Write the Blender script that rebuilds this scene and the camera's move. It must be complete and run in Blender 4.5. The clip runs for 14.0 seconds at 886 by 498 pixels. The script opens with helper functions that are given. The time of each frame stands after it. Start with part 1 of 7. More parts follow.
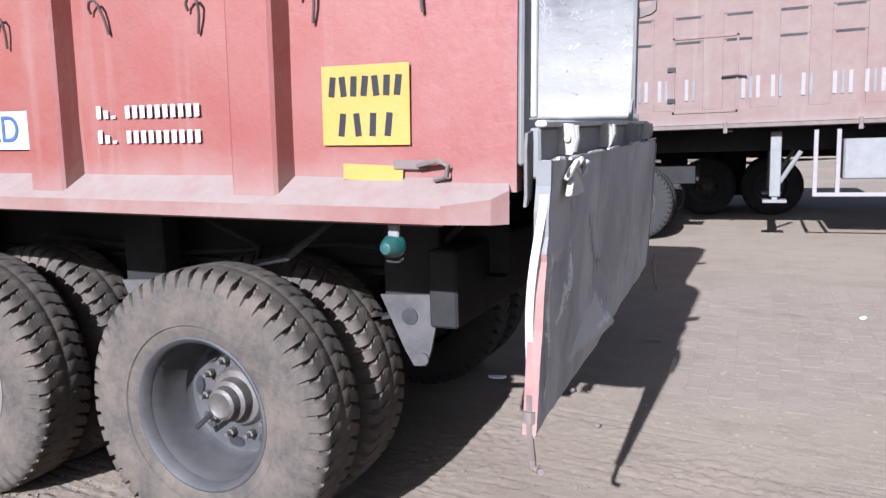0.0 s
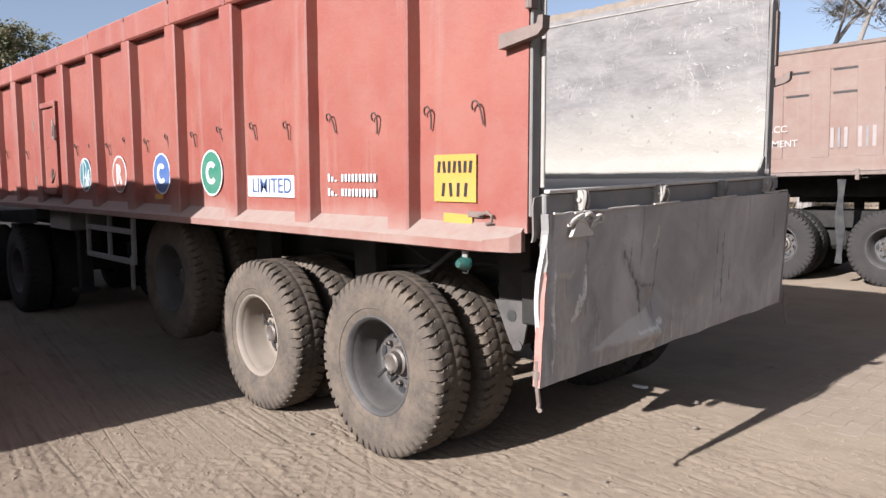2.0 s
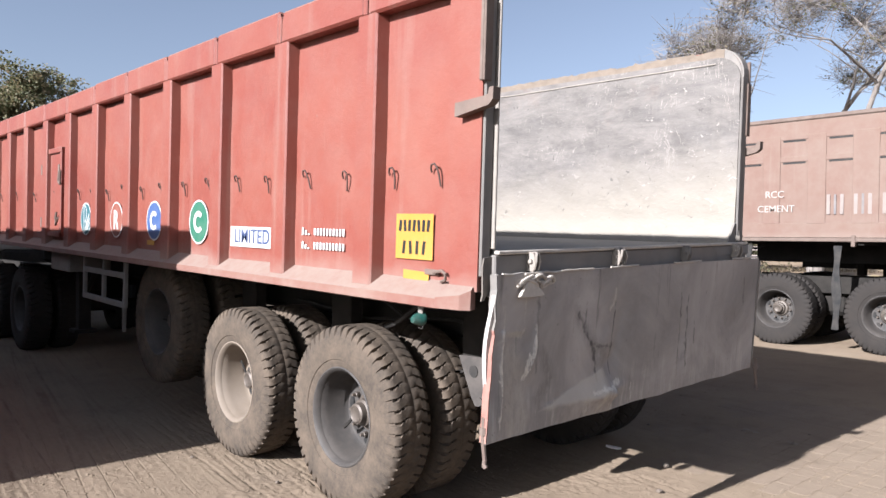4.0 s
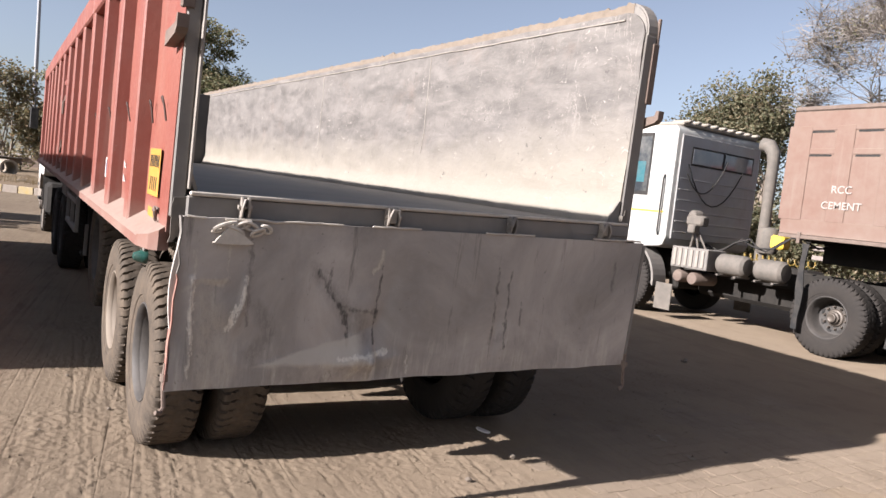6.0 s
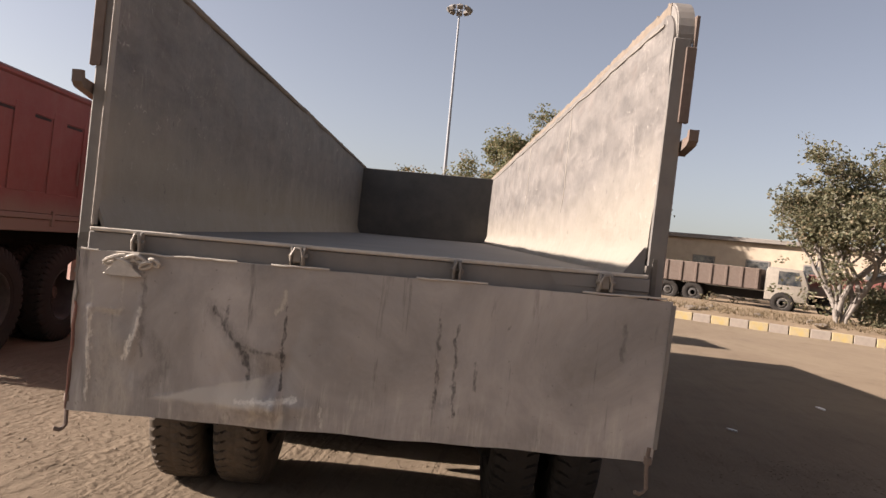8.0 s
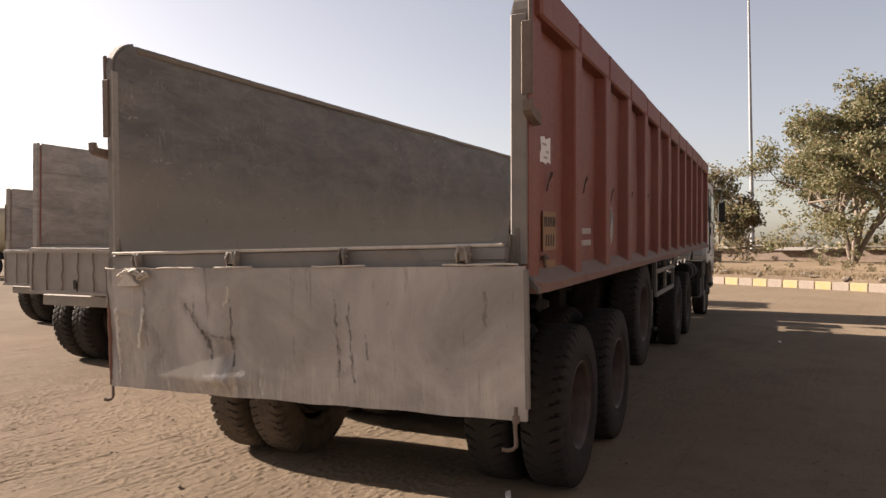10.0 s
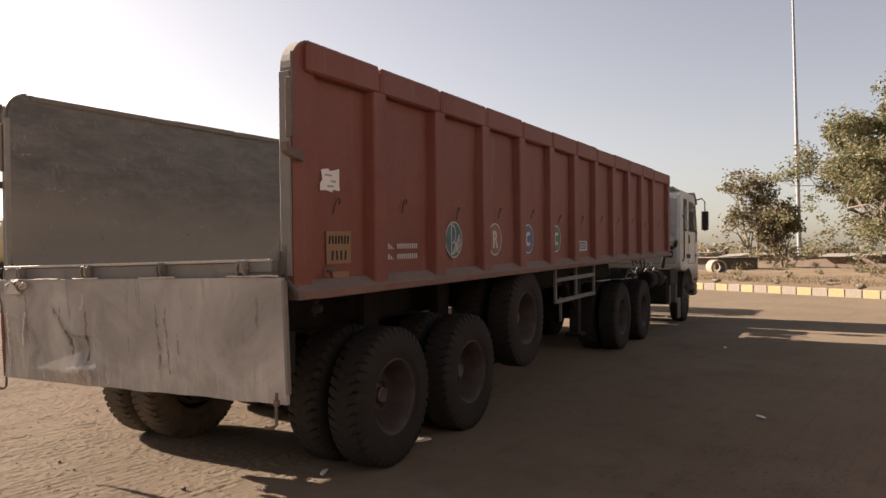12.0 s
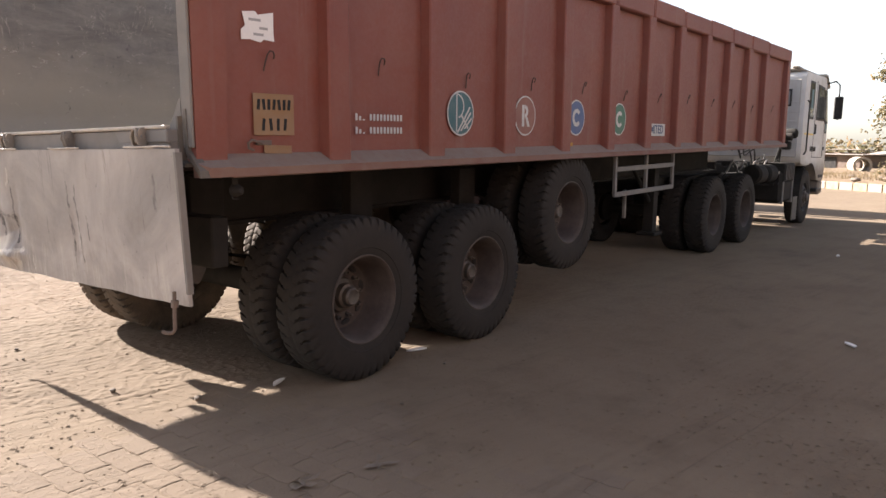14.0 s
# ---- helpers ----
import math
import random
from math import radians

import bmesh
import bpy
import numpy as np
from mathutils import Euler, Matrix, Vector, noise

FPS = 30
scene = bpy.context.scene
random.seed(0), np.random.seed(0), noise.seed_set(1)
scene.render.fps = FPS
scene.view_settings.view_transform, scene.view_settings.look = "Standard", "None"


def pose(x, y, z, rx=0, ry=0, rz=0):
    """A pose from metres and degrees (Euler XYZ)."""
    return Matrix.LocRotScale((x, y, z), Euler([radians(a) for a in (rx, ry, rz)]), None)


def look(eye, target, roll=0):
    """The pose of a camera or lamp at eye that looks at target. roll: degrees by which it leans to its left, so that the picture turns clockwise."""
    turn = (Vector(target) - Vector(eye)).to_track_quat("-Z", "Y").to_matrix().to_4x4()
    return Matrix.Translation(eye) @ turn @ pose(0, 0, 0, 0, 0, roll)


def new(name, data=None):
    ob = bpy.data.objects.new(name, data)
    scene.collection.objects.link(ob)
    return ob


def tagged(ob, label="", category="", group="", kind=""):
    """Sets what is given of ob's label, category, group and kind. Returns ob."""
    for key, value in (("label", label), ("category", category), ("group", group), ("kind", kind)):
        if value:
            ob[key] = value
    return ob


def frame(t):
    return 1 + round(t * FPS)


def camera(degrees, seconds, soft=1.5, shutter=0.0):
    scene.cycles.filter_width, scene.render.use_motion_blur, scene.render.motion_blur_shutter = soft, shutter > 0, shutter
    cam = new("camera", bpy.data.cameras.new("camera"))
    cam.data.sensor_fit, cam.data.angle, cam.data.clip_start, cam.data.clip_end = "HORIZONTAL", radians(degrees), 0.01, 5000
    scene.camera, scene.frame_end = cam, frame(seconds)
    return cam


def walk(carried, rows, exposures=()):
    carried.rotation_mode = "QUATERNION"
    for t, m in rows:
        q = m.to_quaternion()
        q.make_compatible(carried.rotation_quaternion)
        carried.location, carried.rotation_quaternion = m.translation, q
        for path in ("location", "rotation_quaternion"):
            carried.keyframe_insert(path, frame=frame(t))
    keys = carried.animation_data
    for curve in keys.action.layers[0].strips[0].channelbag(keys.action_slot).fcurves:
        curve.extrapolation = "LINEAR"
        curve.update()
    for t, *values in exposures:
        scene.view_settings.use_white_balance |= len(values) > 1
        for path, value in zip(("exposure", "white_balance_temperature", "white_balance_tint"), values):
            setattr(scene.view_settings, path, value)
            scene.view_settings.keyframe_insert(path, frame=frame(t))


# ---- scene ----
cam = camera(62.9, 14.0)

PATH = [
    (0, (-0.159, 0.12, 1.30), (-0.943, 1.945, 1.030), -1.7),
    (0.5, (0.231, 0.024, 1.35), (-0.959, 1.614, 1.114), -1.9),
    (0.6, (0.318, 0.038, 1.334), (-0.998, 1.521, 1.069), -1.4),
    (1, (0.611, -0.144, 1.332), (-0.78, 1.285, 1.181), -1.2),
    (1.5, (0.92, -0.337, 1.356), (-0.504, 1.06, 1.208), -1.0),
    (2, (1.1, -0.406, 1.369), (-0.337, 0.975, 1.207), -1.0),
    (2.5, (1.118, -0.523, 1.37), (-0.281, 0.9, 1.231), -0.4),
    (2.7, (1.114, -0.573, 1.379), (-0.316, 0.825, 1.337), 0.7),
    (4.8, (1.772, 0.124, 1.414), (0.265, 1.439, 1.415), 1.0),
    (5, (1.904, 0.264, 1.424), (0.318, 1.482, 1.372), 2.3),
    (5.5, (2.05, 0.698, 1.416), (0.439, 1.884, 1.393), 2.4),
    (6, (2.197, 1.199, 1.427), (0.497, 2.245, 1.299), 6.4),
    (6.5, (2.32, 1.689, 1.434), (0.468, 2.426, 1.267), 6.6),
    (6.6, (2.332, 1.782, 1.429), (0.478, 2.516, 1.276), 6.8),
    (6.7, (2.339, 1.881, 1.449), (0.431, 2.467, 1.323), 5.3),
    (7, (2.296, 2.219, 1.452), (0.362, 2.728, 1.392), 3.4),
    (7.5, (2.295, 2.709, 1.455), (0.315, 2.965, 1.351), 2.6),
    (7.7, (2.371, 2.908, 1.442), (0.378, 3.068, 1.399), 4.8),
    (9.8, (2.431, 5.047, 1.411), (0.558, 4.343, 1.391), -0.3),
    (10, (2.394, 5.223, 1.407), (0.569, 4.405, 1.4), 0.3),
    (10.5, (2.384, 5.684, 1.433), (0.589, 4.802, 1.423), 1.1),
    (11, (2.365, 6.079, 1.43), (0.586, 5.167, 1.385), 0.0),
    (11.5, (2.289, 6.462, 1.441), (0.509, 5.55, 1.415), -0.5),
    (12, (2.369, 6.857, 1.449), (0.608, 5.91, 1.463), 0.0),
    (12.5, (2.312, 7.056, 1.465), (0.563, 6.091, 1.56), -0.9),
    (13, (1.984, 7.136, 1.445), (0.256, 6.138, 1.31), 3.1),
    (13.2, (1.827, 7.17, 1.416), (0.109, 6.157, 1.26), 3.6),
    (13.5, (1.583, 7.21, 1.364), (-0.112, 6.153, 1.268), 1.1),
    (14, (1.097, 7.052, 1.357), (-0.469, 5.841, 1.073), 1.0),
]
LIGHTING = [(0.0, 1.41, 5000, 12), (0.5, 1.42, 5420, 12), (2.6, 1.43, 5750, 12), (5.0, 1.52, 5850, 13), (6.4, 1.48, 6300, 15), (7.0, 1.35, 6500, 16), (7.6, 1.40, 6800, 17), (10.0, 1.75, 7500, 18), (11.5, 1.82, 7600, 18), (12.5, 1.56, 7700, 18), (13.0, 2.14, 7700, 18), (13.5, 2.23, 7600, 18), (14.0, 2.68, 6700, 15)]
walk(cam, [(t, look(eye, target, roll)) for t, eye, target, roll in PATH], LIGHTING)

# ---- world and sun ----
SUN_EL, SUN_AZ = 26.0, -90.6   # the way to the sun: height, and turn from +x towards +y
world = bpy.data.worlds.new("world")
scene.world = world
world.use_nodes = True
wt = world.node_tree
sky = wt.nodes.new("ShaderNodeTexSky")
sky.sky_type, sky.sun_disc = "NISHITA", False
sky.sun_elevation, sky.sun_rotation = radians(SUN_EL), radians(90 - SUN_AZ)
sky.air_density, sky.dust_density, sky.ozone_density, sky.altitude = 0.85, 1.5, 1.1, 20
haze = wt.nodes.new("ShaderNodeHueSaturation")      # dusty winter haze
haze.inputs["Saturation"].default_value = 0.62
wt.links.new(sky.outputs[0], haze.inputs["Color"])
wt.links.new(haze.outputs[0], wt.nodes["Background"].inputs[0])
wt.nodes["Background"].inputs[1].default_value = 0.052
sun = new("sun", bpy.data.lights.new("sun", "SUN"))
sun.data.energy, sun.data.angle, sun.data.color = 5.0, radians(0.55), (1.0, 0.95, 0.885)
ce, se = math.cos(radians(SUN_EL)), math.sin(radians(SUN_EL))
sun_way = Vector((ce * math.cos(radians(SUN_AZ)), ce * math.sin(radians(SUN_AZ)), se))
sun.matrix_world = look(sun_way * 60, (0, 0, 0))


# ---- materials ----
class Nodes:
    """A short way to write a node material in object coordinates (metres)."""

    def __init__(self, name):
        self.m = bpy.data.materials.new(name)
        self.m.use_nodes = True
        self.t = self.m.node_tree
        self.b = self.t.nodes["Principled BSDF"]
        self.co = self.t.nodes.new("ShaderNodeTexCoord").outputs["Object"]

    def n(self, kind, **sets):
        return self.t.nodes.new("ShaderNode" + kind)

    def put(self, socket, v):
        if isinstance(v, bpy.types.NodeSocket):
            self.t.links.new(v, socket)
        elif isinstance(v, tuple) and len(v) == 3 and socket.type == "RGBA":
            socket.default_value = (*v, 1)
        else:
            socket.default_value = v

    def scaled(self, s, turn=0.0, vec=None):
        m = self.n("Mapping")
        self.put(m.inputs["Vector"], vec or self.co)
        m.inputs["Scale"].default_value = s if isinstance(s, tuple) else (s, s, s)
        m.inputs["Rotation"].default_value = (0, 0, radians(turn))
        return m.outputs[0]

    def noise(self, scale, detail=4.0, rough=0.55, vec=None, warp=0.0):
        t = self.n("TexNoise")
        self.put(t.inputs["Vector"], vec or self.co)
        t.inputs["Scale"].default_value, t.inputs["Detail"].default_value = scale, detail
        t.inputs["Roughness"].default_value, t.inputs["Distortion"].default_value = rough, warp
        return t.outputs["Fac"]

    def ramp(self, fac, a, b, lo=0.0, hi=1.0):
        """fac from a..b to lo..hi, held at the ends."""
        r = self.n("MapRange")
        self.put(r.inputs["Value"], fac)
        for key, v in (("From Min", a), ("From Max", b), ("To Min", lo), ("To Max", hi)):
            r.inputs[key].default_value = v
        return r.outputs["Result"]

    def math(self, op, a, b=0.0):
        m = self.n("Math")
        m.operation = op
        self.put(m.inputs[0], a)
        self.put(m.inputs[1], b)
        return m.outputs[0]

    def mix(self, fac, a, b):
        m = self.n("Mix")
        m.data_type = "RGBA"
        self.put(m.inputs[0], fac)
        self.put(m.inputs[6], a)
        self.put(m.inputs[7], b)
        return m.outputs[2]

    def along(self, turn, su, sv, seed=0.0):
        """Coordinates along and across a direction on the ground."""
        out = self.n("CombineXYZ")
        for i, (a, f) in enumerate(((turn, su), (turn + 90, sv))):
            d = self.n("VectorMath")
            d.operation = "DOT_PRODUCT"
            self.put(d.inputs[0], self.co)
            d.inputs[1].default_value = (f * math.cos(radians(a)), f * math.sin(radians(a)), 0)
            self.t.links.new(d.outputs["Value"], out.inputs[i])
        out.inputs[2].default_value = seed
        return out.outputs[0]

    def axis(self, i):
        s = self.n("SeparateXYZ")
        self.put(s.inputs[0], self.co)
        return s.outputs[i]

    def vec(self, op, a, b, out="Vector"):
        m = self.n("VectorMath")
        m.operation = op
        self.put(m.inputs[0], a)
        if op == "SCALE":
            self.put(m.inputs["Scale"], b)
        else:
            self.put(m.inputs[1], b)
        return m.outputs[out]

    def stroke(self, at, pts):
        """How far at lies outside a brushed line, given as points (y, z, half width)."""
        best = None
        for (ay, az, aw), (by, bz, bw) in zip(pts, pts[1:]):
            dy, dz = by - ay, bz - az
            rel = self.vec("SUBTRACT", at, (0, ay, az))
            ln = dy * dy + dz * dz
            t = self.ramp(self.vec("DOT_PRODUCT", rel, (0, dy / ln, dz / ln), "Value"), 0, 1)
            off = self.vec("SUBTRACT", rel, self.vec("SCALE", (0, dy, dz), t))
            d = self.math("SUBTRACT", self.vec("LENGTH", off, (0, 0, 0), "Value"), self.ramp(t, 0, 1, aw, bw))
            best = d if best is None else self.math("MINIMUM", best, d)
        return best

    def bump(self, height, strength=0.3, depth=0.01):
        b = self.n("Bump")
        self.put(b.inputs["Height"], height)
        b.inputs["Strength"].default_value, b.inputs["Distance"].default_value = strength, depth
        self.t.links.new(b.outputs[0], self.b.inputs["Normal"])

    def done(self, color, rough=0.7, metal=0.0):
        self.put(self.b.inputs["Base Color"], color)
        self.put(self.b.inputs["Roughness"], rough)
        self.put(self.b.inputs["Metallic"], metal)
        return self.m


DUST = (0.222, 0.183, 0.150)


def painted(name, c, worn, dust=0.35, rough=0.55, bottom=None, scale=1.0, top_wear=None, streaks=0.5):
    """Weathered paint: patches of a second tone, pale run marks, dust settled unevenly, thick near z = bottom."""
    k = Nodes(name)
    big = k.noise(1.3 * scale, 5, 0.6)
    fine = k.noise(38 * scale, 4, 0.7)
    runs = k.noise(1.0, 4, 0.6, k.scaled((9 * scale, 9 * scale, 0.55 * scale)))
    col = k.mix(k.ramp(big, 0.35, 0.7), c, worn)
    col = k.mix(k.math("MULTIPLY", k.ramp(runs, 0.58, 0.78), streaks), col, tuple(0.5 * a + 0.5 * d for a, d in zip(worn, DUST)))
    chips = k.math("MULTIPLY", k.ramp(k.noise(11 * scale, 6, 0.75), 0.68, 0.73), 0.7)
    col = k.mix(chips, col, (0.16, 0.11, 0.085))
    d = k.math("MULTIPLY", k.ramp(k.noise(5 * scale, 6, 0.7), 0.4, 0.75), dust)
    if bottom is not None:
        lo = k.ramp(k.math("ADD", k.axis(2), k.math("MULTIPLY", k.noise(3.2, 5, 0.65), 0.22)), bottom + 0.1, bottom + 0.34, 0.92, 0.0)
        d = k.math("MAXIMUM", d, lo)
    nz = k.n("SeparateXYZ")
    k.put(nz.inputs[0], k.n("NewGeometry").outputs["Normal"])
    lie = k.math("MULTIPLY", k.ramp(nz.outputs[2], 0.55, 0.9), k.ramp(k.noise(14 * scale, 5, 0.7), 0.25, 0.6, 0.35, 0.9))
    d = k.math("MAXIMUM", d, lie)
    col = k.mix(d, col, DUST)
    k.bump(k.math("ADD", k.math("MULTIPLY", fine, 0.35), k.noise(2.2 * scale, 3)), 0.35, 0.012)
    return k.done(col, k.ramp(k.math("ADD", d, fine), 0.3, 1.2, rough, 0.92))


def plain(name, c, rough=0.6, metal=0.0, vary=0.25, scale=6.0, dust=0.0, bump=0.15):
    k = Nodes(name)
    n = k.noise(scale, 5, 0.62)
    col = k.mix(n, tuple(a * (1 - vary) for a in c), tuple(min(1.0, a * (1 + vary)) for a in c))
    if dust:
        col = k.mix(k.math("MULTIPLY", k.ramp(k.noise(scale * 0.6, 6, 0.7), 0.38, 0.68), dust), col, DUST)
    k.bump(k.noise(scale * 7, 3), bump, 0.004)
    if max(c) < 0.03:                                # soot and grease
        k.b.inputs["Specular IOR Level"].default_value = 0.15
    return k.done(col, rough, metal)


RED = painted("red_paint", (0.166, 0.0365, 0.0235), (0.194, 0.056, 0.035), 0.14, 0.5, bottom=1.08, streaks=0.58)
RED_EDGE = painted("red_edge_paint", (0.235, 0.080, 0.062), (0.270, 0.168, 0.128), 0.5, 0.6, scale=3)
RED_RIM = painted("dusty_red_paint", (0.165, 0.068, 0.050), (0.200, 0.125, 0.096), 0.50, 0.8)
PINK = painted("faded_red_paint", (0.150, 0.088, 0.066), (0.160, 0.107, 0.083), 0.30, 0.8, bottom=1.40)
DULL_RED = painted("dull_red_paint", (0.178, 0.047, 0.040), (0.205, 0.075, 0.064), 0.2, 0.65, bottom=1.32)


def bare_steel(name, c, pale, foot, low, high, fringe):
    """Scraped sheet steel: smudged sideways, nicked bright and dark, dusted pale from its foot up to a ragged line."""
    k = Nodes(name)
    shade = lambda f: tuple(f * a for a in c)
    smudge = k.noise(1.0, 9, 0.74, k.scaled((2.6, 2.6, 8)), 0.4)
    col = k.mix(k.ramp(smudge, 0.36, 0.64), shade(0.70), shade(1.30))
    blot = k.noise(1.0, 8, 0.74, k.scaled((1.2, 1.2, 3.4)), 0.8)
    col = k.mix(k.math("MULTIPLY", k.ramp(blot, 0.52, 0.66), 0.5), col, shade(0.55))
    rusty = k.noise(2.3, 5, 0.7)
    col = k.mix(k.math("MULTIPLY", k.ramp(rusty, 0.56, 0.8), 0.35), col, (0.185, 0.125, 0.095))
    runs = k.noise(1.0, 4, 0.6, k.scaled((11, 11, 0.7)))
    col = k.mix(k.math("MULTIPLY", k.ramp(runs, 0.58, 0.82), 0.28), col, pale)
    tail = k.ramp(k.axis(0), -2.6, -0.9)
    z = k.math("ADD", k.axis(2), k.math("MULTIPLY", k.noise(2.4, 8, 0.72), fringe))
    z = k.math("SUBTRACT", z, k.math("MULTIPLY", tail, 0.16))
    col = k.mix(k.ramp(z, low, high, 0.92, 0.0), col, foot)
    zone = k.ramp(k.noise(1.3, 3, 0.5), 0.42, 0.60)
    nick = k.noise(1.0, 4, 0.7, k.scaled((15, 15, 24)), 0.8)
    col = k.mix(k.math("MULTIPLY", k.ramp(nick, 0.63, 0.67), k.math("MULTIPLY", zone, 0.8)), col, tuple(1.45 * a for a in pale))
    chalk = k.ramp(k.math("ABSOLUTE", k.math("SUBTRACT", k.noise(1.0, 3, 0.6, k.scaled((9, 9, 2.6)), 1.6), 0.5)), 0.0, 0.012, 1.0, 0.0)
    chalk = k.math("MULTIPLY", chalk, k.ramp(k.noise(1.0, 3, 0.6, k.scaled((4, 4, 5))), 0.50, 0.58))
    chalk = k.math("MULTIPLY", chalk, k.math("MULTIPLY", k.ramp(k.axis(0), -2.9, -2.2), k.ramp(k.axis(2), 1.85, 2.05)))
    col = k.mix(k.math("MULTIPLY", chalk, 0.55), col, tuple(1.5 * a for a in pale))
    dint = k.noise(1.0, 4, 0.65, k.scaled((17, 17, 14)), 0.6)
    col = k.mix(k.math("MULTIPLY", k.ramp(dint, 0.66, 0.70), 0.65), col, shade(0.45))
    k.bump(k.math("ADD", k.noise(2.5, 4, 0.6), k.math("ADD", k.math("MULTIPLY", nick, 0.25), k.math("MULTIPLY", dint, -0.25))), 0.5, 0.03)
    return k.done(col, k.ramp(smudge, 0.3, 0.8, 0.6, 0.88), 0.1)


BED = bare_steel("scraped_bed_steel", (0.140, 0.125, 0.113), (0.23, 0.205, 0.18), (0.242, 0.214, 0.176), 1.74, 2.10, 0.36)
BED_FLOOR = plain("dusty_floor_steel", (0.17, 0.16, 0.15), 0.75, 0.1, 0.3, 2.5, 0.3, 0.4)
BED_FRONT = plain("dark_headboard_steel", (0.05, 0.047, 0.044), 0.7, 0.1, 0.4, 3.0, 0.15)


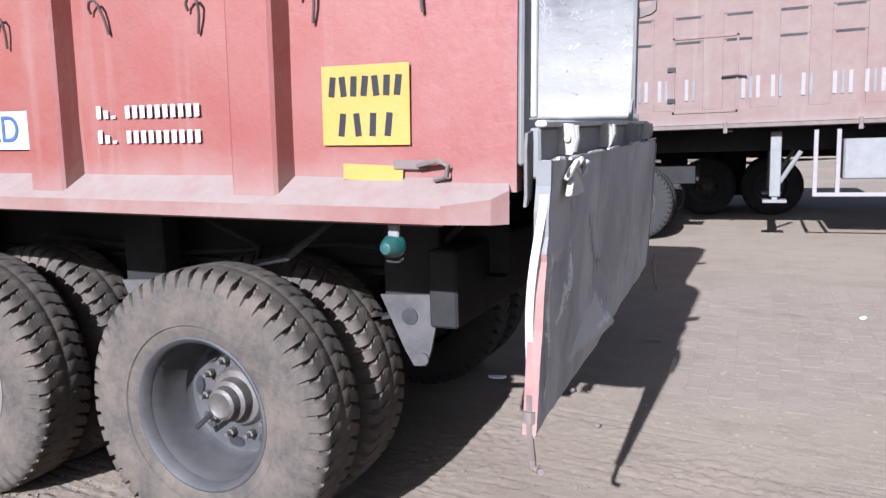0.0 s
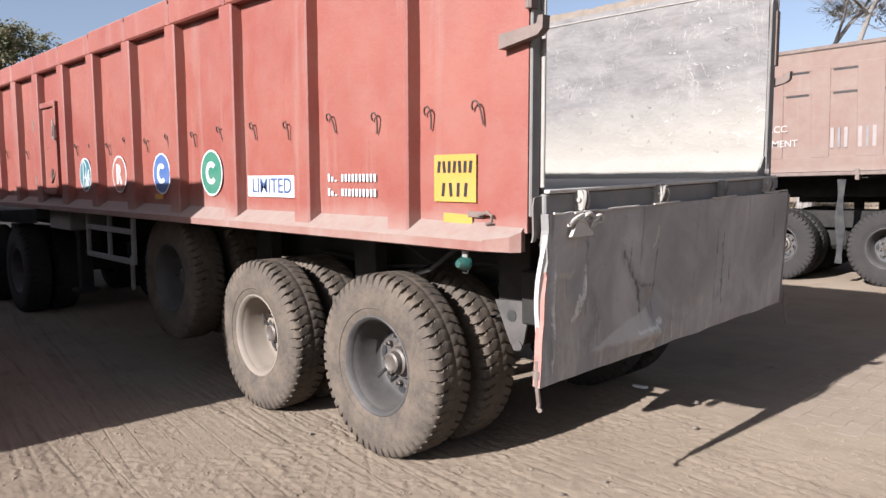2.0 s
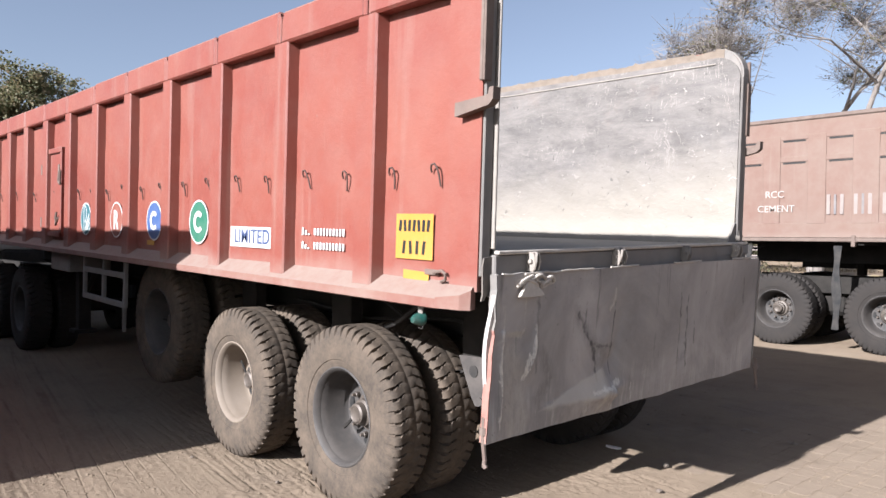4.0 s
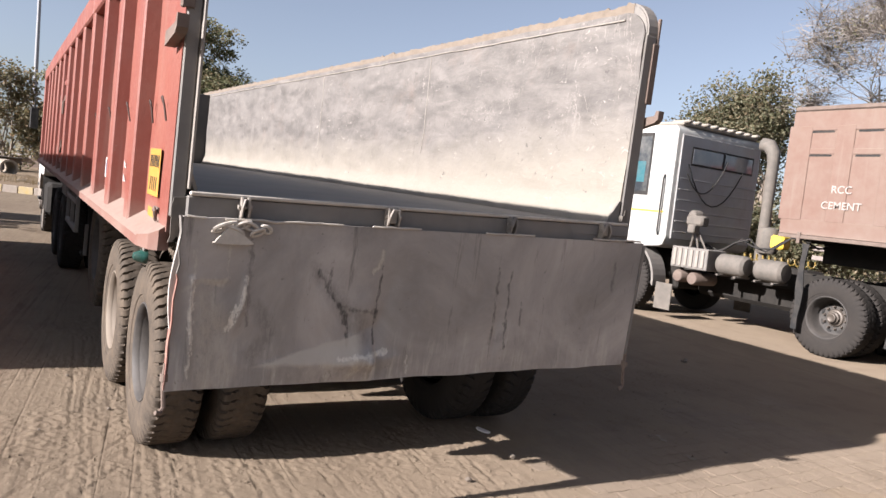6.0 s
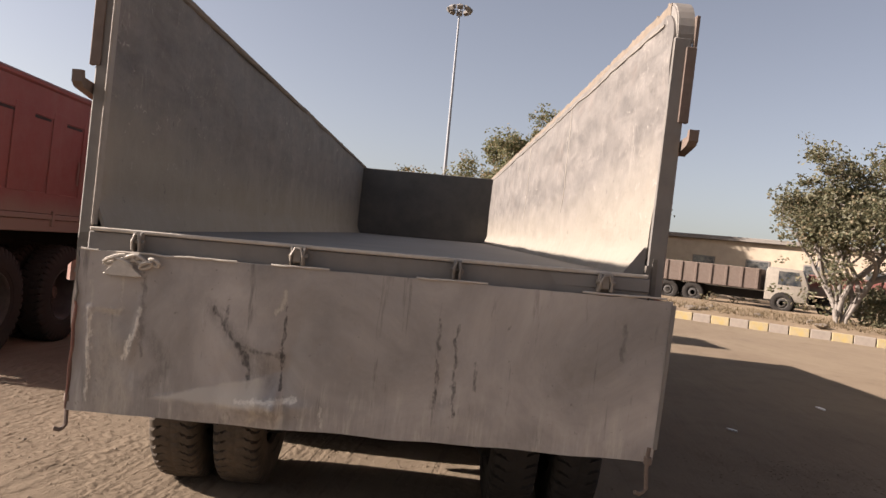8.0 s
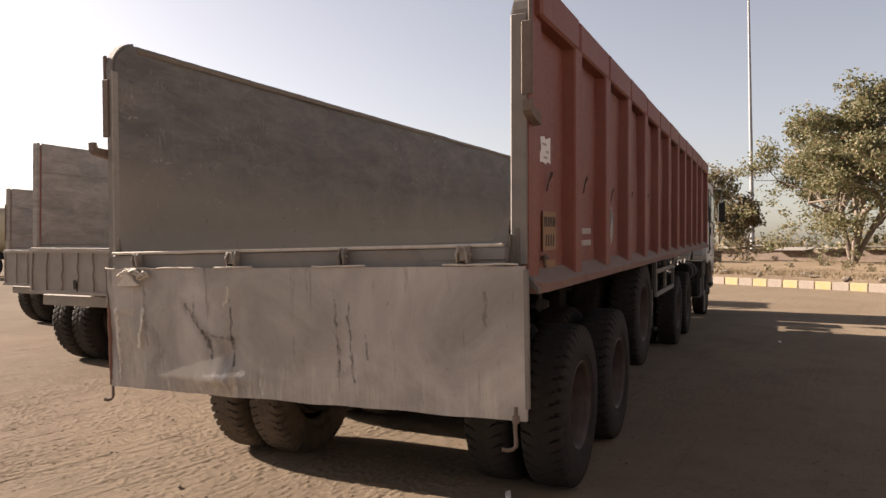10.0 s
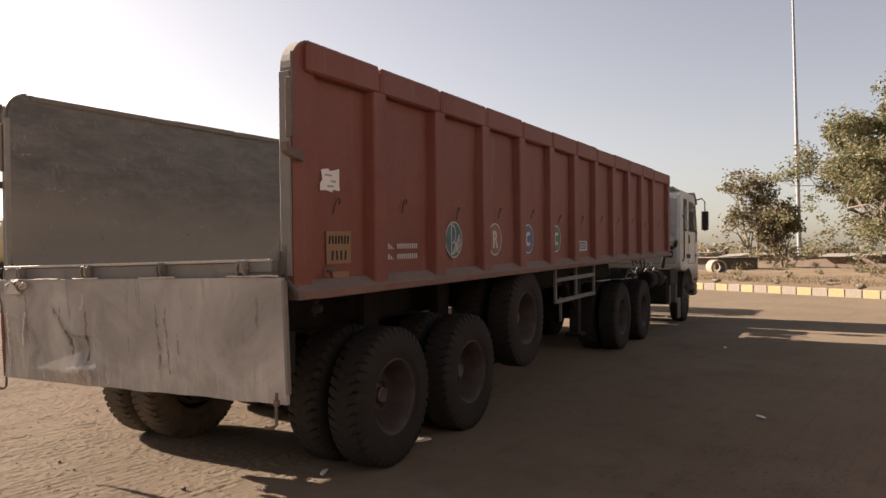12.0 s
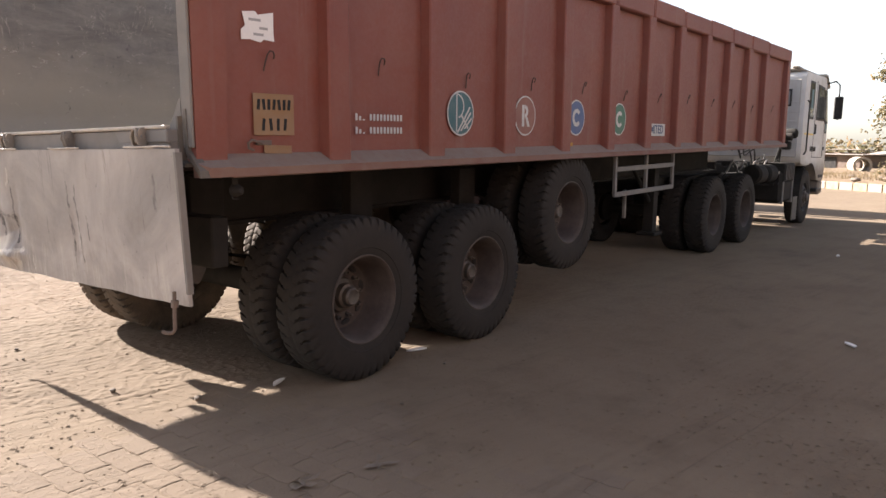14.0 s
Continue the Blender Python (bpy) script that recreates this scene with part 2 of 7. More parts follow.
def gate_steel(name, c=(0.37, 0.335, 0.308)):
    k = Nodes(name)
    big = k.noise(1.5, 6, 0.65, None, 0.6)
    col = k.mix(k.ramp(big, 0.32, 0.7), tuple(0.64 * a for a in c), tuple(1.22 * a for a in c))
    runs = k.noise(1.0, 5, 0.7, k.scaled((22, 22, 1.3)))
    col = k.mix(k.math("MULTIPLY", k.ramp(runs, 0.6, 0.72), 0.55), col, (0.05, 0.046, 0.042))
    pale = k.noise(1.0, 5, 0.7, k.scaled((17, 17, 2.2)))
    low = k.ramp(k.math("ADD", k.axis(2), k.math("MULTIPLY", k.noise(6, 5, 0.7), 0.25)), 0.80, 0.98, 1.0, 0.0)
    col = k.mix(k.math("MULTIPLY", k.ramp(pale, 0.52, 0.68), k.math("MULTIPLY", low, 0.8)), col, (0.52, 0.48, 0.42))
    col = k.mix(k.math("MULTIPLY", k.ramp(k.noise(9, 7, 0.8), 0.55, 0.8), 0.35), col, (0.42, 0.37, 0.31))
    shake = k.n("TexNoise")
    k.put(shake.inputs["Vector"], k.co)
    shake.inputs["Scale"].default_value, shake.inputs["Detail"].default_value, shake.inputs["Roughness"].default_value = 19, 5, 0.7
    at = k.vec("ADD", k.vec("MULTIPLY", k.co, (0, 1, 1)), k.vec("MULTIPLY", k.vec("SUBTRACT", shake.outputs["Color"], (0.5, 0.5, 0.5)), (0, 0.045, 0.045)))
    ragged = k.math("MULTIPLY", k.math("SUBTRACT", k.noise(1.0, 5, 0.75, k.scaled((48, 48, 17))), 0.5), 0.055)
    patchy = k.ramp(k.noise(1.0, 6, 0.8, k.scaled((60, 60, 26))), 0.38, 0.56, 0.30, 1.0)
    dark, ashen, tan, bright = (0.045, 0.042, 0.040), (0.16, 0.145, 0.132), (0.50, 0.445, 0.37), (0.66, 0.61, 0.53)
    for ink, amount, soft, pts in (
            (tan, 0.45, 0.050, ((1.90, 0.95, 0.035), (1.93, 0.80, 0.07), (1.95, 0.66, 0.09))),
            (tan, 0.55, 0.012, ((1.800, 0.985, 0.001), (1.86, 1.022, 0.004), (1.955, 1.022, 0.010), (1.968, 1.045, 0.004))),
            (ashen, 0.6, 0.030, ((2.10, 0.93, 0.015), (2.16, 0.82, 0.025), (2.09, 0.72, 0.02))),
            (ashen, 0.55, 0.040, ((2.33, 1.09, 0.002), (2.45, 0.95, 0.02), (2.55, 0.87, 0.05), (2.57, 0.80, 0.04))),
            (bright, 0.85, 0.006, ((1.838, 1.040, 0.008), (1.842, 0.90, 0.008), (1.846, 0.78, 0.005), (1.850, 0.64, 0.001))),
            (tan, 0.6, 0.006, ((1.838, 1.05, 0.001), (1.838, 1.15, 0.002))),
            (tan, 0.55, 0.006, ((1.964, 1.05, 0.002), (1.966, 1.19, 0.000))),
            (bright, 0.85, 0.006, ((2.042, 1.045, 0.005), (2.040, 0.97, 0.006), (2.005, 0.89, 0.016), (1.985, 0.83, 0.002))),
            (dark, 0.5, 0.010, ((2.052, 1.18, 0.001), (2.054, 0.98, 0.003), (2.06, 0.85, 0.001))),
            (dark, 0.85, 0.012, ((2.350, 1.09, 0.001), (2.389, 1.008, 0.003), (2.45, 0.942, 0.005), (2.485, 0.897, 0.007), (2.508, 0.844, 0.004), (2.51, 0.768, 0.001))),
            (dark, 0.7, 0.009, ((2.401, 1.099, 0.001), (2.395, 1.031, 0.003))),
            (dark, 0.6, 0.012, ((2.465, 0.934, 0.003), (2.554, 0.921, 0.001), (2.636, 0.908, 0.003))),
            (dark, 0.85, 0.006, ((2.634, 1.12, 0.001), (2.638, 1.05, 0.003), (2.637, 0.893, 0.003), (2.641, 0.77, 0.002))),
            (tan, 0.75, 0.008, ((2.628, 1.185, 0.003), (2.622, 1.13, 0.006), (2.597, 1.085, 0.001))),
            (tan, 0.7, 0.010, ((2.535, 0.690, 0.006), (2.560, 0.65, 0.012), (2.52, 0.615, 0.006))),
            (bright, 0.75, 0.006, ((2.822, 0.703, 0.003), (2.831, 0.633, 0.002))),
            (dark, 0.8, 0.007, ((3.279, 1.141, 0.000), (3.289, 0.938, 0.003), (3.293, 0.765, 0.002))),
            (dark, 0.8, 0.007, ((3.354, 1.128, 0.000), (3.363, 0.892, 0.003), (3.374, 0.734, 0.002))),
            (dark, 0.75, 0.007, ((3.45, 0.973, 0.001), (3.456, 0.854, 0.002))),
            (ashen, 0.45, 0.030, ((3.30, 0.78, 0.02), (3.37, 0.80, 0.01))),
            (dark, 0.5, 0.010, ((4.06, 1.20, 0.002), (4.065, 1.05, 0.004)))):
        far = k.math("ADD", k.stroke(at, tuple((y, z, 0.6 * w) for y, z, w in pts)), ragged)
        col = k.mix(k.math("MULTIPLY", k.ramp(far, 0.0, soft, amount, 0.0), patchy), col, ink)
    foot = k.ramp(k.math("ADD", k.axis(2), k.math("MULTIPLY", k.noise(1.0, 4, 0.7, k.scaled((26, 26, 1.5))), -0.30)), 0.50, 0.60, 1.0, 0.0)
    drip = k.ramp(k.noise(1.0, 4, 0.65, k.scaled((40, 40, 3))), 0.44, 0.60)
    col = k.mix(k.math("MULTIPLY", k.math("MULTIPLY", foot, drip), 0.16), col, (0.10, 0.088, 0.078))
    fleck = k.ramp(k.noise(34, 4, 0.7), 0.66, 0.72)
    col = k.mix(k.math("MULTIPLY", fleck, 0.5), col, (0.09, 0.08, 0.072))
    # pale tan below the crease paints in the light its fold catches
    waver = k.math("ADD", k.math("MULTIPLY", k.noise(9, 5, 0.65), 0.05), -0.025)
    crease = k.math("SUBTRACT", k.math("ADD", k.math("MULTIPLY", k.axis(1), 0.30), 0.052), k.math("ADD", k.axis(2), waver))
    fold_light = k.math("MULTIPLY", k.ramp(crease, 0.0, 0.012), k.ramp(k.math("ADD", k.axis(2), waver), 0.672, 0.69))
    fold_light = k.math("MULTIPLY", fold_light, k.ramp(k.math("ADD", k.axis(1), waver), 2.55, 2.60, 1.0, 0.0))
    col = k.mix(k.math("MULTIPLY", fold_light, 0.8), col, (0.46, 0.41, 0.345))
    torn = k.math("ADD", k.stroke(at, ((2.47, 0.708, 0.000), (2.53, 0.714, 0.003), (2.65, 0.724, 0.007), (2.71, 0.734, 0.008))), ragged)
    col = k.mix(k.math("MULTIPLY", k.ramp(torn, 0.0, 0.008, 0.9, 0.0), patchy), col, bright)
    k.bump(k.math("ADD", k.noise(3.2, 5, 0.6), k.math("MULTIPLY", runs, 0.2)), 0.4, 0.025)
    return k.done(col, 0.68, 0.12)


GATE = gate_steel("tailgate_steel")
GATE_OLD = plain("old_tailgate_steel", (0.245, 0.222, 0.196), 0.8, 0.05, 0.35, 5, 0.35, 0.4)
LINING_OLD = bare_steel("dusty_old_lining", (0.245, 0.225, 0.203), (0.33, 0.305, 0.275), (0.29, 0.262, 0.228), 1.4, 1.75, 0.3)
LIP = plain("dusty_bright_lip", (0.47, 0.42, 0.36), 0.7, 0.05, 0.3, 20, 0.4)
BRIGHT = plain("worn_bright_steel", (0.26, 0.232, 0.20), 0.65, 0.15, 0.3, 20, 0.4)
RUSTY = plain("rusty_brown_steel", (0.125, 0.088, 0.070), 0.8, 0.1, 0.4, 14, 0.3)
GREYBAR = plain("dusty_grey_steel", (0.165, 0.152, 0.138), 0.75, 0.1, 0.35, 9, 0.35)
HOOK = plain("dark_rusty_iron", (0.050, 0.028, 0.022), 0.8, 0.1, 0.4, 14, 0.1)
HANGER = plain("grimy_hanger_steel", (0.052, 0.045, 0.040), 0.8, 0.1, 0.4, 9, 0.25)
STRAP = plain("dusty_strap_steel", (0.105, 0.092, 0.078), 0.8, 0.05, 0.3, 12, 0.35)
CHASSIS = plain("grimy_chassis", (0.020, 0.018, 0.016), 0.85, 0.0, 0.4, 8, 0.05)
BLACK = plain("black_parts", (0.02, 0.02, 0.02), 0.6, 0.0, 0.3, 12, 0.15)


def rubber(name, dust, c=(0.042, 0.040, 0.038)):
    k = Nodes(name)
    n = k.noise(6, 6, 0.7)
    fine = k.noise(55, 4, 0.7)
    col = k.mix(k.math("MULTIPLY", k.ramp(k.math("ADD", n, k.math("MULTIPLY", fine, 0.35)), 0.45, 0.85, 0.25, 1.0), dust), c, (0.226, 0.168, 0.118))
    k.bump(fine, 0.4, 0.004)
    k.b.inputs["Specular IOR Level"].default_value = 0.15
    return k.done(col, 0.85)


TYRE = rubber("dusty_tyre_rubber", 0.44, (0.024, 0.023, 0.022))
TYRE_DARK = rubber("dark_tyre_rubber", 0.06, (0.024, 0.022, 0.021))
RIM = plain("dusty_rim_steel", (0.038, 0.034, 0.031), 0.7, 0.1, 0.4, 8, 0.16)
RIM_RUST = plain("brown_rim_steel", (0.050, 0.035, 0.029), 0.75, 0.1, 0.3, 8, 0.2)
RIM_PALE = plain("pale_rim_steel", (0.165, 0.130, 0.096), 0.75, 0.05, 0.25, 8, 0.4)
HUB = plain("grey_hub", (0.072, 0.058, 0.047), 0.55, 0.3, 0.5, 25, 0.3)
YELLOW = painted("yellow_plate_paint", (0.350, 0.170, 0.016), (0.370, 0.195, 0.030), 0.08, 0.6, scale=2, streaks=0.2)
INK = plain("black_lettering", (0.02, 0.02, 0.02), 0.6, 0, 0.4, 40)
WHITE = painted("white_lettering", (0.510, 0.501, 0.489), (0.442, 0.425, 0.399), 0.15, 0.6, scale=4, streaks=0.2)
NAVY = plain("navy_lettering", (0.043, 0.064, 0.136), 0.6, 0, 0.3, 30)
BLUE = plain("blue_roundel", (0.038, 0.081, 0.204), 0.5, 0, 0.2, 14, 0.2)
GREEN = plain("green_roundel", (0.019, 0.119, 0.072), 0.5, 0, 0.2, 14, 0.2)
ORANGE = plain("red_roundel", (0.204, 0.064, 0.043), 0.5, 0, 0.2, 14, 0.25)
TEAL = plain("teal_roundel", (0.015, 0.093, 0.111), 0.5, 0, 0.2, 14, 0.2)
PAPER = plain("torn_paper", (0.72, 0.69, 0.66), 0.85, 0, 0.12, 12, 0.1)
GHOST = plain("faded_white_lettering", (0.215, 0.178, 0.160), 0.8, 0, 0.25, 9, 0.5)
FADED = plain("chalky_lettering", (0.33, 0.29, 0.26), 0.8, 0, 0.3, 9, 0.4)
GHOST_BLUE = plain("faded_blue_lettering", (0.135, 0.125, 0.125), 0.8, 0, 0.25, 9, 0.45)
CAB_WHITE = painted("white_cab_paint", (0.375, 0.370, 0.350), (0.325, 0.312, 0.285), 0.35, 0.45, scale=1.2, streaks=0.35)
# paler white that lifts the cabs seen in shade; the sunlit cab stays darker
CAB_LIFTED = painted("lifted_cab_paint", (0.58, 0.57, 0.555), (0.50, 0.47, 0.43), 0.3, 0.45, bottom=1.0)
CAB_GREY = painted("grey_cab_back", (0.31, 0.302, 0.296), (0.34, 0.328, 0.312), 0.3, 0.6)
CREAM = plain("cream_roof_paint", (0.27, 0.238, 0.196), 0.7, 0, 0.35, 9, 0.5)
DIRT = plain("caked_dirt", (0.164, 0.129, 0.098), 0.95, 0, 0.4, 18, 0.3, 0.6)
LAMP_GREEN = plain("green_lamp_lens", (0.006, 0.055, 0.045), 0.2, 0, 0.2, 30, 0.2)
# faded plate yellow, browned and darkened for the shaded right side
YELLOW_SHADED = painted("faded_shaded_plate", (0.235, 0.125, 0.052), (0.250, 0.150, 0.080), 0.3, 0.6, scale=2, streaks=0.3)
HOSE = plain("ochre_hose", (0.203, 0.133, 0.023), 0.5, 0, 0.5, 30, 0.2)
STRIPE = plain("yellow_stripe", (0.640, 0.440, 0.040), 0.5, 0, 0.15, 12, 0.15)
CONCRETE = plain("grey_concrete", (0.228, 0.190, 0.144), 0.9, 0, 0.25, 6, 0.4, 0.4)
KERB_YELLOW = painted("yellow_kerb_paint", (0.330, 0.240, 0.085), (0.320, 0.255, 0.150), 0.55, 0.8, scale=3)
KERB_BARE = plain("bare_kerb_concrete", (0.228, 0.190, 0.156), 0.9, 0, 0.3, 7, 0.4, 0.4)
BRICK = plain("brown_brick_wall", (0.125, 0.088, 0.068), 0.9, 0, 0.4, 5, 0.35, 0.4)
BUFF = plain("buff_wall", (0.441, 0.357, 0.266), 0.9, 0, 0.15, 2, 0.3)
SHEET = plain("pale_roof_sheet", (0.20, 0.18, 0.16), 0.8, 0.05, 0.25, 4, 0.5)
MAST = plain("galvanised_mast", (0.22, 0.225, 0.24), 0.55, 0.3, 0.15, 5, 0.1)
TANK = painted("cream_tank_paint", (0.528, 0.416, 0.240), (0.496, 0.424, 0.296), 0.4, 0.5)
BARK = plain("tree_bark", (0.160, 0.128, 0.100), 0.9, 0, 0.4, 9, 0.2, 0.6)
BARK_PALE = plain("pale_bark", (0.188, 0.164, 0.144), 0.9, 0, 0.3, 9, 0.2, 0.6)
STONE = plain("loose_stone", (0.136, 0.108, 0.084), 0.9, 0, 0.4, 30, 0.3, 0.5)
SCRAP = plain("white_scrap", (0.75, 0.72, 0.68), 0.7, 0, 0.1, 20)


def glass(name, tint=(0.03, 0.035, 0.04)):
    k = Nodes(name)
    k.b.inputs["Coat Weight"].default_value = 0.4
    return k.done(k.mix(k.ramp(k.noise(5, 5), 0.4, 0.75, 0, 0.35), tint, (0.3, 0.27, 0.23)), 0.12)


GLASS = glass("dark_cab_glass")
DUSTY_GLASS = glass("dusty_cab_glass", (0.14, 0.145, 0.16))


def leaves(name, a, b, dry):
    k = Nodes(name)
    g = k.n("NewGeometry").outputs["Random Per Island"]
    col = k.mix(g, a, b)
    col = k.mix(k.ramp(k.math("FRACT", k.math("MULTIPLY", g, 7.3)), 0.72, 0.9), col, dry)
    thin = k.n("BsdfTranslucent")
    k.put(thin.inputs["Color"], col)
    both = k.n("MixShader")
    both.inputs[0].default_value = 0.42
    k.t.links.new(k.b.outputs[0], both.inputs[1])
    k.t.links.new(thin.outputs[0], both.inputs[2])
    k.t.links.new(both.outputs[0], k.t.nodes["Material Output"].inputs["Surface"])
    return k.done(col, 0.6)


LEAF = leaves("dusty_green_leaves", (0.068, 0.080, 0.032), (0.128, 0.124, 0.056), (0.168, 0.128, 0.068))
LEAF_TAN = leaves("dusty_tan_leaves", (0.105, 0.118, 0.052), (0.185, 0.165, 0.088), (0.250, 0.188, 0.108))
LEAF_GREY = leaves("dusty_grey_leaves", (0.092, 0.096, 0.050), (0.165, 0.148, 0.086), (0.225, 0.175, 0.105))
LEAF_DRY = leaves("dry_olive_leaves", (0.110, 0.100, 0.052), (0.180, 0.150, 0.085), (0.230, 0.155, 0.085))
GRASS = leaves("dry_grass", (0.156, 0.113, 0.062), (0.211, 0.156, 0.090), (0.109, 0.078, 0.043))


def ground_mat(name, c1, c2, tracks=True, tint=False):
    """Dust-covered paving: broad stains, fine grit, and tyre tread pressed in curving bands."""
    k = Nodes(name)
    if tint:
        k.co = k.n("NewGeometry").outputs["Position"]
    big = k.noise(0.32, 5, 0.6, None, 0.8)
    mid = k.noise(2.6, 6, 0.65)
    grit = k.noise(60, 5, 0.75)
    col = k.mix(k.ramp(big, 0.32, 0.68), c1, c2)
    col = k.mix(k.math("MULTIPLY", k.ramp(mid, 0.5, 0.78), 0.5), col, tuple(0.62 * a for a in c1))
    col = k.mix(k.math("MULTIPLY", k.ramp(grit, 0.58, 0.72), 0.35), col, tuple(0.5 * a for a in c1))
    col = k.mix(k.math("MULTIPLY", k.ramp(k.noise(0.9, 4, 0.6), 0.62, 0.78), 0.55), col, (0.10, 0.08, 0.065))
    h = k.math("ADD", k.math("MULTIPLY", grit, 0.25), k.math("MULTIPLY", mid, 0.7))
    if tracks:
        for turn, across, zone_at, seed in ((-9, 23, 0.40, 0.3), (-6, 15, 0.44, 7.1)):
            vec = k.along(turn, 1.1, across, seed)
            streak = k.noise(1.0, 2, 0.45, vec, 0.12)
            zone = k.ramp(k.noise(1.0, 3, 0.5, k.along(turn, 0.22, 1.1, seed)), zone_at, zone_at + 0.14)
            zone = k.math("MULTIPLY", zone, k.ramp(k.math("ADD", k.axis(1), k.noise(0.8, 3)), 2.6, 4.0, 1.0, 0.45))
            line = k.math("MULTIPLY", k.ramp(streak, 0.36, 0.66), zone)
            h = k.math("ADD", h, k.math("MULTIPLY", line, 0.34))
            col = k.mix(k.math("MULTIPLY", line, 0.26), col, tuple(1.25 * a for a in c2))
            rut = k.math("ABSOLUTE", k.math("SUBTRACT", k.noise(1.0, 1, 0.4, k.along(turn, 0.11, 0.30 * across, seed + 3), 0.05), 0.5))
            breaks = k.ramp(k.noise(1.0, 4, 0.7, k.along(turn, 2.5, 4.0, seed)), 0.40, 0.55)
            rut = k.math("MULTIPLY", k.ramp(rut, 0.004, 0.020, 1.0, 0.0), k.math("MULTIPLY", zone, breaks))
            h = k.math("SUBTRACT", h, k.math("MULTIPLY", rut, 0.8))
            col = k.mix(k.math("MULTIPLY", rut, 0.40), col, tuple(0.5 * a for a in c1))
        clod = k.noise(24, 5, 0.7)
        h = k.math("ADD", h, k.math("MULTIPLY", k.ramp(clod, 0.52, 0.70), 1.0))
        h = k.math("ADD", h, k.math("MULTIPLY", k.noise(9, 5, 0.7), 0.6))
    if tint:
        v = k.math("FRACT", k.math("ADD", k.n("ObjectInfo").outputs["Random"], k.n("NewGeometry").outputs["Random Per Island"]))
        col = k.mix(k.math("MULTIPLY", v, 0.16), col, tuple(0.7 * a for a in c1))
    k.bump(h, 0.30, 0.026)
    k.b.inputs["Specular IOR Level"].default_value = 0.06
    k.b.inputs["Diffuse Roughness"].default_value = 0.4
    return k.done(col, 0.95)


GROUND = ground_mat("dusty_yard_ground", (0.163, 0.123, 0.088), (0.202, 0.157, 0.113))
VERGE = ground_mat("dry_verge_soil", (0.190, 0.138, 0.092), (0.240, 0.182, 0.125), False)


PAVER = ground_mat("dusty_paver", (0.165, 0.127, 0.093), (0.204, 0.160, 0.121), True, True)



# ---- shapes ----
PLACED = {}
RISE = 1.26                       # the red trailer's nose stands higher than its tail, degrees
BODY = pose(-0.7, 0, 1.3) @ Matrix.Rotation(radians(RISE), 4, "Y") @ Matrix.Translation((0.7, 0, -1.3))
# its bed is racked: the right side stands higher, and the tail end runs askew
CANT = Matrix(((1, 0, 0, 0), (0, 1, 0, 0), (0, 0.0257, 1, -0.0257 * 1.74), (0, 0, 0, 1)))
TAIL = Matrix(((1, -0.030, 0, 0.030 * 1.95), (0, 1, 0, 0), (0, 0.0257, 1, -0.0257 * 1.74), (0, 0, 0, 1)))


def link(name, me, parent=None, m=None, local=False):
    """A mesh object under parent, at the world pose m, or at a pose within its parent."""
    ob, m, base = new(name, me), m or Matrix(), PLACED.get(parent, Matrix())
    ob.parent = parent
    ob.matrix_local = m if local else base.inverted() @ m
    PLACED[ob] = base @ m if local else m
    return ob


def mesh_of(name, bm, mats, smooth=False):
    me = bpy.data.meshes.new(name)
    bmesh.ops.recalc_face_normals(bm, faces=bm.faces)
    bm.to_mesh(me)
    bm.free()
    for m in mats if isinstance(mats, (list, tuple)) else (mats,):
        me.materials.append(m)
    if smooth:
        for p in me.polygons:
            p.use_smooth = True
        me.set_sharp_from_angle(angle=radians(38))
    return me


def part(name, bm, mats, parent, label="", m=None, smooth=False):
    if m is BODY:
        bm.transform(CANT)
    ob = link(name, mesh_of(name, bm, mats, smooth), parent, m)
    return tagged(ob, label) if label else ob


def thing(name, label, category, at=(0, 0, 0), group="", kind=""):
    ob = new(name)
    ob.location = at
    ob.empty_display_size = 0.2
    PLACED[ob] = Matrix.Translation(at)
    return tagged(ob, label, category, group, kind)


def block(bm, x0, x1, y0, y1, z0, z1, bev=0.004, m=None, mi=0):
    """A box with chamfered edges."""
    x0, x1, y0, y1, z0, z1 = min(x0, x1), max(x0, x1), min(y0, y1), max(y0, y1), min(z0, z1), max(z0, z1)
    b = min(bev, 0.4 * (x1 - x0), 0.4 * (y1 - y0), 0.4 * (z1 - z0))
    lo, hi = (x0, y0, z0), (x1, y1, z1)
    v = {}
    for sx in (0, 1):
        for sy in (0, 1):
            for sz in (0, 1):
                for a in range(3):
                    p = [(lo, hi)[s][i] for i, s in enumerate((sx, sy, sz))]
                    for i, s in enumerate((sx, sy, sz)):
                        if i != a:
                            p[i] += b * (1 - 2 * s)
                    p = Vector(p)
                    v[sx, sy, sz, a] = bm.verts.new(m @ p if m else p)
    faces = []
    for a in range(3):
        o = [i for i in range(3) if i != a]
        for s in (0, 1):
            ring = []
            for q in ((0, 0), (1, 0), (1, 1), (0, 1)):
                k = [0, 0, 0]
                k[a], k[o[0]], k[o[1]] = s, q[0], q[1]
                ring.append(v[(*k, a)])
            faces.append(ring)
        for q in ((0, 0), (1, 0), (1, 1), (0, 1)):
            k0, k1 = [0, 0, 0], [0, 0, 0]
            k0[o[0]], k0[o[1]] = q
            k1[o[0]], k1[o[1]] = q
            k1[a] = 1
            faces.append([v[(*k0, o[0])], v[(*k1, o[0])], v[(*k1, o[1])], v[(*k0, o[1])]])
    for sx in (0, 1):
        for sy in (0, 1):
            for sz in (0, 1):
                faces.append([v[sx, sy, sz, a] for a in range(3)])
    for f in faces:
        bm.faces.new(f).material_index = mi


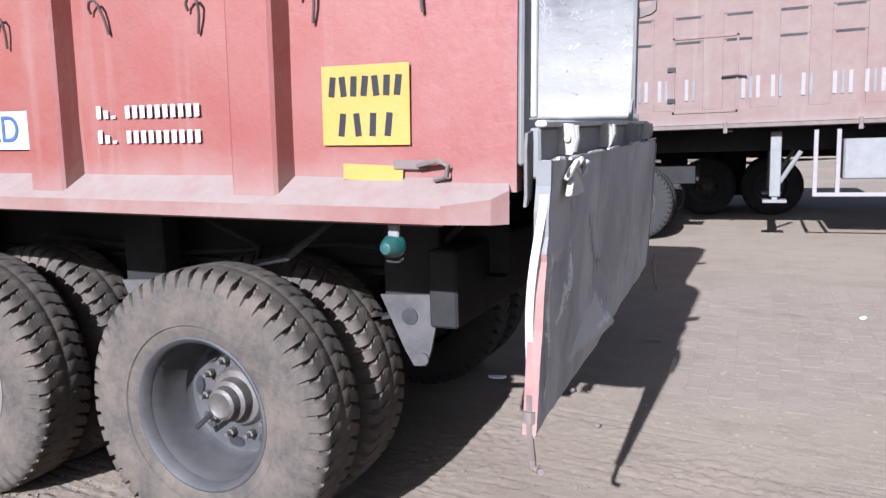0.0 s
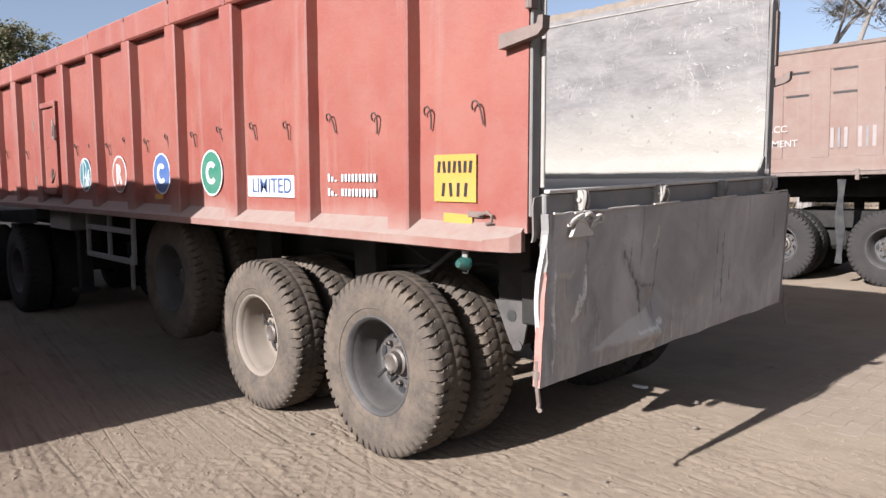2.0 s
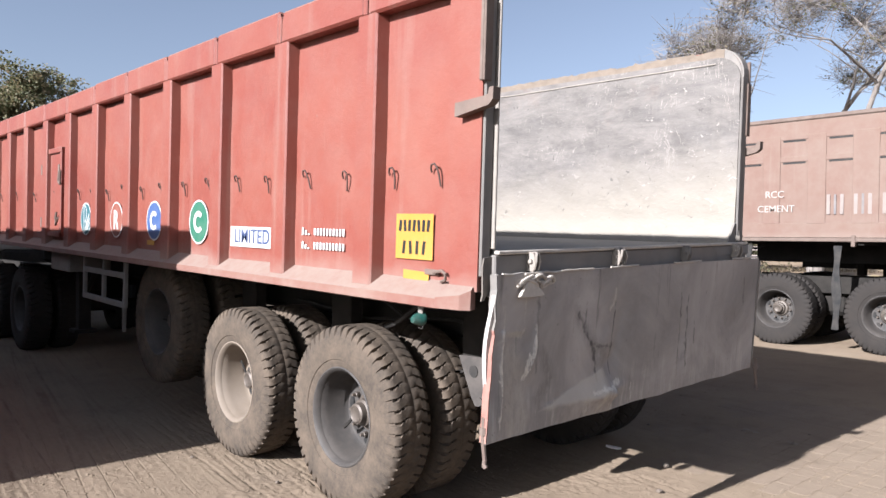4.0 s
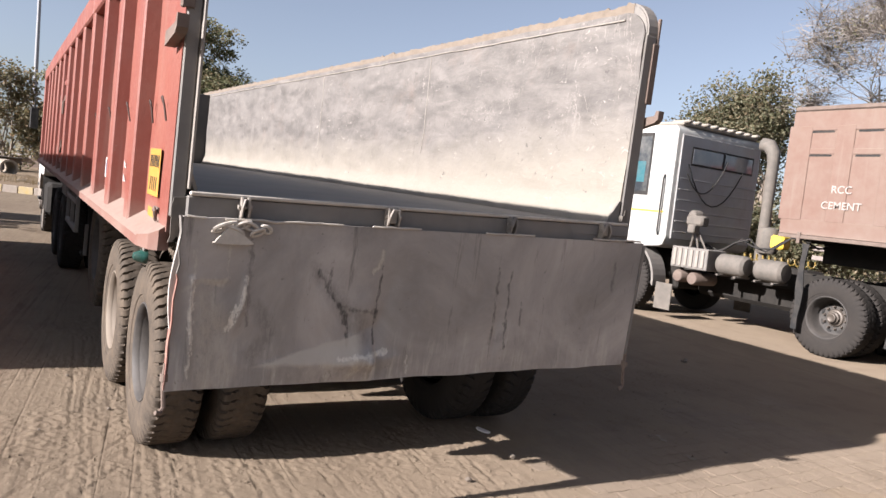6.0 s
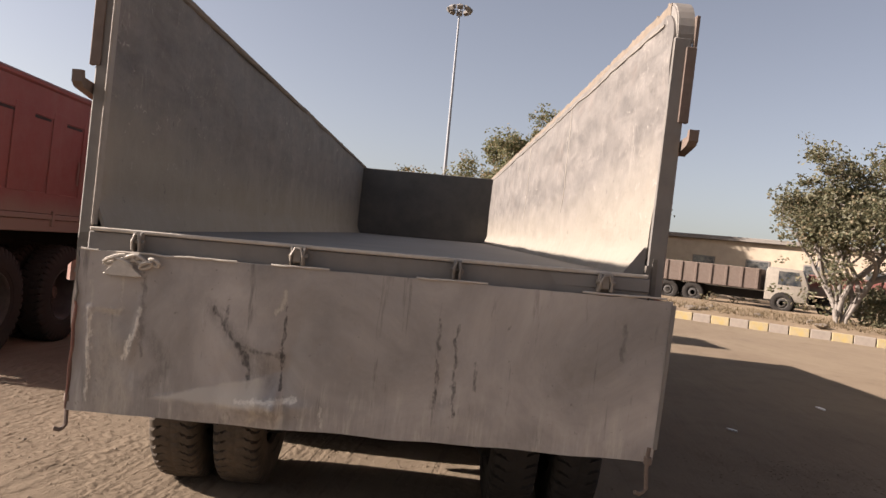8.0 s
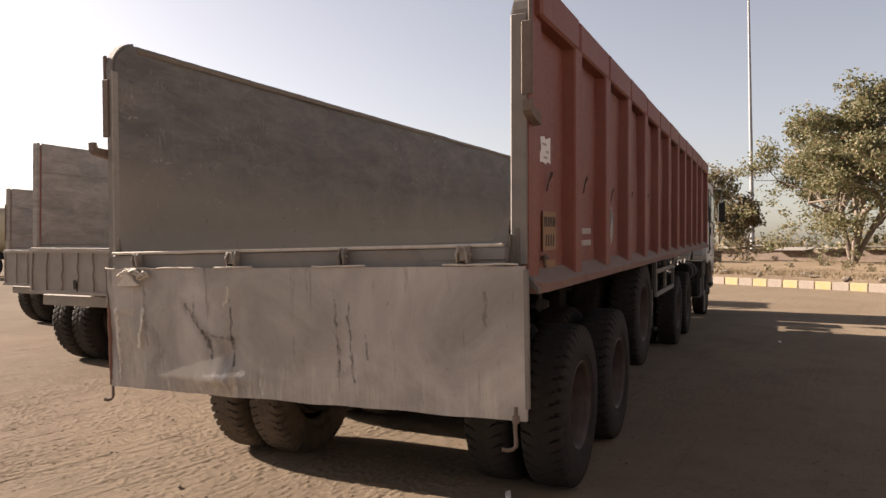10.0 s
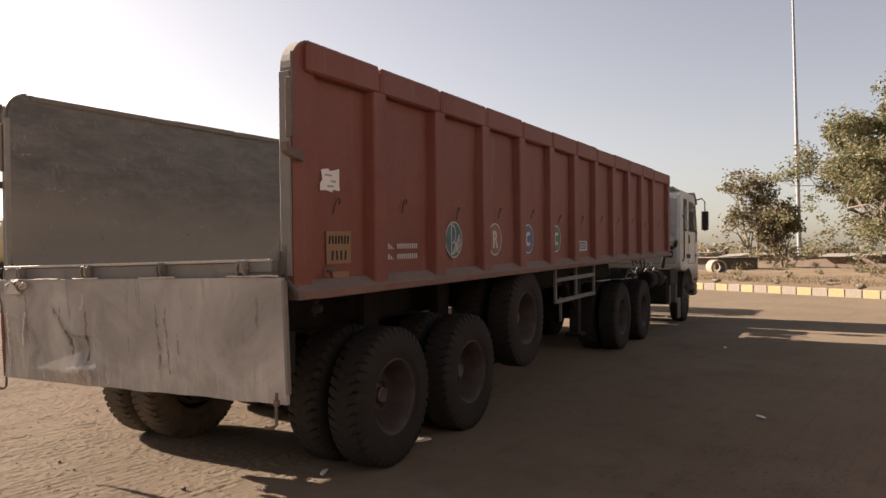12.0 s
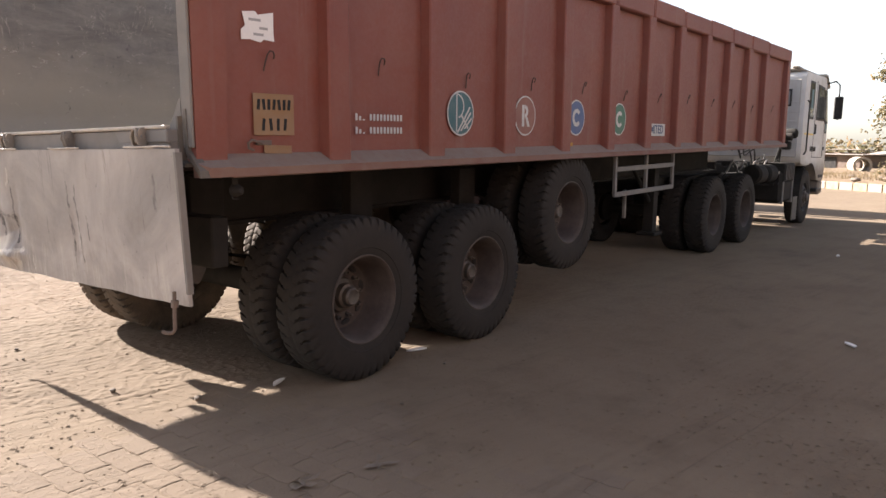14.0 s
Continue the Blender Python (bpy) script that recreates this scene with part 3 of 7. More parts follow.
def prism(bm, poly, axis, a0, a1, m=None, mi=0):
    """A flat outline pushed out along an axis; the outline gives the two other coordinates in order."""
    def at(p, a):
        q = [p[0], p[1]]
        q.insert(axis, a)
        return m @ Vector(q) if m else Vector(q)
    lo, hi = [bm.verts.new(at(p, a0)) for p in poly], [bm.verts.new(at(p, a1)) for p in poly]
    n = len(poly)
    fs = [bm.faces.new(lo), bm.faces.new(hi[::-1])]
    fs += [bm.faces.new((lo[i], hi[i], hi[(i + 1) % n], lo[(i + 1) % n])) for i in range(n)]
    for f in fs:
        f.material_index = mi


def soften(bm, w=0.03, seg=2):
    bmesh.ops.bevel(bm, geom=bm.edges[:], offset=w, segments=seg, profile=0.6, affect="EDGES", clamp_overlap=True)


def tube(bm, pts, r, seg=8, mi=0):
    """A round bar along points; r is one radius or one for each point."""
    pts = [Vector(p) for p in pts]
    rs = r if isinstance(r, (list, tuple)) else [r] * len(pts)
    rings, up = [], None
    for i, p in enumerate(pts):
        d = (pts[min(i + 1, len(pts) - 1)] - pts[max(i - 1, 0)]).normalized()
        if up is None:
            up = d.orthogonal().normalized()
        else:
            up = (up - d * up.dot(d)).normalized() if (up - d * up.dot(d)).length > 1e-5 else d.orthogonal().normalized()
        side = d.cross(up)
        rings.append([bm.verts.new(p + rs[i] * (math.cos(2 * math.pi * k / seg) * up + math.sin(2 * math.pi * k / seg) * side)) for k in range(seg)])
    for a, b in zip(rings, rings[1:]):
        for k in range(seg):
            bm.faces.new((a[k], a[(k + 1) % seg], b[(k + 1) % seg], b[k])).material_index = mi
    for ring in (rings[0][::-1], rings[-1]):
        bm.faces.new(ring).material_index = mi


def lathe(bm, profile, seg=48, m=None, mi=0):
    """Turns (radius, y) points round the y axis."""
    rings = []
    for r, y in profile:
        if r < 1e-6:
            p = Vector((0, y, 0))
            rings.append([bm.verts.new(m @ p if m else p)])
        else:
            ring = []
            for k in range(seg):
                a = 2 * math.pi * k / seg
                p = Vector((r * math.cos(a), y, r * math.sin(a)))
                ring.append(bm.verts.new(m @ p if m else p))
            rings.append(ring)
    for a, b in zip(rings, rings[1:]):
        for k in range(seg):
            j = (k + 1) % seg
            if len(a) == 1:
                bm.faces.new((a[0], b[j], b[k])).material_index = mi
            elif len(b) == 1:
                bm.faces.new((a[k], a[j], b[0])).material_index = mi
            else:
                bm.faces.new((a[k], a[j], b[j], b[k])).material_index = mi


def cyl(bm, p, q, r, seg=20, mi=0):
    tube(bm, [p, q], r, seg, mi)


def sheet(bm, nu, nv, fn, thick):
    """A slab of nu x nv cells; fn(u, v) gives the outer point and the inward way."""
    out, inn = {}, {}
    for i in range(nu + 1):
        for j in range(nv + 1):
            p, n = fn(i / nu, j / nv)
            out[i, j], inn[i, j] = bm.verts.new(p), bm.verts.new(p + n * thick)
    for i in range(nu):
        for j in range(nv):
            bm.faces.new((out[i, j], out[i + 1, j], out[i + 1, j + 1], out[i, j + 1]))
            bm.faces.new((inn[i, j], inn[i, j + 1], inn[i + 1, j + 1], inn[i + 1, j]))
    for j in range(nv):
        bm.faces.new((out[0, j], out[0, j + 1], inn[0, j + 1], inn[0, j]))
        bm.faces.new((out[nu, j + 1], out[nu, j], inn[nu, j], inn[nu, j + 1]))
    for i in range(nu):
        bm.faces.new((out[i + 1, 0], out[i, 0], inn[i, 0], inn[i + 1, 0]))
        bm.faces.new((out[i, nv], out[i + 1, nv], inn[i + 1, nv], inn[i, nv]))


# ---- wheels, shared by all the trucks ----
R_TYRE, W_TYRE = 0.508, 0.275


def tyre_mesh(name, mat, n=52, bold=True):
    """Outer face towards -y at y = 0: one skin whose tread is cut into worn blocks by cross grooves."""
    bm = bmesh.new()
    w, deep = W_TYRE, 0.484 if bold else 0.492
    # y, radius on a block, radius in a groove, share of the block, skew, all from one shoulder to the middle
    walls = [(0.045, 0.262), (0.022, 0.272), (0.012, 0.300), (0.0095, 0.318), (0.004, 0.322), (0.004, 0.327), (0.003, 0.334), (0.0, 0.385), (0.003, 0.425)]
    rows = [(y, r, r, 0.80, 0.0) for y, r in walls]
    rows += [(0.008, 0.458, 0.446, 0.70, 0.0), (0.016, 0.490, 0.462, 0.70, 0.0), (0.026, 0.502, deep - 0.004, 0.70, 0.0), (0.046, R_TYRE, deep - 0.004, 0.72, 0.03), (0.056, R_TYRE, deep, 0.88, 0.20),
             (0.074, R_TYRE + 0.001, deep, 0.76, 0.24), (0.084, R_TYRE + 0.001, 0.500, 0.86, 0.40), (0.100, R_TYRE + 0.002, 0.506, 0.86, 0.40), (0.128, R_TYRE + 0.002, 0.508, 0.9, 0.30), (0.136, R_TYRE - 0.001, 0.507, 0.9, 0.30)]
    rings = []
    for side, part_rows in ((0, rows), (1, rows[::-1])):
        for y, r_top, r_low, share, skew in part_rows:
            ring, lo = [], 0.5 * (1 - share)
            for k in range(n):
                for f, up in ((lo - 0.05, 0), (lo + 0.03, 1), (0.5, 1), (1 - lo - 0.03, 1), (1 - lo + 0.05, 0)):
                    a = 2 * math.pi * (k + f + 0.5 * side + skew) / n
                    r = r_top if up else r_low
                    ring.append(bm.verts.new((r * math.cos(a), y if side == 0 else w - y, r * math.sin(a))))
            rings.append(ring)
    m = len(rings[0])
    for p, q in zip(rings, rings[1:]):
        for i in range(m):
            bm.faces.new((p[i], p[(i + 1) % m], q[(i + 1) % m], q[i]))
    return mesh_of(name, bm, mat, True)


def deep_rim_mesh(name, mat):
    """The outer rim of a pair: a deep dish, its hand holes drawn as black ovals."""
    bm = bmesh.new()
    lathe(bm, [(0.250, 0.050), (0.258, 0.024), (0.272, 0.014), (0.279, 0.017), (0.277, 0.030), (0.262, 0.040), (0.250, 0.052), (0.243, 0.085),
               (0.236, 0.100), (0.230, 0.205), (0.214, 0.226), (0.150, 0.236), (0.105, 0.236)], 48)
    # black ovals stand in for the darkness inside the hand holes
    for k in range(8):
        a = 2 * math.pi * k / 8
        m = pose(0.182 * math.cos(a), 0.230, 0.182 * math.sin(a)) @ Matrix.Rotation(-a, 4, "Y") @ Matrix.Diagonal((0.62, 1, 1.15, 1))
        lathe(bm, [(0.034, 0.001), (0.030, -0.004), (0.0, -0.004)], 14, m, 1)
    return mesh_of(name, bm, (mat, BLACK), True)


def deep_hub_mesh(name, mat):
    bm = bmesh.new()
    lathe(bm, [(0.118, 0.235), (0.104, 0.212), (0.082, 0.205), (0.077, 0.168), (0.062, 0.160), (0.058, 0.128), (0.046, 0.120), (0.040, 0.124), (0.0, 0.124)], 28)
    return mesh_of(name, bm, mat, True)


def front_rim_mesh(name, mat):
    bm = bmesh.new()
    lathe(bm, [(0.262, 0.045), (0.268, 0.020), (0.279, 0.012), (0.276, 0.030), (0.258, 0.040), (0.248, 0.070), (0.232, 0.080), (0.215, 0.055), (0.190, 0.030), (0.150, 0.018), (0.115, 0.020)], 40)
    # black discs in place of the dark openings
    for k in range(8):
        a = 2 * math.pi * (k + 0.5) / 8
        m = pose(0.212 * math.cos(a), 0.052, 0.212 * math.sin(a))
        lathe(bm, [(0.026, 0.004), (0.022, -0.006), (0.0, -0.006)], 12, m, 1)
    return mesh_of(name, bm, (mat, BLACK), True)


def front_hub_mesh(name, mat):
    bm = bmesh.new()
    lathe(bm, [(0.118, 0.022), (0.112, -0.004), (0.085, -0.010), (0.078, -0.040), (0.060, -0.052), (0.0, -0.054)], 24)
    return mesh_of(name, bm, mat, True)


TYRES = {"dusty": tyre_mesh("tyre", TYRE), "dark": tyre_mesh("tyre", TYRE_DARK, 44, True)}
RIMS = {"dusty": deep_rim_mesh("rim", RIM), "rust": deep_rim_mesh("rim", RIM_RUST), "pale": deep_rim_mesh("rim", RIM_PALE), "front": front_rim_mesh("rim", RIM)}
bm = bmesh.new()
lathe(bm, [(0.016, 0.016), (0.016, -0.010), (0.010, -0.014), (0.009, -0.034), (0.0, -0.034)], 6)
NUT = mesh_of("wheel_nut", bm, HUB)
bm = bmesh.new()
block(bm, -0.009, 0.009, 0.128, 0.140, -0.165, -0.05, 0.003)
LEVER = mesh_of("brake_lever", bm, CHASSIS)
HUBS = {"deep": deep_hub_mesh("hub", HUB), "front": front_hub_mesh("hub", HUB)}


def wheel(parent, x, y, z, side, tyre="dusty", rim="dusty", turn=0.0, hub=True, size=1.0):
    """A wheel whose outer face lies at y; side is -1 or +1, the way its outer face looks."""
    m = pose(x, y, z, 0, 0, 0 if side < 0 else 180) @ Matrix.Rotation(radians(turn), 4, "Y") @ Matrix.Scale(size, 4)
    t = link("tyre", TYRES[tyre], parent, m)
    link("rim", RIMS[rim], t, None, True)
    if hub:
        front = rim == "front"
        link("hub", HUBS["front" if front else "deep"], t, None, True)
        for k in range(10):
            a = 2 * math.pi * (k + 0.3) / 10
            link("wheel_nut", NUT, t, pose(0.145 * math.cos(a), 0.016 if front else 0.220, 0.145 * math.sin(a)), True)
        if tyre == "dusty" and not front:
            link("brake_lever", LEVER, t, pose(0, 0, 0, 0, 35 + turn), True)
    return t


def axle_pair(parent, x, z, y_out0, y_out1, tyre, rims, turn=0.0, size=1.0, tyre2="", askew=(0.0, 0.0)):
    """Twin wheels on both ends of an axle, and the axle."""
    g = W_TYRE + 0.055
    wheel(parent, x, y_out0, z, -1, tyre, rims[0], turn, True, size)
    wheel(parent, x, y_out0 + g, z, -1, tyre, "rust", turn + 33, False, size)
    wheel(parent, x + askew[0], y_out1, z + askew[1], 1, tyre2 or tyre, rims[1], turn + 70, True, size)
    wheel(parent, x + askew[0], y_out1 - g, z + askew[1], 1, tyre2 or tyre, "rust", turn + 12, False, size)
    bm = bmesh.new()
    lathe(bm, [(0.0, y_out0 + 0.2), (0.075, y_out0 + 0.2), (0.075, y_out0 + 0.7), (0.19, y_out0 + 0.62), (0.19, y_out0 + 0.42), (0.075, y_out0 + 0.66), (0.075, y_out1 - 0.66),
               (0.19, y_out1 - 0.42), (0.19, y_out1 - 0.62), (0.075, y_out1 - 0.7), (0.075, y_out1 - 0.2), (0.0, y_out1 - 0.2)], 20, pose(x, 0, z))
    part("axle", bm, CHASSIS, parent, smooth=True)


# ---- ground, verge and kerb ----
def kerb_x(y):
    """The kerb's line."""
    return -30.3 + 0.66 * y


def fuzz(x, y, seed):
    """Smooth random values from 0 to 1 on a grid of whole numbers, for arrays."""
    table = np.random.default_rng(seed).random((257, 257))
    i, j = np.floor(x).astype(int), np.floor(y).astype(int)
    u, v = x - i, y - j
    u, v = u * u * (3 - 2 * u), v * v * (3 - 2 * v)
    i, j = i % 256, j % 256
    return (table[i, j] * (1 - u) + table[i + 1, j] * u) * (1 - v) + (table[i, j + 1] * (1 - u) + table[i + 1, j + 1] * u) * v


def ground_height(x, y):
    """Dust, clods and tyre tread pressed into the yard, in metres."""
    step = lambda a, lo, hi: np.clip((a - lo) / (hi - lo), 0, 1)
    dusty = 1 - step(y + 0.9 * fuzz(0.9 * x, 0.9 * y, 6) + 0.4 * x, 3.4, 4.2)     # no pavers show through
    h = 0.003 * (fuzz(7 * x, 7 * y, 1) - 0.5) + 0.0022 * (fuzz(21 * x, 21 * y, 2) - 0.5)
    grit = fuzz(38 * x, 43 * y, 4) * (0.60 + 0.80 * fuzz(2.3 * x, 2.3 * y, 5))
    h += 0.0052 * step(grit, 0.60, 0.92) * (0.5 + 0.5 * dusty)
    for turn, seed, gap, zone_at in ((-8.5, 11, 0.078, 0.46), (-34, 15, 0.085, 0.62), (-5, 19, 0.068, 0.56)):
        c, sn = math.cos(radians(turn)), math.sin(radians(turn))
        u, v = x * c + y * sn, -x * sn + y * c
        v = v + 0.05 * fuzz(0.8 * u, 0 * v + 3, seed) + 0.008 * fuzz(6 * u, 9 * v, seed + 5)
        zone = step(fuzz(0.30 * u, 1.9 * v, seed + 1), zone_at, zone_at + 0.08)
        broken = step(fuzz(3.2 * u, v / gap, seed + 2), 0.30, 0.50) * step(fuzz(15 * u, v / gap, seed + 3), 0.12, 0.3)
        wave = np.abs(v / gap % 1.0 - 0.5)
        h -= 0.0062 * zone * broken * step(wave, 0.37, 0.45) * (0.3 + 0.7 * dusty)
        h += 0.0020 * zone * broken * step(wave, 0.22, 0.34) * (1 - step(wave, 0.34, 0.40)) * dusty
    return h * (0.5 + 0.5 * dusty) - 0.0012 * (1 - dusty)


def stations(a, b, cell):
    """Grid lines: close together from a to b, far apart out to the horizon."""
    out = np.array([6, 16, 40, 100, 300, 900.0])
    coarse = np.arange(a - 3.5, a - 0.01, 0.028)
    return np.concatenate((coarse[0] - out[::-1], coarse, np.linspace(a, b, int((b - a) / cell) + 1), b + out))


sx, sy = stations(-3.4, 2.5, 0.0125), stations(-1.5, 7.5, 0.0125)
gx, gy = np.meshgrid(sx, sy, indexing="ij")
edge = np.minimum(np.minimum(gx + 6.9, 2.5 - gx), np.minimum(gy + 5.0, 7.5 - gy))
gz = ground_height(gx, gy) * np.clip(edge / 0.5, 0, 1)
nx, ny = len(sx), len(sy)
at = np.arange(nx * ny).reshape(nx, ny)
quads = np.stack((at[:-1, :-1], at[1:, :-1], at[1:, 1:], at[:-1, 1:]), -1).reshape(-1)
me = bpy.data.meshes.new("ground")
me.vertices.add(nx * ny)
me.vertices.foreach_set("co", np.stack((gx, gy, gz), -1).astype(np.float32).ravel())
me.loops.add(len(quads))
me.loops.foreach_set("vertex_index", quads.astype(np.int32))
me.polygons.add(len(quads) // 4)
me.polygons.foreach_set("loop_start", np.arange(0, len(quads), 4, dtype=np.int32))
me.update(calc_edges=True)
me.materials.append(GROUND)
ground = link("ground", me)
tagged(ground, "dusty paved lorry yard with tyre tracks", "ground", kind="structure")

way = Vector((0.66, 1, 0)).normalized()
back = Vector((-way.y, way.x, 0))
bm = bmesh.new()
nu, nv = 120, 26
pts = {}
for i in range(nu + 1):
    for j in range(nv + 1):
        y = -45 + 100 * i / nu
        p = Vector((kerb_x(y), y, 0)) + back * (0.14 + 52 * (j / nv) ** 1.6)
        p.z = 0.16 + 0.25 * min(1, j / 8) + 0.14 * noise.noise((0.4 * p.x, 0.4 * p.y, 0)) * min(1, j / 2) + 0.05 * noise.noise((2 * p.x, 2 * p.y, 3))
        pts[i, j] = bm.verts.new(p)
for i in range(nu):
    for j in range(nv):
        bm.faces.new((pts[i, j], pts[i, j + 1], pts[i + 1, j + 1], pts[i + 1, j]))
verge = link("verge", mesh_of("verge", bm, VERGE, True))
tagged(verge, "strip of dry earth and rubble behind the kerb", "ground", kind="structure")


# ---- the red tipper trailer ----
MID, X_REAR, X_NOSE = 2.97, -0.66, -11.2
RIBS = {-1: [-1.365 - 0.768 * k for k in range(12)], 1: [-1.625 - 0.825 * k for k in range(11)]}
TOP = 2.585


def yy(y, s):
    """A y given for the left side, or its mirror on the right."""
    return y if s < 0 else 2 * MID - y


def text_mesh(words, size, mat):
    cu = bpy.data.curves.new("letters", "FONT")
    cu.body, cu.size, cu.align_x, cu.align_y, cu.extrude = words, size, "CENTER", "CENTER", 0.001
    cu.offset = 0.001
    ob = bpy.data.objects.new("letters", cu)
    scene.collection.objects.link(ob)
    bpy.context.view_layer.update()
    me = bpy.data.meshes.new_from_object(ob.evaluated_get(bpy.context.evaluated_depsgraph_get()))
    bpy.data.objects.remove(ob)
    me.materials.clear()
    me.materials.append(mat)
    return me


def on_side(x, y, z, s):
    """The pose of something flat on a truck's side: its own x runs along the writing, its own z sticks out."""
    return pose(x, y, z, 90, 0, 0 if s < 0 else 180)


def flat(bm, x0, x1, y0, y1, z0, z1, mi=0):
    block(bm, x0, x1, y0, y1, z0, z1, 0.0006, None, mi)


def disc(bm, r, z0, z1, seg=36, sx=1.0, mi=0):
    prism(bm, [(sx * r * math.cos(2 * math.pi * k / seg), r * math.sin(2 * math.pi * k / seg)) for k in range(seg)], 2, z0, z1, None, mi)


def arc(bm, r0, r1, a0, a1, z0, z1, cx=0.0, cy=0.0, seg=18, mi=0):
    pts = [(cx + r * math.cos(radians(a)), cy + r * math.sin(radians(a))) for r, span in ((r0, (a0, a1)), (r1, (a1, a0)))
           for a in (span[0] + (span[1] - span[0]) * i / seg for i in range(seg + 1))]
    prism(bm, pts, 2, z0, z1, None, mi)


trailer = thing("tipper_trailer", "long red steel tipper trailer, dusty, its tailgate let down", "trailer", (-4.5, MID, 0))

# floor, headboard and cross-bearers
bm = bmesh.new()
block(bm, X_NOSE, X_REAR - 0.02, 1.79, 4.15, 1.285, 1.345, 0.006)
part("bed_floor", bm, BED_FLOOR, trailer, "dusty grey steel bed floor", BODY)
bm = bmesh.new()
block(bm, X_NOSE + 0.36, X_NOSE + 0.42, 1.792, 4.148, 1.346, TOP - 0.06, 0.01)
part("headboard", bm, BED_FRONT, trailer, "dark steel headboard, thinly dusted", BODY)
for k in range(13):
    bm = bmesh.new()
    x = -0.95 - 0.785 * k
    block(bm, x - 0.04, x + 0.04, 1.80, 4.14, 1.17, 1.283, 0.005)
    part("cross_bearer", bm, CHASSIS, trailer, "", BODY)

for s in (-1, 1):
    rnd = random.Random(5 + s)
    po, tall, rear = (0.0, TOP, X_REAR) if s < 0 else (-0.025, TOP, X_REAR - 0.11)     # the right wall is a little shorter
    # the outer sheet with its shallow dents
    def outer(u, v):
        x, z = rear - 0.02 + (X_NOSE - rear) * u, 1.20 + 1.23 * v
        d = 0.007 * noise.noise((1.6 * x, 3.1 * s, 1.8 * z)) + 0.003 * noise.noise((6 * x, s, 6 * z))
        return Vector((x, yy(1.75 - d, s), z)), Vector((0, -s, 0))
    bm = bmesh.new()
    sheet(bm, 150, 18, outer, 0.012)
    part("side_panel", bm, RED, trailer, "faded red side sheet", BODY, True)

    def bulge(x, z):
        return 0.015 * noise.noise((1.9 * x, 7.7 + s, 2.2 * z)) + 0.009 * noise.noise((5 * x, s, 5 * z)) + 0.004 * noise.noise((13 * x, s, 11 * z))

    def inner(u, v):
        x = rear - 0.004 + (X_NOSE - rear) * u ** 1.6
        e = max(0.0, x - (rear - 0.17)) / 0.17
        z = 1.346 + (tall - (0.006 if s < 0 else 0.045) - 0.17 * (1 - math.sqrt(max(0.0, 1 - e * e))) - 1.346) * v
        d = bulge(x, z) + 0.05 * max(0.0, 1 - v * 9)
        return Vector((x, yy(1.79 + d, s), z)), Vector((0, s, 0))
    bm = bmesh.new()
    sheet(bm, 240, 30, inner, 0.014)
    part("bed_lining", bm, BED, trailer, "scraped grey steel lining, pale with dust below", BODY, True)
    if s > 0:
        # pale welds: one along the top, two upright
        bm = bmesh.new()
        n = 90
        tube(bm, [(x, yy(1.793 + bulge(x, tall - 0.085), s), tall - 0.085 + 0.004 * noise.noise((4 * x, 0, 0))) for x in (rear - 0.17 + (X_NOSE + 0.45 - rear + 0.17) * i / n for i in range(n + 1))], 0.0055, 6)
        part("weld", bm, BRIGHT, trailer, "pale weld along the lining", BODY)
        for x in (-3.13, -5.50):
            bm = bmesh.new()
            tube(bm, [(x + 0.006 * noise.noise((9 * z, x, 0)), yy(1.791 + bulge(x, z), s), z) for z in (1.70 + (tall - 0.10 - 1.70) * i / 16 for i in range(17))], 0.0045, 6)
            part("weld", bm, BRIGHT, trailer, "pale upright weld", BODY)
        # crumbled earth lodged along the right wall's top
        def crumbs(u, v):
            x = rear - 0.12 + (X_NOSE - rear) * u
            lift = 0.016 * noise.noise((7 * x, 0, 1)) + 0.020 * max(0.0, noise.noise((23 * x, 0, 5))) + 0.008 * noise.noise((61 * x, 0, 2))
            return Vector((x, yy(1.781 + 0.006 * noise.noise((9 * x, 8 * v, 0)), s), tall - 0.060 + (0.060 + lift) * v)), Vector((0, s, 0))
        bm = bmesh.new()
        sheet(bm, 620, 3, crumbs, 0.016)
        part("dirt_ledge", bm, DIRT, trailer, "crumbled earth along the wall's top", BODY, True)
    # sloping skirt and bottom rim
    bm = bmesh.new()
    prism(bm, [(yy(y, s), z) for y, z in ((1.752, 1.232), (1.664, 1.172), (1.655, 1.166), (1.655, 1.128), (1.668, 1.122), (1.70, 1.132), (1.735, 1.18), (1.79, 1.20), (1.79, 1.232))], 0, rear - 0.16, X_NOSE)
    skirt = part("skirt", bm, RED_RIM, trailer, "dust-caked sloping bottom rim", BODY)
    bm = bmesh.new()
    x0, x1 = rear - 0.16, rear - (0.045 if s < 0 else 0.03)
    out0, out1 = (1.655, 1.680) if s < 0 else (1.655, 1.655)
    prism(bm, [(x0, yy(1.752, s)), (x0, yy(out0, s)), (x1, yy(out1, s)), (x1 + 0.035, yy(out1 + 0.03, s)), (x1 + 0.02, yy(1.752, s))], 2, 1.128, 1.172)
    for v in bm.verts:
        if v.co.z > 1.15:
            v.co.z += 0.060 * max(0.0, (abs(v.co.y - yy(1.655, s)) / 0.097))
    part("skirt_end", bm, RED_RIM, skirt, "torn end of the bottom rim", BODY)
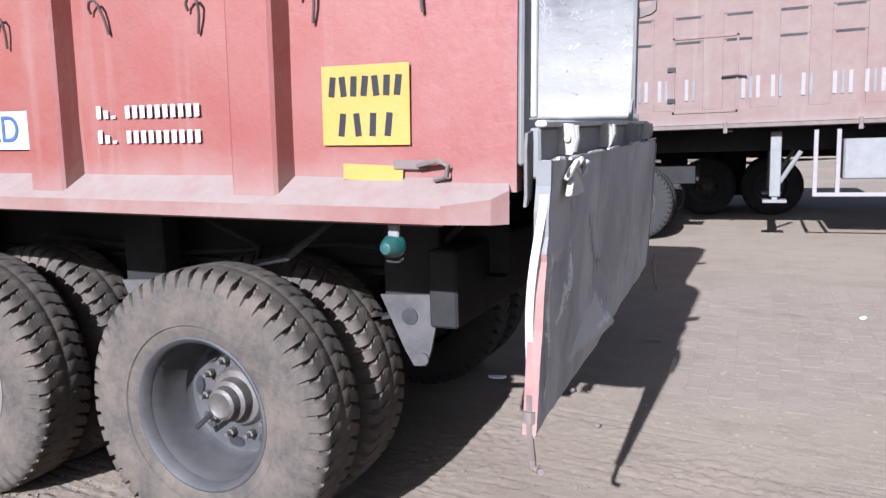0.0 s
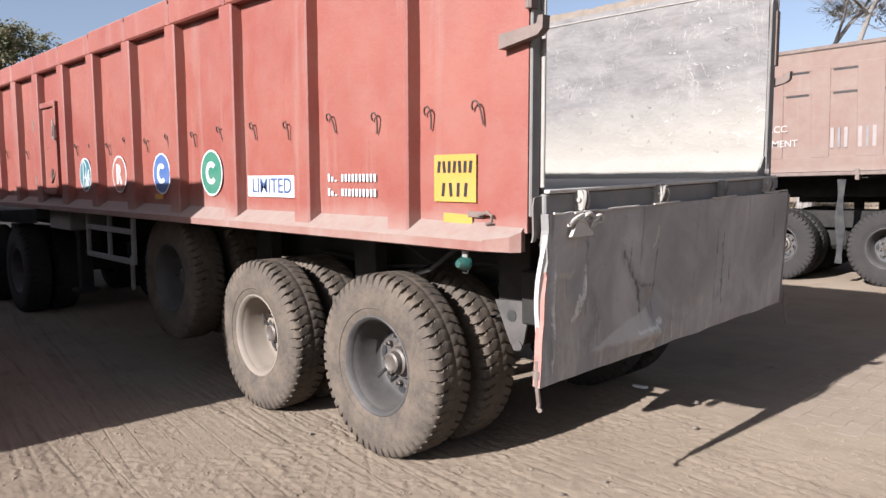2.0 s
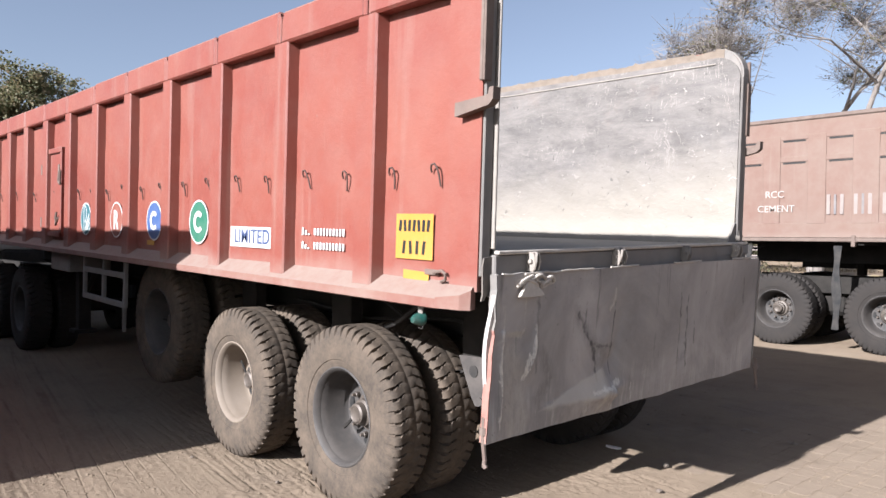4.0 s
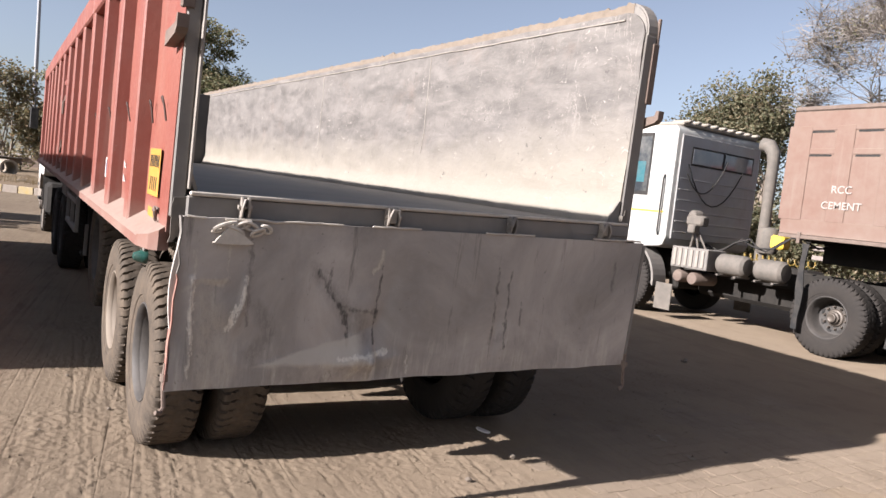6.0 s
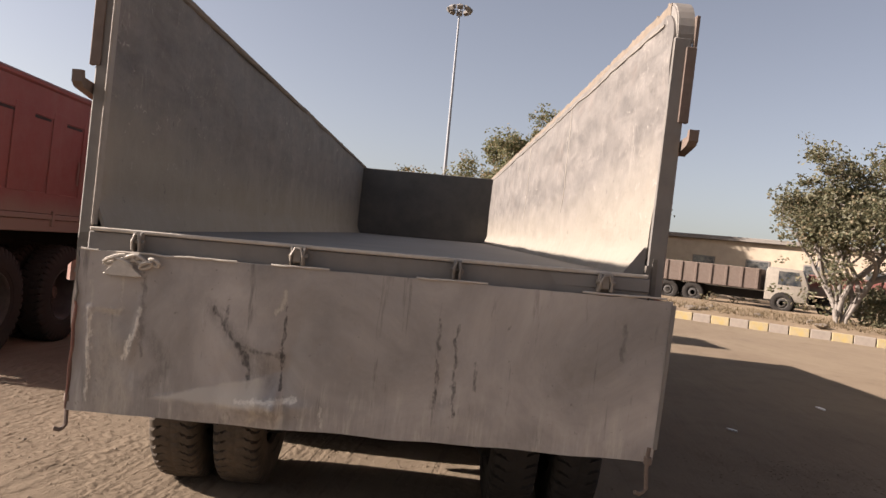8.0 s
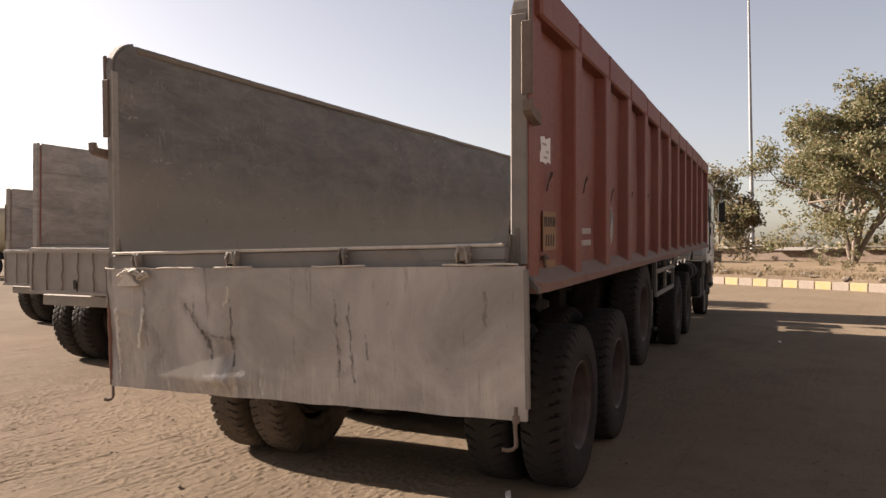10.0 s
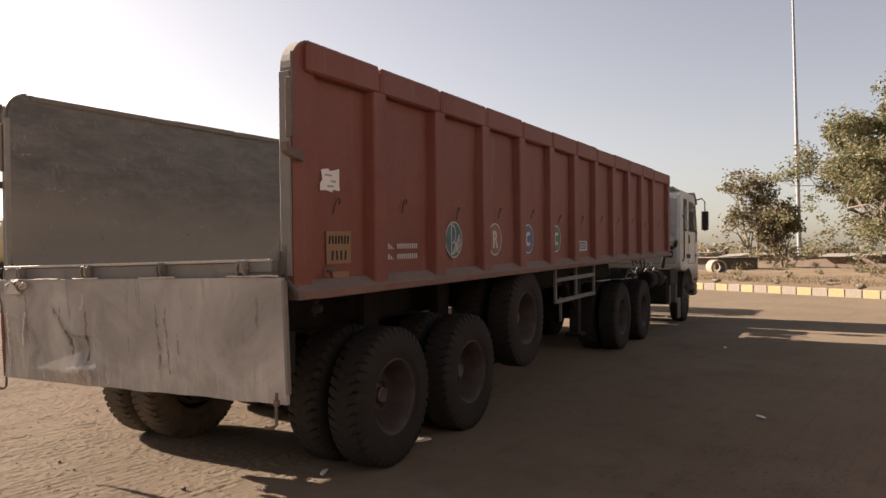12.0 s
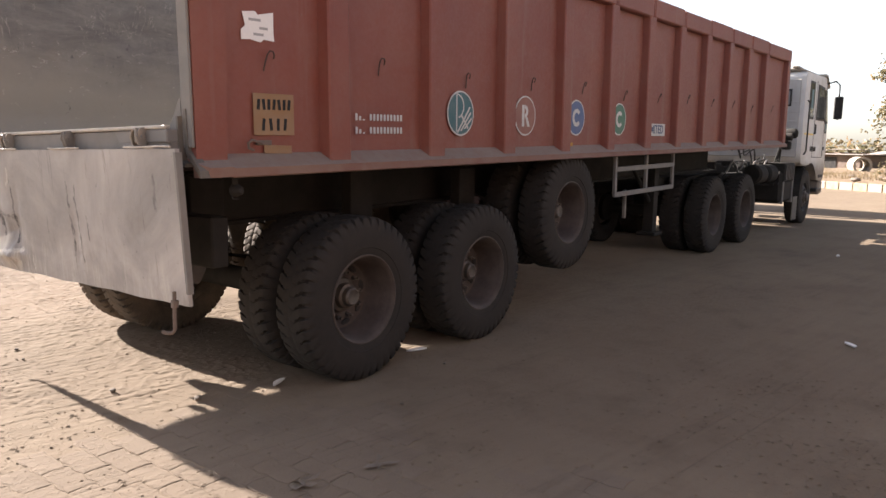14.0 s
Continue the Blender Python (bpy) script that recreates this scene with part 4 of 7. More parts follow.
    for x in RIBS[s] + [X_NOSE + 0.09]:
        bm = bmesh.new()
        w = 0.075 + rnd.uniform(-0.004, 0.004)
        prism(bm, [(x - w - 0.012, yy(1.756, s)), (x - w, yy(1.690, s)), (x - w + 0.010, yy(1.682, s)), (x + w - 0.010, yy(1.682, s)), (x + w, yy(1.690, s)), (x + w + 0.012, yy(1.756, s))], 2, 1.185, 2.415)
        part("rib", bm, RED, trailer, "", BODY)
    # top rail in lengths from rib to rib
    ends = [rear - 0.10] + RIBS[s] + [X_NOSE]
    for a, b in zip(ends, ends[1:]):
        bm = bmesh.new()
        up = tall + rnd.uniform(-0.010, 0.006)
        block(bm, b + 0.019, a - 0.019, yy(1.676, s), yy(1.770, s), 2.41, up, 0.012)
        block(bm, b + 0.005, a - 0.005, yy(1.682, s), yy(1.766, s), 2.415, up - 0.03, 0.006)
        part("top_rail", bm, RED, trailer, "", BODY)
    # rear post with a rounded top, its worn face and the bracket at its foot
    bm = bmesh.new()
    r = 0.17
    prof = [(rear - 0.16, 1.20), (rear, 1.20), (rear, tall - r)] + [(rear - r + r * math.cos(radians(a)), tall - r + r * math.sin(radians(a))) for a in range(15, 91, 15)] + [(rear - 0.20, tall), (rear - 0.20, 2.3)]
    prism(bm, prof, 1, yy(1.733 + po, s), yy(1.772, s))
    post = part("rear_post", bm, RED, trailer, "red rear post with a rounded top", BODY)
    bm = bmesh.new()
    prism(bm, prof, 1, yy(1.7725, s), yy(1.7785, s))
    part("post_lining", bm, GREYBAR, post, "grey dusty inner face of the post", BODY)
    bm = bmesh.new()
    block(bm, rear, rear + 0.014, yy(1.736 + po, s), yy(1.790, s), 1.26, 2.40, 0.0065)
    part("post_face", bm, GREYBAR, post, "grey worn post face", BODY)
    rim_in = [(rear - r + (r + 0.001) * math.cos(radians(a)), tall - r + (r + 0.001) * math.sin(radians(a))) for a in range(-12, 91, 12)]
    rim_out = [(rear - r + (r + 0.012) * math.cos(radians(a)), tall - r + (r + 0.012) * math.sin(radians(a))) for a in range(-12, 91, 12)]
    bm = bmesh.new()
    prism(bm, rim_in + rim_out[::-1], 1, yy(1.730 + po, s), yy(1.776, s))
    part("post_cap", bm, GREYBAR, post, "worn grey edge round the post's top", BODY)
    bm = bmesh.new()
    block(bm, rear - 0.004, rear + 0.016, yy(1.712 + po, s), yy(1.731 + po, s), 2.03, 2.50, 0.004)
    block(bm, rear + 0.0145, rear + 0.024, yy(1.714 + po, s), yy(1.76 + po, s), 2.03, 2.36, 0.003)
    part("stop_plate", bm, RUSTY, post, "", BODY)
    bm = bmesh.new()
    x0 = rear - 0.11 if s < 0 else rear - 0.05
    prism(bm, [(x0, 1.895), (rear + 0.075, 1.925), (rear + 0.098, 1.945), (rear + 0.100, 1.992), (rear + 0.078, 1.992), (rear + 0.070, 1.965), (rear + 0.04, 1.962), (x0, 1.950)], 1, yy(1.688 + po, s), yy(1.729 + po, s))
    part("latch_arm", bm, RUSTY, trailer, "rusty latch arm with a hooked end", BODY)
    if s > 0:
        bm = bmesh.new()
        prism(bm, [(yy(y, s), z) for y, z in ((1.660, 1.160), (1.742, 1.248), (1.748, 1.43), (1.768, 1.43), (1.764, 1.240), (1.750, 1.222), (1.676, 1.146), (1.664, 1.128), (1.655, 1.128))], 0, rear - 0.03, rear + 0.018)
        bracket = part("corner_bracket", bm, STRAP, trailer, "bent dusty corner strap", BODY)
        bm = bmesh.new()
        prism(bm, [(yy(y, s), z) for y, z in ((1.798, 1.40), (1.798, 1.192), (1.745, 1.176), (1.743, 1.192), (1.783, 1.207), (1.783, 1.40))], 0, rear - 0.05, rear + 0.036)
        part("strap", bm, STRAP, bracket, "", BODY)
    else:
        bm = bmesh.new()
        prism(bm, [(yy(y, s), z) for y, z in ((1.738, 1.165), (1.746, 1.19), (1.741, 1.30), (1.748, 1.335), (1.792, 1.340), (1.794, 1.21), (1.782, 1.176), (1.768, 1.19), (1.755, 1.168))], 0, rear + 0.0145, rear + 0.022)
        part("corner_plate", bm, STRAP, trailer, "torn dusty plate at the post's foot", BODY)
        bm = bmesh.new()
        block(bm, rear - 0.012, rear + 0.030, yy(1.792, s), yy(1.804, s), 1.37, 2.40, 0.003)
        part("lining_edge", bm, BRIGHT, post, "worn edge of the lining behind the post", BODY)
    if s > 0:
        bm = bmesh.new()
        prism(bm, [(yy(1.80, s), 1.345), (yy(1.90, s), 1.345), (yy(1.812, s), 1.475), (yy(1.80, s), 1.48)], 0, -0.775, -0.762)
        part("gusset", bm, GREYBAR, trailer, "", BODY)
        bm = bmesh.new()
        block(bm, rear - 0.17, rear - 0.02, yy(1.738, s), yy(1.729, s), 1.85, 2.0, 0.004)
        part("latch_plate", bm, RUSTY, trailer, "dark rusty plate behind the latch", BODY)
    else:
        bm = bmesh.new()
        block(bm, X_NOSE, rear - 0.16, 1.776, 1.806, tall - 0.05, tall - 0.012, 0.008)
        part("top_flange", bm, DIRT, trailer, "dusty flange along the wall's top", BODY)
    # rope hooks, two to a panel
    ends = [rear - 0.10] + RIBS[s] + [X_NOSE]
    for a, b in zip(ends, ends[1:]):
        for f in (0.27, 0.74) if s < 0 else (0.45,):
            x, z, lean = a + (b - a) * f, (1.70 if s < 0 else 1.715) + rnd.uniform(-0.02, 0.02), rnd.uniform(-0.022, 0.022)
            bm = bmesh.new()
            tube(bm, [(x - 0.030, yy(1.740, s), z - 0.020), (x - 0.028, yy(1.731, s), z - 0.004), (x - 0.016, yy(1.724, s), z + 0.012), (x + 0.004, yy(1.722, s), z + 0.014), (x + 0.017, yy(1.725, s), z - 0.002), (x + 0.021 + 0.4 * lean, yy(1.732, s), z - 0.036), (x + 0.020 + lean, yy(1.740, s), z - 0.082)], 0.0042 if s < 0 else 0.0036, 7)
            part("rope_hook", bm, HOOK, trailer, "", BODY)
    # green marker lamp under the rim; lens and bracket near black on the right
    bm = bmesh.new()
    block(bm, -0.985, -0.955, yy(1.708, s), yy(1.720, s), 1.085, 1.140, 0.003)
    lamp = part("marker_lamp", bm, GREYBAR if s < 0 else CHASSIS, trailer, "small green marker lamp on a bent bracket", BODY)
    bm = bmesh.new()
    lathe(bm, [(0.0, -0.046), (0.014, -0.042), (0.023, -0.028), (0.028, -0.006), (0.031, -0.002), (0.031, 0.012), (0.0, 0.014)], 20, pose(-0.975, yy(1.716, s), 1.062, 0, 0, 0 if s < 0 else 180))
    part("lens", bm, LAMP_GREEN if s < 0 else CHASSIS, lamp, "green glass lens" if s < 0 else "dark lens", BODY, True)
    bm = bmesh.new()
    tube(bm, [(-0.94, yy(1.70, s), 1.035), (-0.96, yy(1.72, s), 1.022), (-1.0, yy(1.73, s), 1.02)], 0.003, 5)
    part("wire", bm, BLACK, lamp, "", BODY)

# writing on the sides: plate, phone lines, roundels and one word
for s, px, pz, phone_x, phone_z in ((-1, -1.058, 1.410, -1.777, 1.377), (1, -1.232, 1.478, -1.985, 1.441)):
    face = yy(1.741, s)
    bm = bmesh.new()
    flat(bm, -0.124, 0.124, -0.099, 0.099, 0, 0.002)
    plate = part("number_panel", bm, YELLOW if s < 0 else YELLOW_SHADED, trailer, "yellow painted number panel" if s < 0 else "faded yellow number panel, its paint darkened for shade", BODY @ on_side(px, face, pz, s))
    for row, count, h, zc in ((0, 7, 0.050, 0.047), (1, 4, 0.058, -0.048)):
        for k in range(count):
            step = 0.031 if row == 0 else 0.044
            bm = bmesh.new()
            flat(bm, -0.009, 0.009, -h / 2, h / 2, 0.002, 0.0032)
            xx = (k - (count - 1) / 2) * step
            part("bar", bm, INK, plate, "", BODY @ on_side(px, face, pz, s) @ pose(xx, zc, 0, 0, 0, (-7, 6, -3)[k % 3]))
    bm = bmesh.new()
    flat(bm, -0.085, 0.085, -0.020, 0.020, 0, 0.002)
    part("yellow_strip", bm, YELLOW if s < 0 else YELLOW_SHADED, trailer, "short yellow painted strip", BODY @ on_side(px - s * 0.018, face, pz - 0.168, s) @ pose(0, 0, 0, 0, 0, -2))
    for row in (0, 1):
        for k in range(14):
            if k == 3:
                continue
            bm = bmesh.new()
            h = (0.038, 0.024, 0.008)[k] if k < 3 else 0.036
            flat(bm, -0.0085, 0.0085, -h / 2, h / 2, 0, 0.0012)
            part("bar", bm, WHITE, trailer, "", BODY @ on_side(phone_x + (-s) * (k - 6.5) * 0.0285, face, phone_z + 0.036 - 0.072 * row + (0 if k > 2 else 0.5 * (h - 0.036)), s))
    # roundels
    order = ((GREEN, -3.24, "c"), (BLUE, -4.00, "c"), (ORANGE, -4.80, "r"), (TEAL, -5.585, "p")) if s < 0 else ((TEAL, -2.76, "p"), (ORANGE, -3.56, "r"), (BLUE, -4.36, "c"), (GREEN, -5.19, "c"))
    zc = 1.447 if s < 0 else 1.518
    for colour, x, sort in order:
        place = BODY @ on_side(x, face, zc, s)
        bm = bmesh.new()
        disc(bm, 0.145, 0, 0.0015)
        ring = part("roundel", bm, WHITE, trailer, "painted roundel with a white rim", place)
        bm = bmesh.new()
        disc(bm, 0.134, 0.0015, 0.0025)
        part("field", bm, colour, ring, "", place)
        bm = bmesh.new()
        if sort == "c":
            arc(bm, 0.040, 0.072, 42, 318, 0.0035, 0.0045)
        elif sort == "r":
            flat(bm, -0.050, -0.018, -0.078, 0.078, 0.0035, 0.0045)
            arc(bm, 0.018, 0.046, -90, 90, 0.0035, 0.0045, -0.012, 0.032)
            prism(bm, [(-0.004, -0.010), (0.026, -0.010), (0.060, -0.078), (0.026, -0.078)], 2, 0.0035, 0.0045)
        else:
            flat(bm, -0.052, -0.041, -0.118, 0.118, 0.0035, 0.0045)
            arc(bm, 0.070, 0.080, -75, 88, 0.0035, 0.0045, -0.046, 0.046)
            for k in range(3):
                d = 0.036 * k
                prism(bm, [(-0.044 + d, -0.122 + 0.3 * d), (-0.030 + d, -0.124 + 0.3 * d), (0.104 + 0.25 * d, 0.038 - d), (0.092 + 0.25 * d, 0.046 - d)], 2, 0.0036 + 0.0001 * k, 0.0046 + 0.0001 * k)
            prism(bm, [(-0.008, -0.010), (0.004, -0.004), (0.082, -0.092), (0.072, -0.100)], 2, 0.0040, 0.0050)
        part("sign", bm, WHITE, ring, "", place)
    x, z = (-2.52, 1.367) if s < 0 else (-6.05, 1.428)
    place = BODY @ on_side(x, face, z, s) @ Matrix.Diagonal((1.0, 1, 1, 1))
    bm = bmesh.new()
    flat(bm, -0.262, 0.262, -0.060, 0.060, 0, 0.0015)
    board = part("word_panel", bm, WHITE, trailer, "white painted panel with a dark blue word", place)
    me = text_mesh("LIMITED", 0.118, NAVY)
    link("letters", me, board, place @ pose(0, 0, 0.003))
    bm = bmesh.new()
    flat(bm, -0.07, 0.07, -0.017, 0.017, 0, 0.002)
    part("yellow_strip", bm, YELLOW, trailer, "", BODY @ on_side(-4.06 if s < 0 else -4.24, face, 1.285 if s < 0 else 1.300, s))

# torn paper on the right side, hasp scrawled below the plates
bm = bmesh.new()
prism(bm, [(-0.09, 0.06), (-0.02, 0.07), (0.0, 0.055), (0.09, 0.075), (0.088, -0.02), (0.092, -0.06), (0.03, -0.055), (0.01, -0.07), (-0.05, -0.06), (-0.10, -0.065), (-0.10, -0.02), (-0.075, 0.0)], 2, 0, 0.0015)
paper = part("torn_sticker", bm, PAPER, trailer, "torn white paper sticker", BODY @ on_side(-1.155, yy(1.741, 1), 1.882, 1))
for k, (x, z, w) in enumerate(((-0.02, 0.03, 0.07), (0.03, -0.005, 0.05), (0.0, -0.035, 0.06))):
    bm = bmesh.new()
    flat(bm, -w / 2, w / 2, -0.006, 0.006, 0.0015, 0.0025)
    part("bar", bm, CAB_GREY, paper, "", BODY @ on_side(-1.155, yy(1.741, 1), 1.882, 1) @ pose(x, z, 0))
for s, x, z in ((-1, -0.88, 1.262), (1, -1.11, 1.28)):
    bm = bmesh.new()
    block(bm, x - 0.10, x - 0.01, yy(1.735, s), yy(1.747, s), z - 0.012, z + 0.012, 0.003)
    tube(bm, [(x - 0.03, yy(1.725, s), z), (x + 0.03, yy(1.718, s), z + 0.012), (x + 0.055, yy(1.715, s), z), (x + 0.05, yy(1.720, s), z - 0.025), (x + 0.015, yy(1.728, s), z - 0.035)], 0.007, 6)
    part("pin_hook", bm, RUSTY, trailer, "rusty hooked pin", BODY)

# side door in the left wall
bm = bmesh.new()
x0, x1, z0, z1 = -6.84, -6.22, 1.27, 2.08
for a, b, c, d in ((x0, x1, z1, z1 + 0.05), (x0, x1, z0, z0 + 0.045), (x0, x0 + 0.045, z0, z1), (x1 - 0.045, x1, z0, z1)):
    block(bm, a, b, 1.700, 1.748, c, d, 0.005)
door = part("side_door", bm, RED, trailer, "small red side door with rusty hinges", BODY)
bm = bmesh.new()
block(bm, x0 + 0.05, x1 - 0.05, 1.722, 1.748, z0 + 0.05, z1 - 0.006, 0.006)
part("leaf", bm, RED, door, "", BODY)
for z in (1.40, 1.93):
    bm = bmesh.new()
    block(bm, x0 - 0.05, x0 + 0.06, 1.690, 1.702, z - 0.03, z + 0.03, 0.004)
    cyl(bm, (x0 - 0.01, 1.694, z - 0.05), (x0 - 0.01, 1.694, z + 0.05), 0.013, 10)
    part("hinge", bm, RUSTY, door, "", BODY)
bm = bmesh.new()
tube(bm, [(x1 - 0.08, 1.705, 1.96), (x1 - 0.03, 1.690, 1.90), (x1 - 0.05, 1.690, 1.80), (x1 + 0.05, 1.676, 1.77), (x1 + 0.06, 1.676, 1.90)], 0.012, 7)
part("door_latch", bm, RUSTY, door, "", BODY)
bm = bmesh.new()
tube(bm, [(x1 - 0.20, 1.705, 1.44), (x1 - 0.10, 1.690, 1.50), (x1 - 0.12, 1.690, 1.38), (x1 - 0.05, 1.690, 1.45)], 0.010, 7)
part("door_latch", bm, RUSTY, door, "", BODY)

# end beam under the bed's tail
bm = bmesh.new()
block(bm, -0.72, -0.625, 1.792, 4.148, 1.225, 1.345, 0.006)
bm.transform(TAIL)
part("end_beam", bm, GREYBAR, trailer, "grey end beam of the bed")
bm = bmesh.new()
block(bm, -0.64, -0.612, 1.80, 4.14, 1.346, 1.362, 0.004)
bm.transform(TAIL)
part("beam_lip", bm, LIP, trailer, "bright worn lip of the end beam")

# the tailgate, hanging open
def gate_face(u, v):
    y = 1.768 + 2.482 * u
    z = 0.590 + 0.038 * u + (0.680 + 0.014 * u) * v
    x = -0.592 - 0.045 * (1 - v) - 0.060 * u + 0.006 * noise.noise((0.0, 2.3 * y, 2.1 * z)) + 0.003 * noise.noise((4.0, 8 * y, 6 * z))
    x += -0.020 * math.exp(-((y - 1.775) / 0.05) ** 2) * (0.5 + 0.5 * math.sin(9 * z))
    fold = 0.675 + 0.30 * (y - 2.08) + 0.012 * noise.noise((0.0, 9 * y, 4.0))
    if 2.08 < y < 2.66 and z < fold:               # the foot is knocked in below a slanting crease
        fade = min(1.0, (2.66 - y) / 0.03) * min(1.0, (y - 2.08) / 0.05)
        x += 0.30 * fade * ((fold - z) if z > 0.685 else max(0.0, fold - 0.685) * (z - 0.59) / 0.095)
    x += -0.022 * math.exp(-((y - 2.66 - 0.16 * (z - 0.9)) / 0.05) ** 2) * math.exp(-((z - 0.86) / 0.2) ** 2)
    x += 0.016 * math.exp(-((y - 2.04 + 0.20 * max(0.0, 0.97 - z)) / 0.014) ** 2) * math.exp(-((z - 0.95) / 0.10) ** 2)
    x += 0.012 * math.exp(-((y - 1.842) / 0.012) ** 2) * max(0.0, min(1.0, (1.045 - z) / 0.01)) * max(0.0, min(1.0, (z - 0.6) / 0.2))
    x -= 0.007 * math.exp(-((y - 1.92) / 0.07) ** 2) * max(0.0, min(1.0, (1.03 - z) / 0.012))
    x += -0.010 * math.exp(-((y - 3.32) / 0.03) ** 2) * math.exp(-((z - 0.85) / 0.16) ** 2)
    x += 0.022 * math.exp(-((y - 2.60) / 0.13) ** 2 - ((z - 0.70) / 0.035) ** 2) * (1 + 0.8 * noise.noise((0, 26 * y, 22 * z)))
    x += 0.010 * math.exp(-((y - 2.58) / 0.16) ** 2 - ((z - 0.86) / 0.14) ** 2) * noise.noise((2.0, 13 * y, 8 * z)) * 2
    x += 0.009 * math.exp(-((y - 1.93) / 0.14) ** 2 - ((z - 0.86) / 0.17) ** 2) * noise.noise((6.0, 17 * y + 2 * z, 7 * z)) * 2
    if v > 0.96:
        z += 0.006 * noise.noise((0.0, 9 * y, 0.0))
    if v < 0.02:
        z += 0.007 * noise.noise((3.0, 4 * y, 0.0))
    return Vector((x, y + 0.012 * math.sin(11 * z) * max(0.0, 1 - 12 * u), z)), Vector((-1, 0, 0))


bm = bmesh.new()
sheet(bm, 330, 70, gate_face, 0.020)
gate = part("tailgate", bm, GATE, trailer, "grey steel tailgate hanging open, dented and streaked", None, True)
for low, prof in ((True, ((0.598, 0.0), (0.70, 0.003), (0.78, 0.001), (0.86, 0.007), (0.95, 0.004), (1.03, 0.012), (1.05, 0.006))),
                  (False, ((1.05, 0.006), (1.09, 0.014), (1.15, 0.004), (1.21, 0.010), (1.27, 0.002)))):
    bm = bmesh.new()
    prism(bm, [(1.754 + d, z) for z, d in prof] + [(1.759 + d, z) for z, d in prof[::-1]], 0, -0.624, -0.588, Matrix(((1, 0, 0.066, -0.066 * 1.27), (0, 1, 0, 0.012), (0, 0, 1, 0), (0, 0, 0, 1))))
    part("gate_edge", bm, RED_EDGE if low else GREYBAR, gate, "red worn edge of the gate" if low else "grey bent edge of the gate")
bm = bmesh.new()
prism(bm, [(-0.695, 0.64), (-0.667, 0.64), (-0.625, 1.262), (-0.657, 1.262)], 1, 4.246, 4.262)
bm.transform(Matrix.Translation((-0.022, 0, 0.045)))
part("gate_edge", bm, GREYBAR, gate)
for a, b in ((1.79, 1.86), (1.93, 2.42), (2.56, 2.80), (3.16, 3.46), (3.86, 4.22)):
    bm = bmesh.new()
    n = max(3, int((b - a) / 0.045))
    tube(bm, [(-0.582 + 0.006 * noise.noise((1.0, 14 * (a + (b - a) * i / n), 0)), a + (b - a) * i / n, 1.268 + 0.008 * noise.noise((0, 11 * (a + (b - a) * i / n), 2))) for i in range(n + 1)],
         [0.004 + 0.004 * abs(noise.noise((5, 17 * i, 0.3))) for i in range(n + 1)], 6)
    bm.transform(TAIL)
    part("torn_lip", bm, LIP, gate, "bright torn lip along the gate's top")
for k, y in enumerate((2.005, 2.660, 3.325, 3.955)):
    bm = bmesh.new()
    half = 0.030 if k in (1, 3) else 0.017
    for dy in (-half, half - 0.008):
        prism(bm, [(-0.64, 1.275), (-0.590, 1.272), (-0.582, 1.285), (-0.582, 1.335), (-0.590, 1.352), (-0.64, 1.358)], 1, y + dy, y + dy + 0.008)
    tube(bm, [(-0.586, y - half * 0.8, 1.280 + 0.03 * k % 0.02), (-0.576, y - half * 0.8, 1.315), (-0.580, y - half * 0.3, 1.345), (-0.580, y + half * 0.4, 1.345), (-0.576, y + half * 0.8, 1.312), (-0.586, y + half * 0.8, 1.278)], 0.006, 6)
    cyl(bm, (-0.600, y - half - 0.010, 1.315), (-0.600, y + half + 0.012, 1.315), 0.009, 12)
    if k in (1, 3):
        block(bm, -0.614, -0.588, y - 0.020, y + 0.020, 1.285, 1.342, 0.006)
    bm.transform(TAIL)
    part("hinge", bm, BRIGHT if k != 2 else GREYBAR, gate, "")
bm = bmesh.new()
for k in range(6):
    bm = bmesh.new()
    c = Vector((-0.578, 1.93 + 0.032 * k, 1.243 - 0.014 * math.sin(k * 1.9)))
    ring = [c + (0.045 - 0.005 * k) * math.cos(a) * Vector((0, 1, 0.35 * (-1) ** k)) + 0.014 * math.sin(a) * Vector((0.5, 0.15, 0.85)) for a in (2 * math.pi * i / 11 for i in range(12))]
    tube(bm, ring, 0.0075, 6)
    part("tie_wire", bm, LIP, gate, "knotted wire on the gate's hinge")
bm = bmesh.new()
prism(bm, [(1.885, 1.180), (1.905, 1.190), (1.922, 1.222), (1.944, 1.250), (1.985, 1.240), (2.000, 1.212), (2.030, 1.196), (2.048, 1.182), (2.02, 1.176), (1.99, 1.182), (1.965, 1.174), (1.93, 1.181), (1.905, 1.174)], 0, -0.586, -0.5705)
soften(bm, 0.004, 1)
part("scrape", bm, LIP, gate, "pale lump of caked dust below the wire")
for y0, dy in ((1.772, -0.03), (4.215, -0.05)):
    bm = bmesh.new()
    tube(bm, [(-0.650, y0, 0.70), (-0.650, y0 - 0.003, 0.61), (-0.645, y0 + 0.004, 0.53), (-0.640, y0 + dy * 0.2, 0.515), (-0.625, y0 + dy + 0.02, 0.512), (-0.615, y0 + dy, 0.518)], 0.009, 7)
    cyl(bm, (-0.650, y0, 0.63), (-0.650, y0, 0.66), 0.017, 10)
    part("hook_rod", bm, RUSTY, gate, "bent iron hook rod")

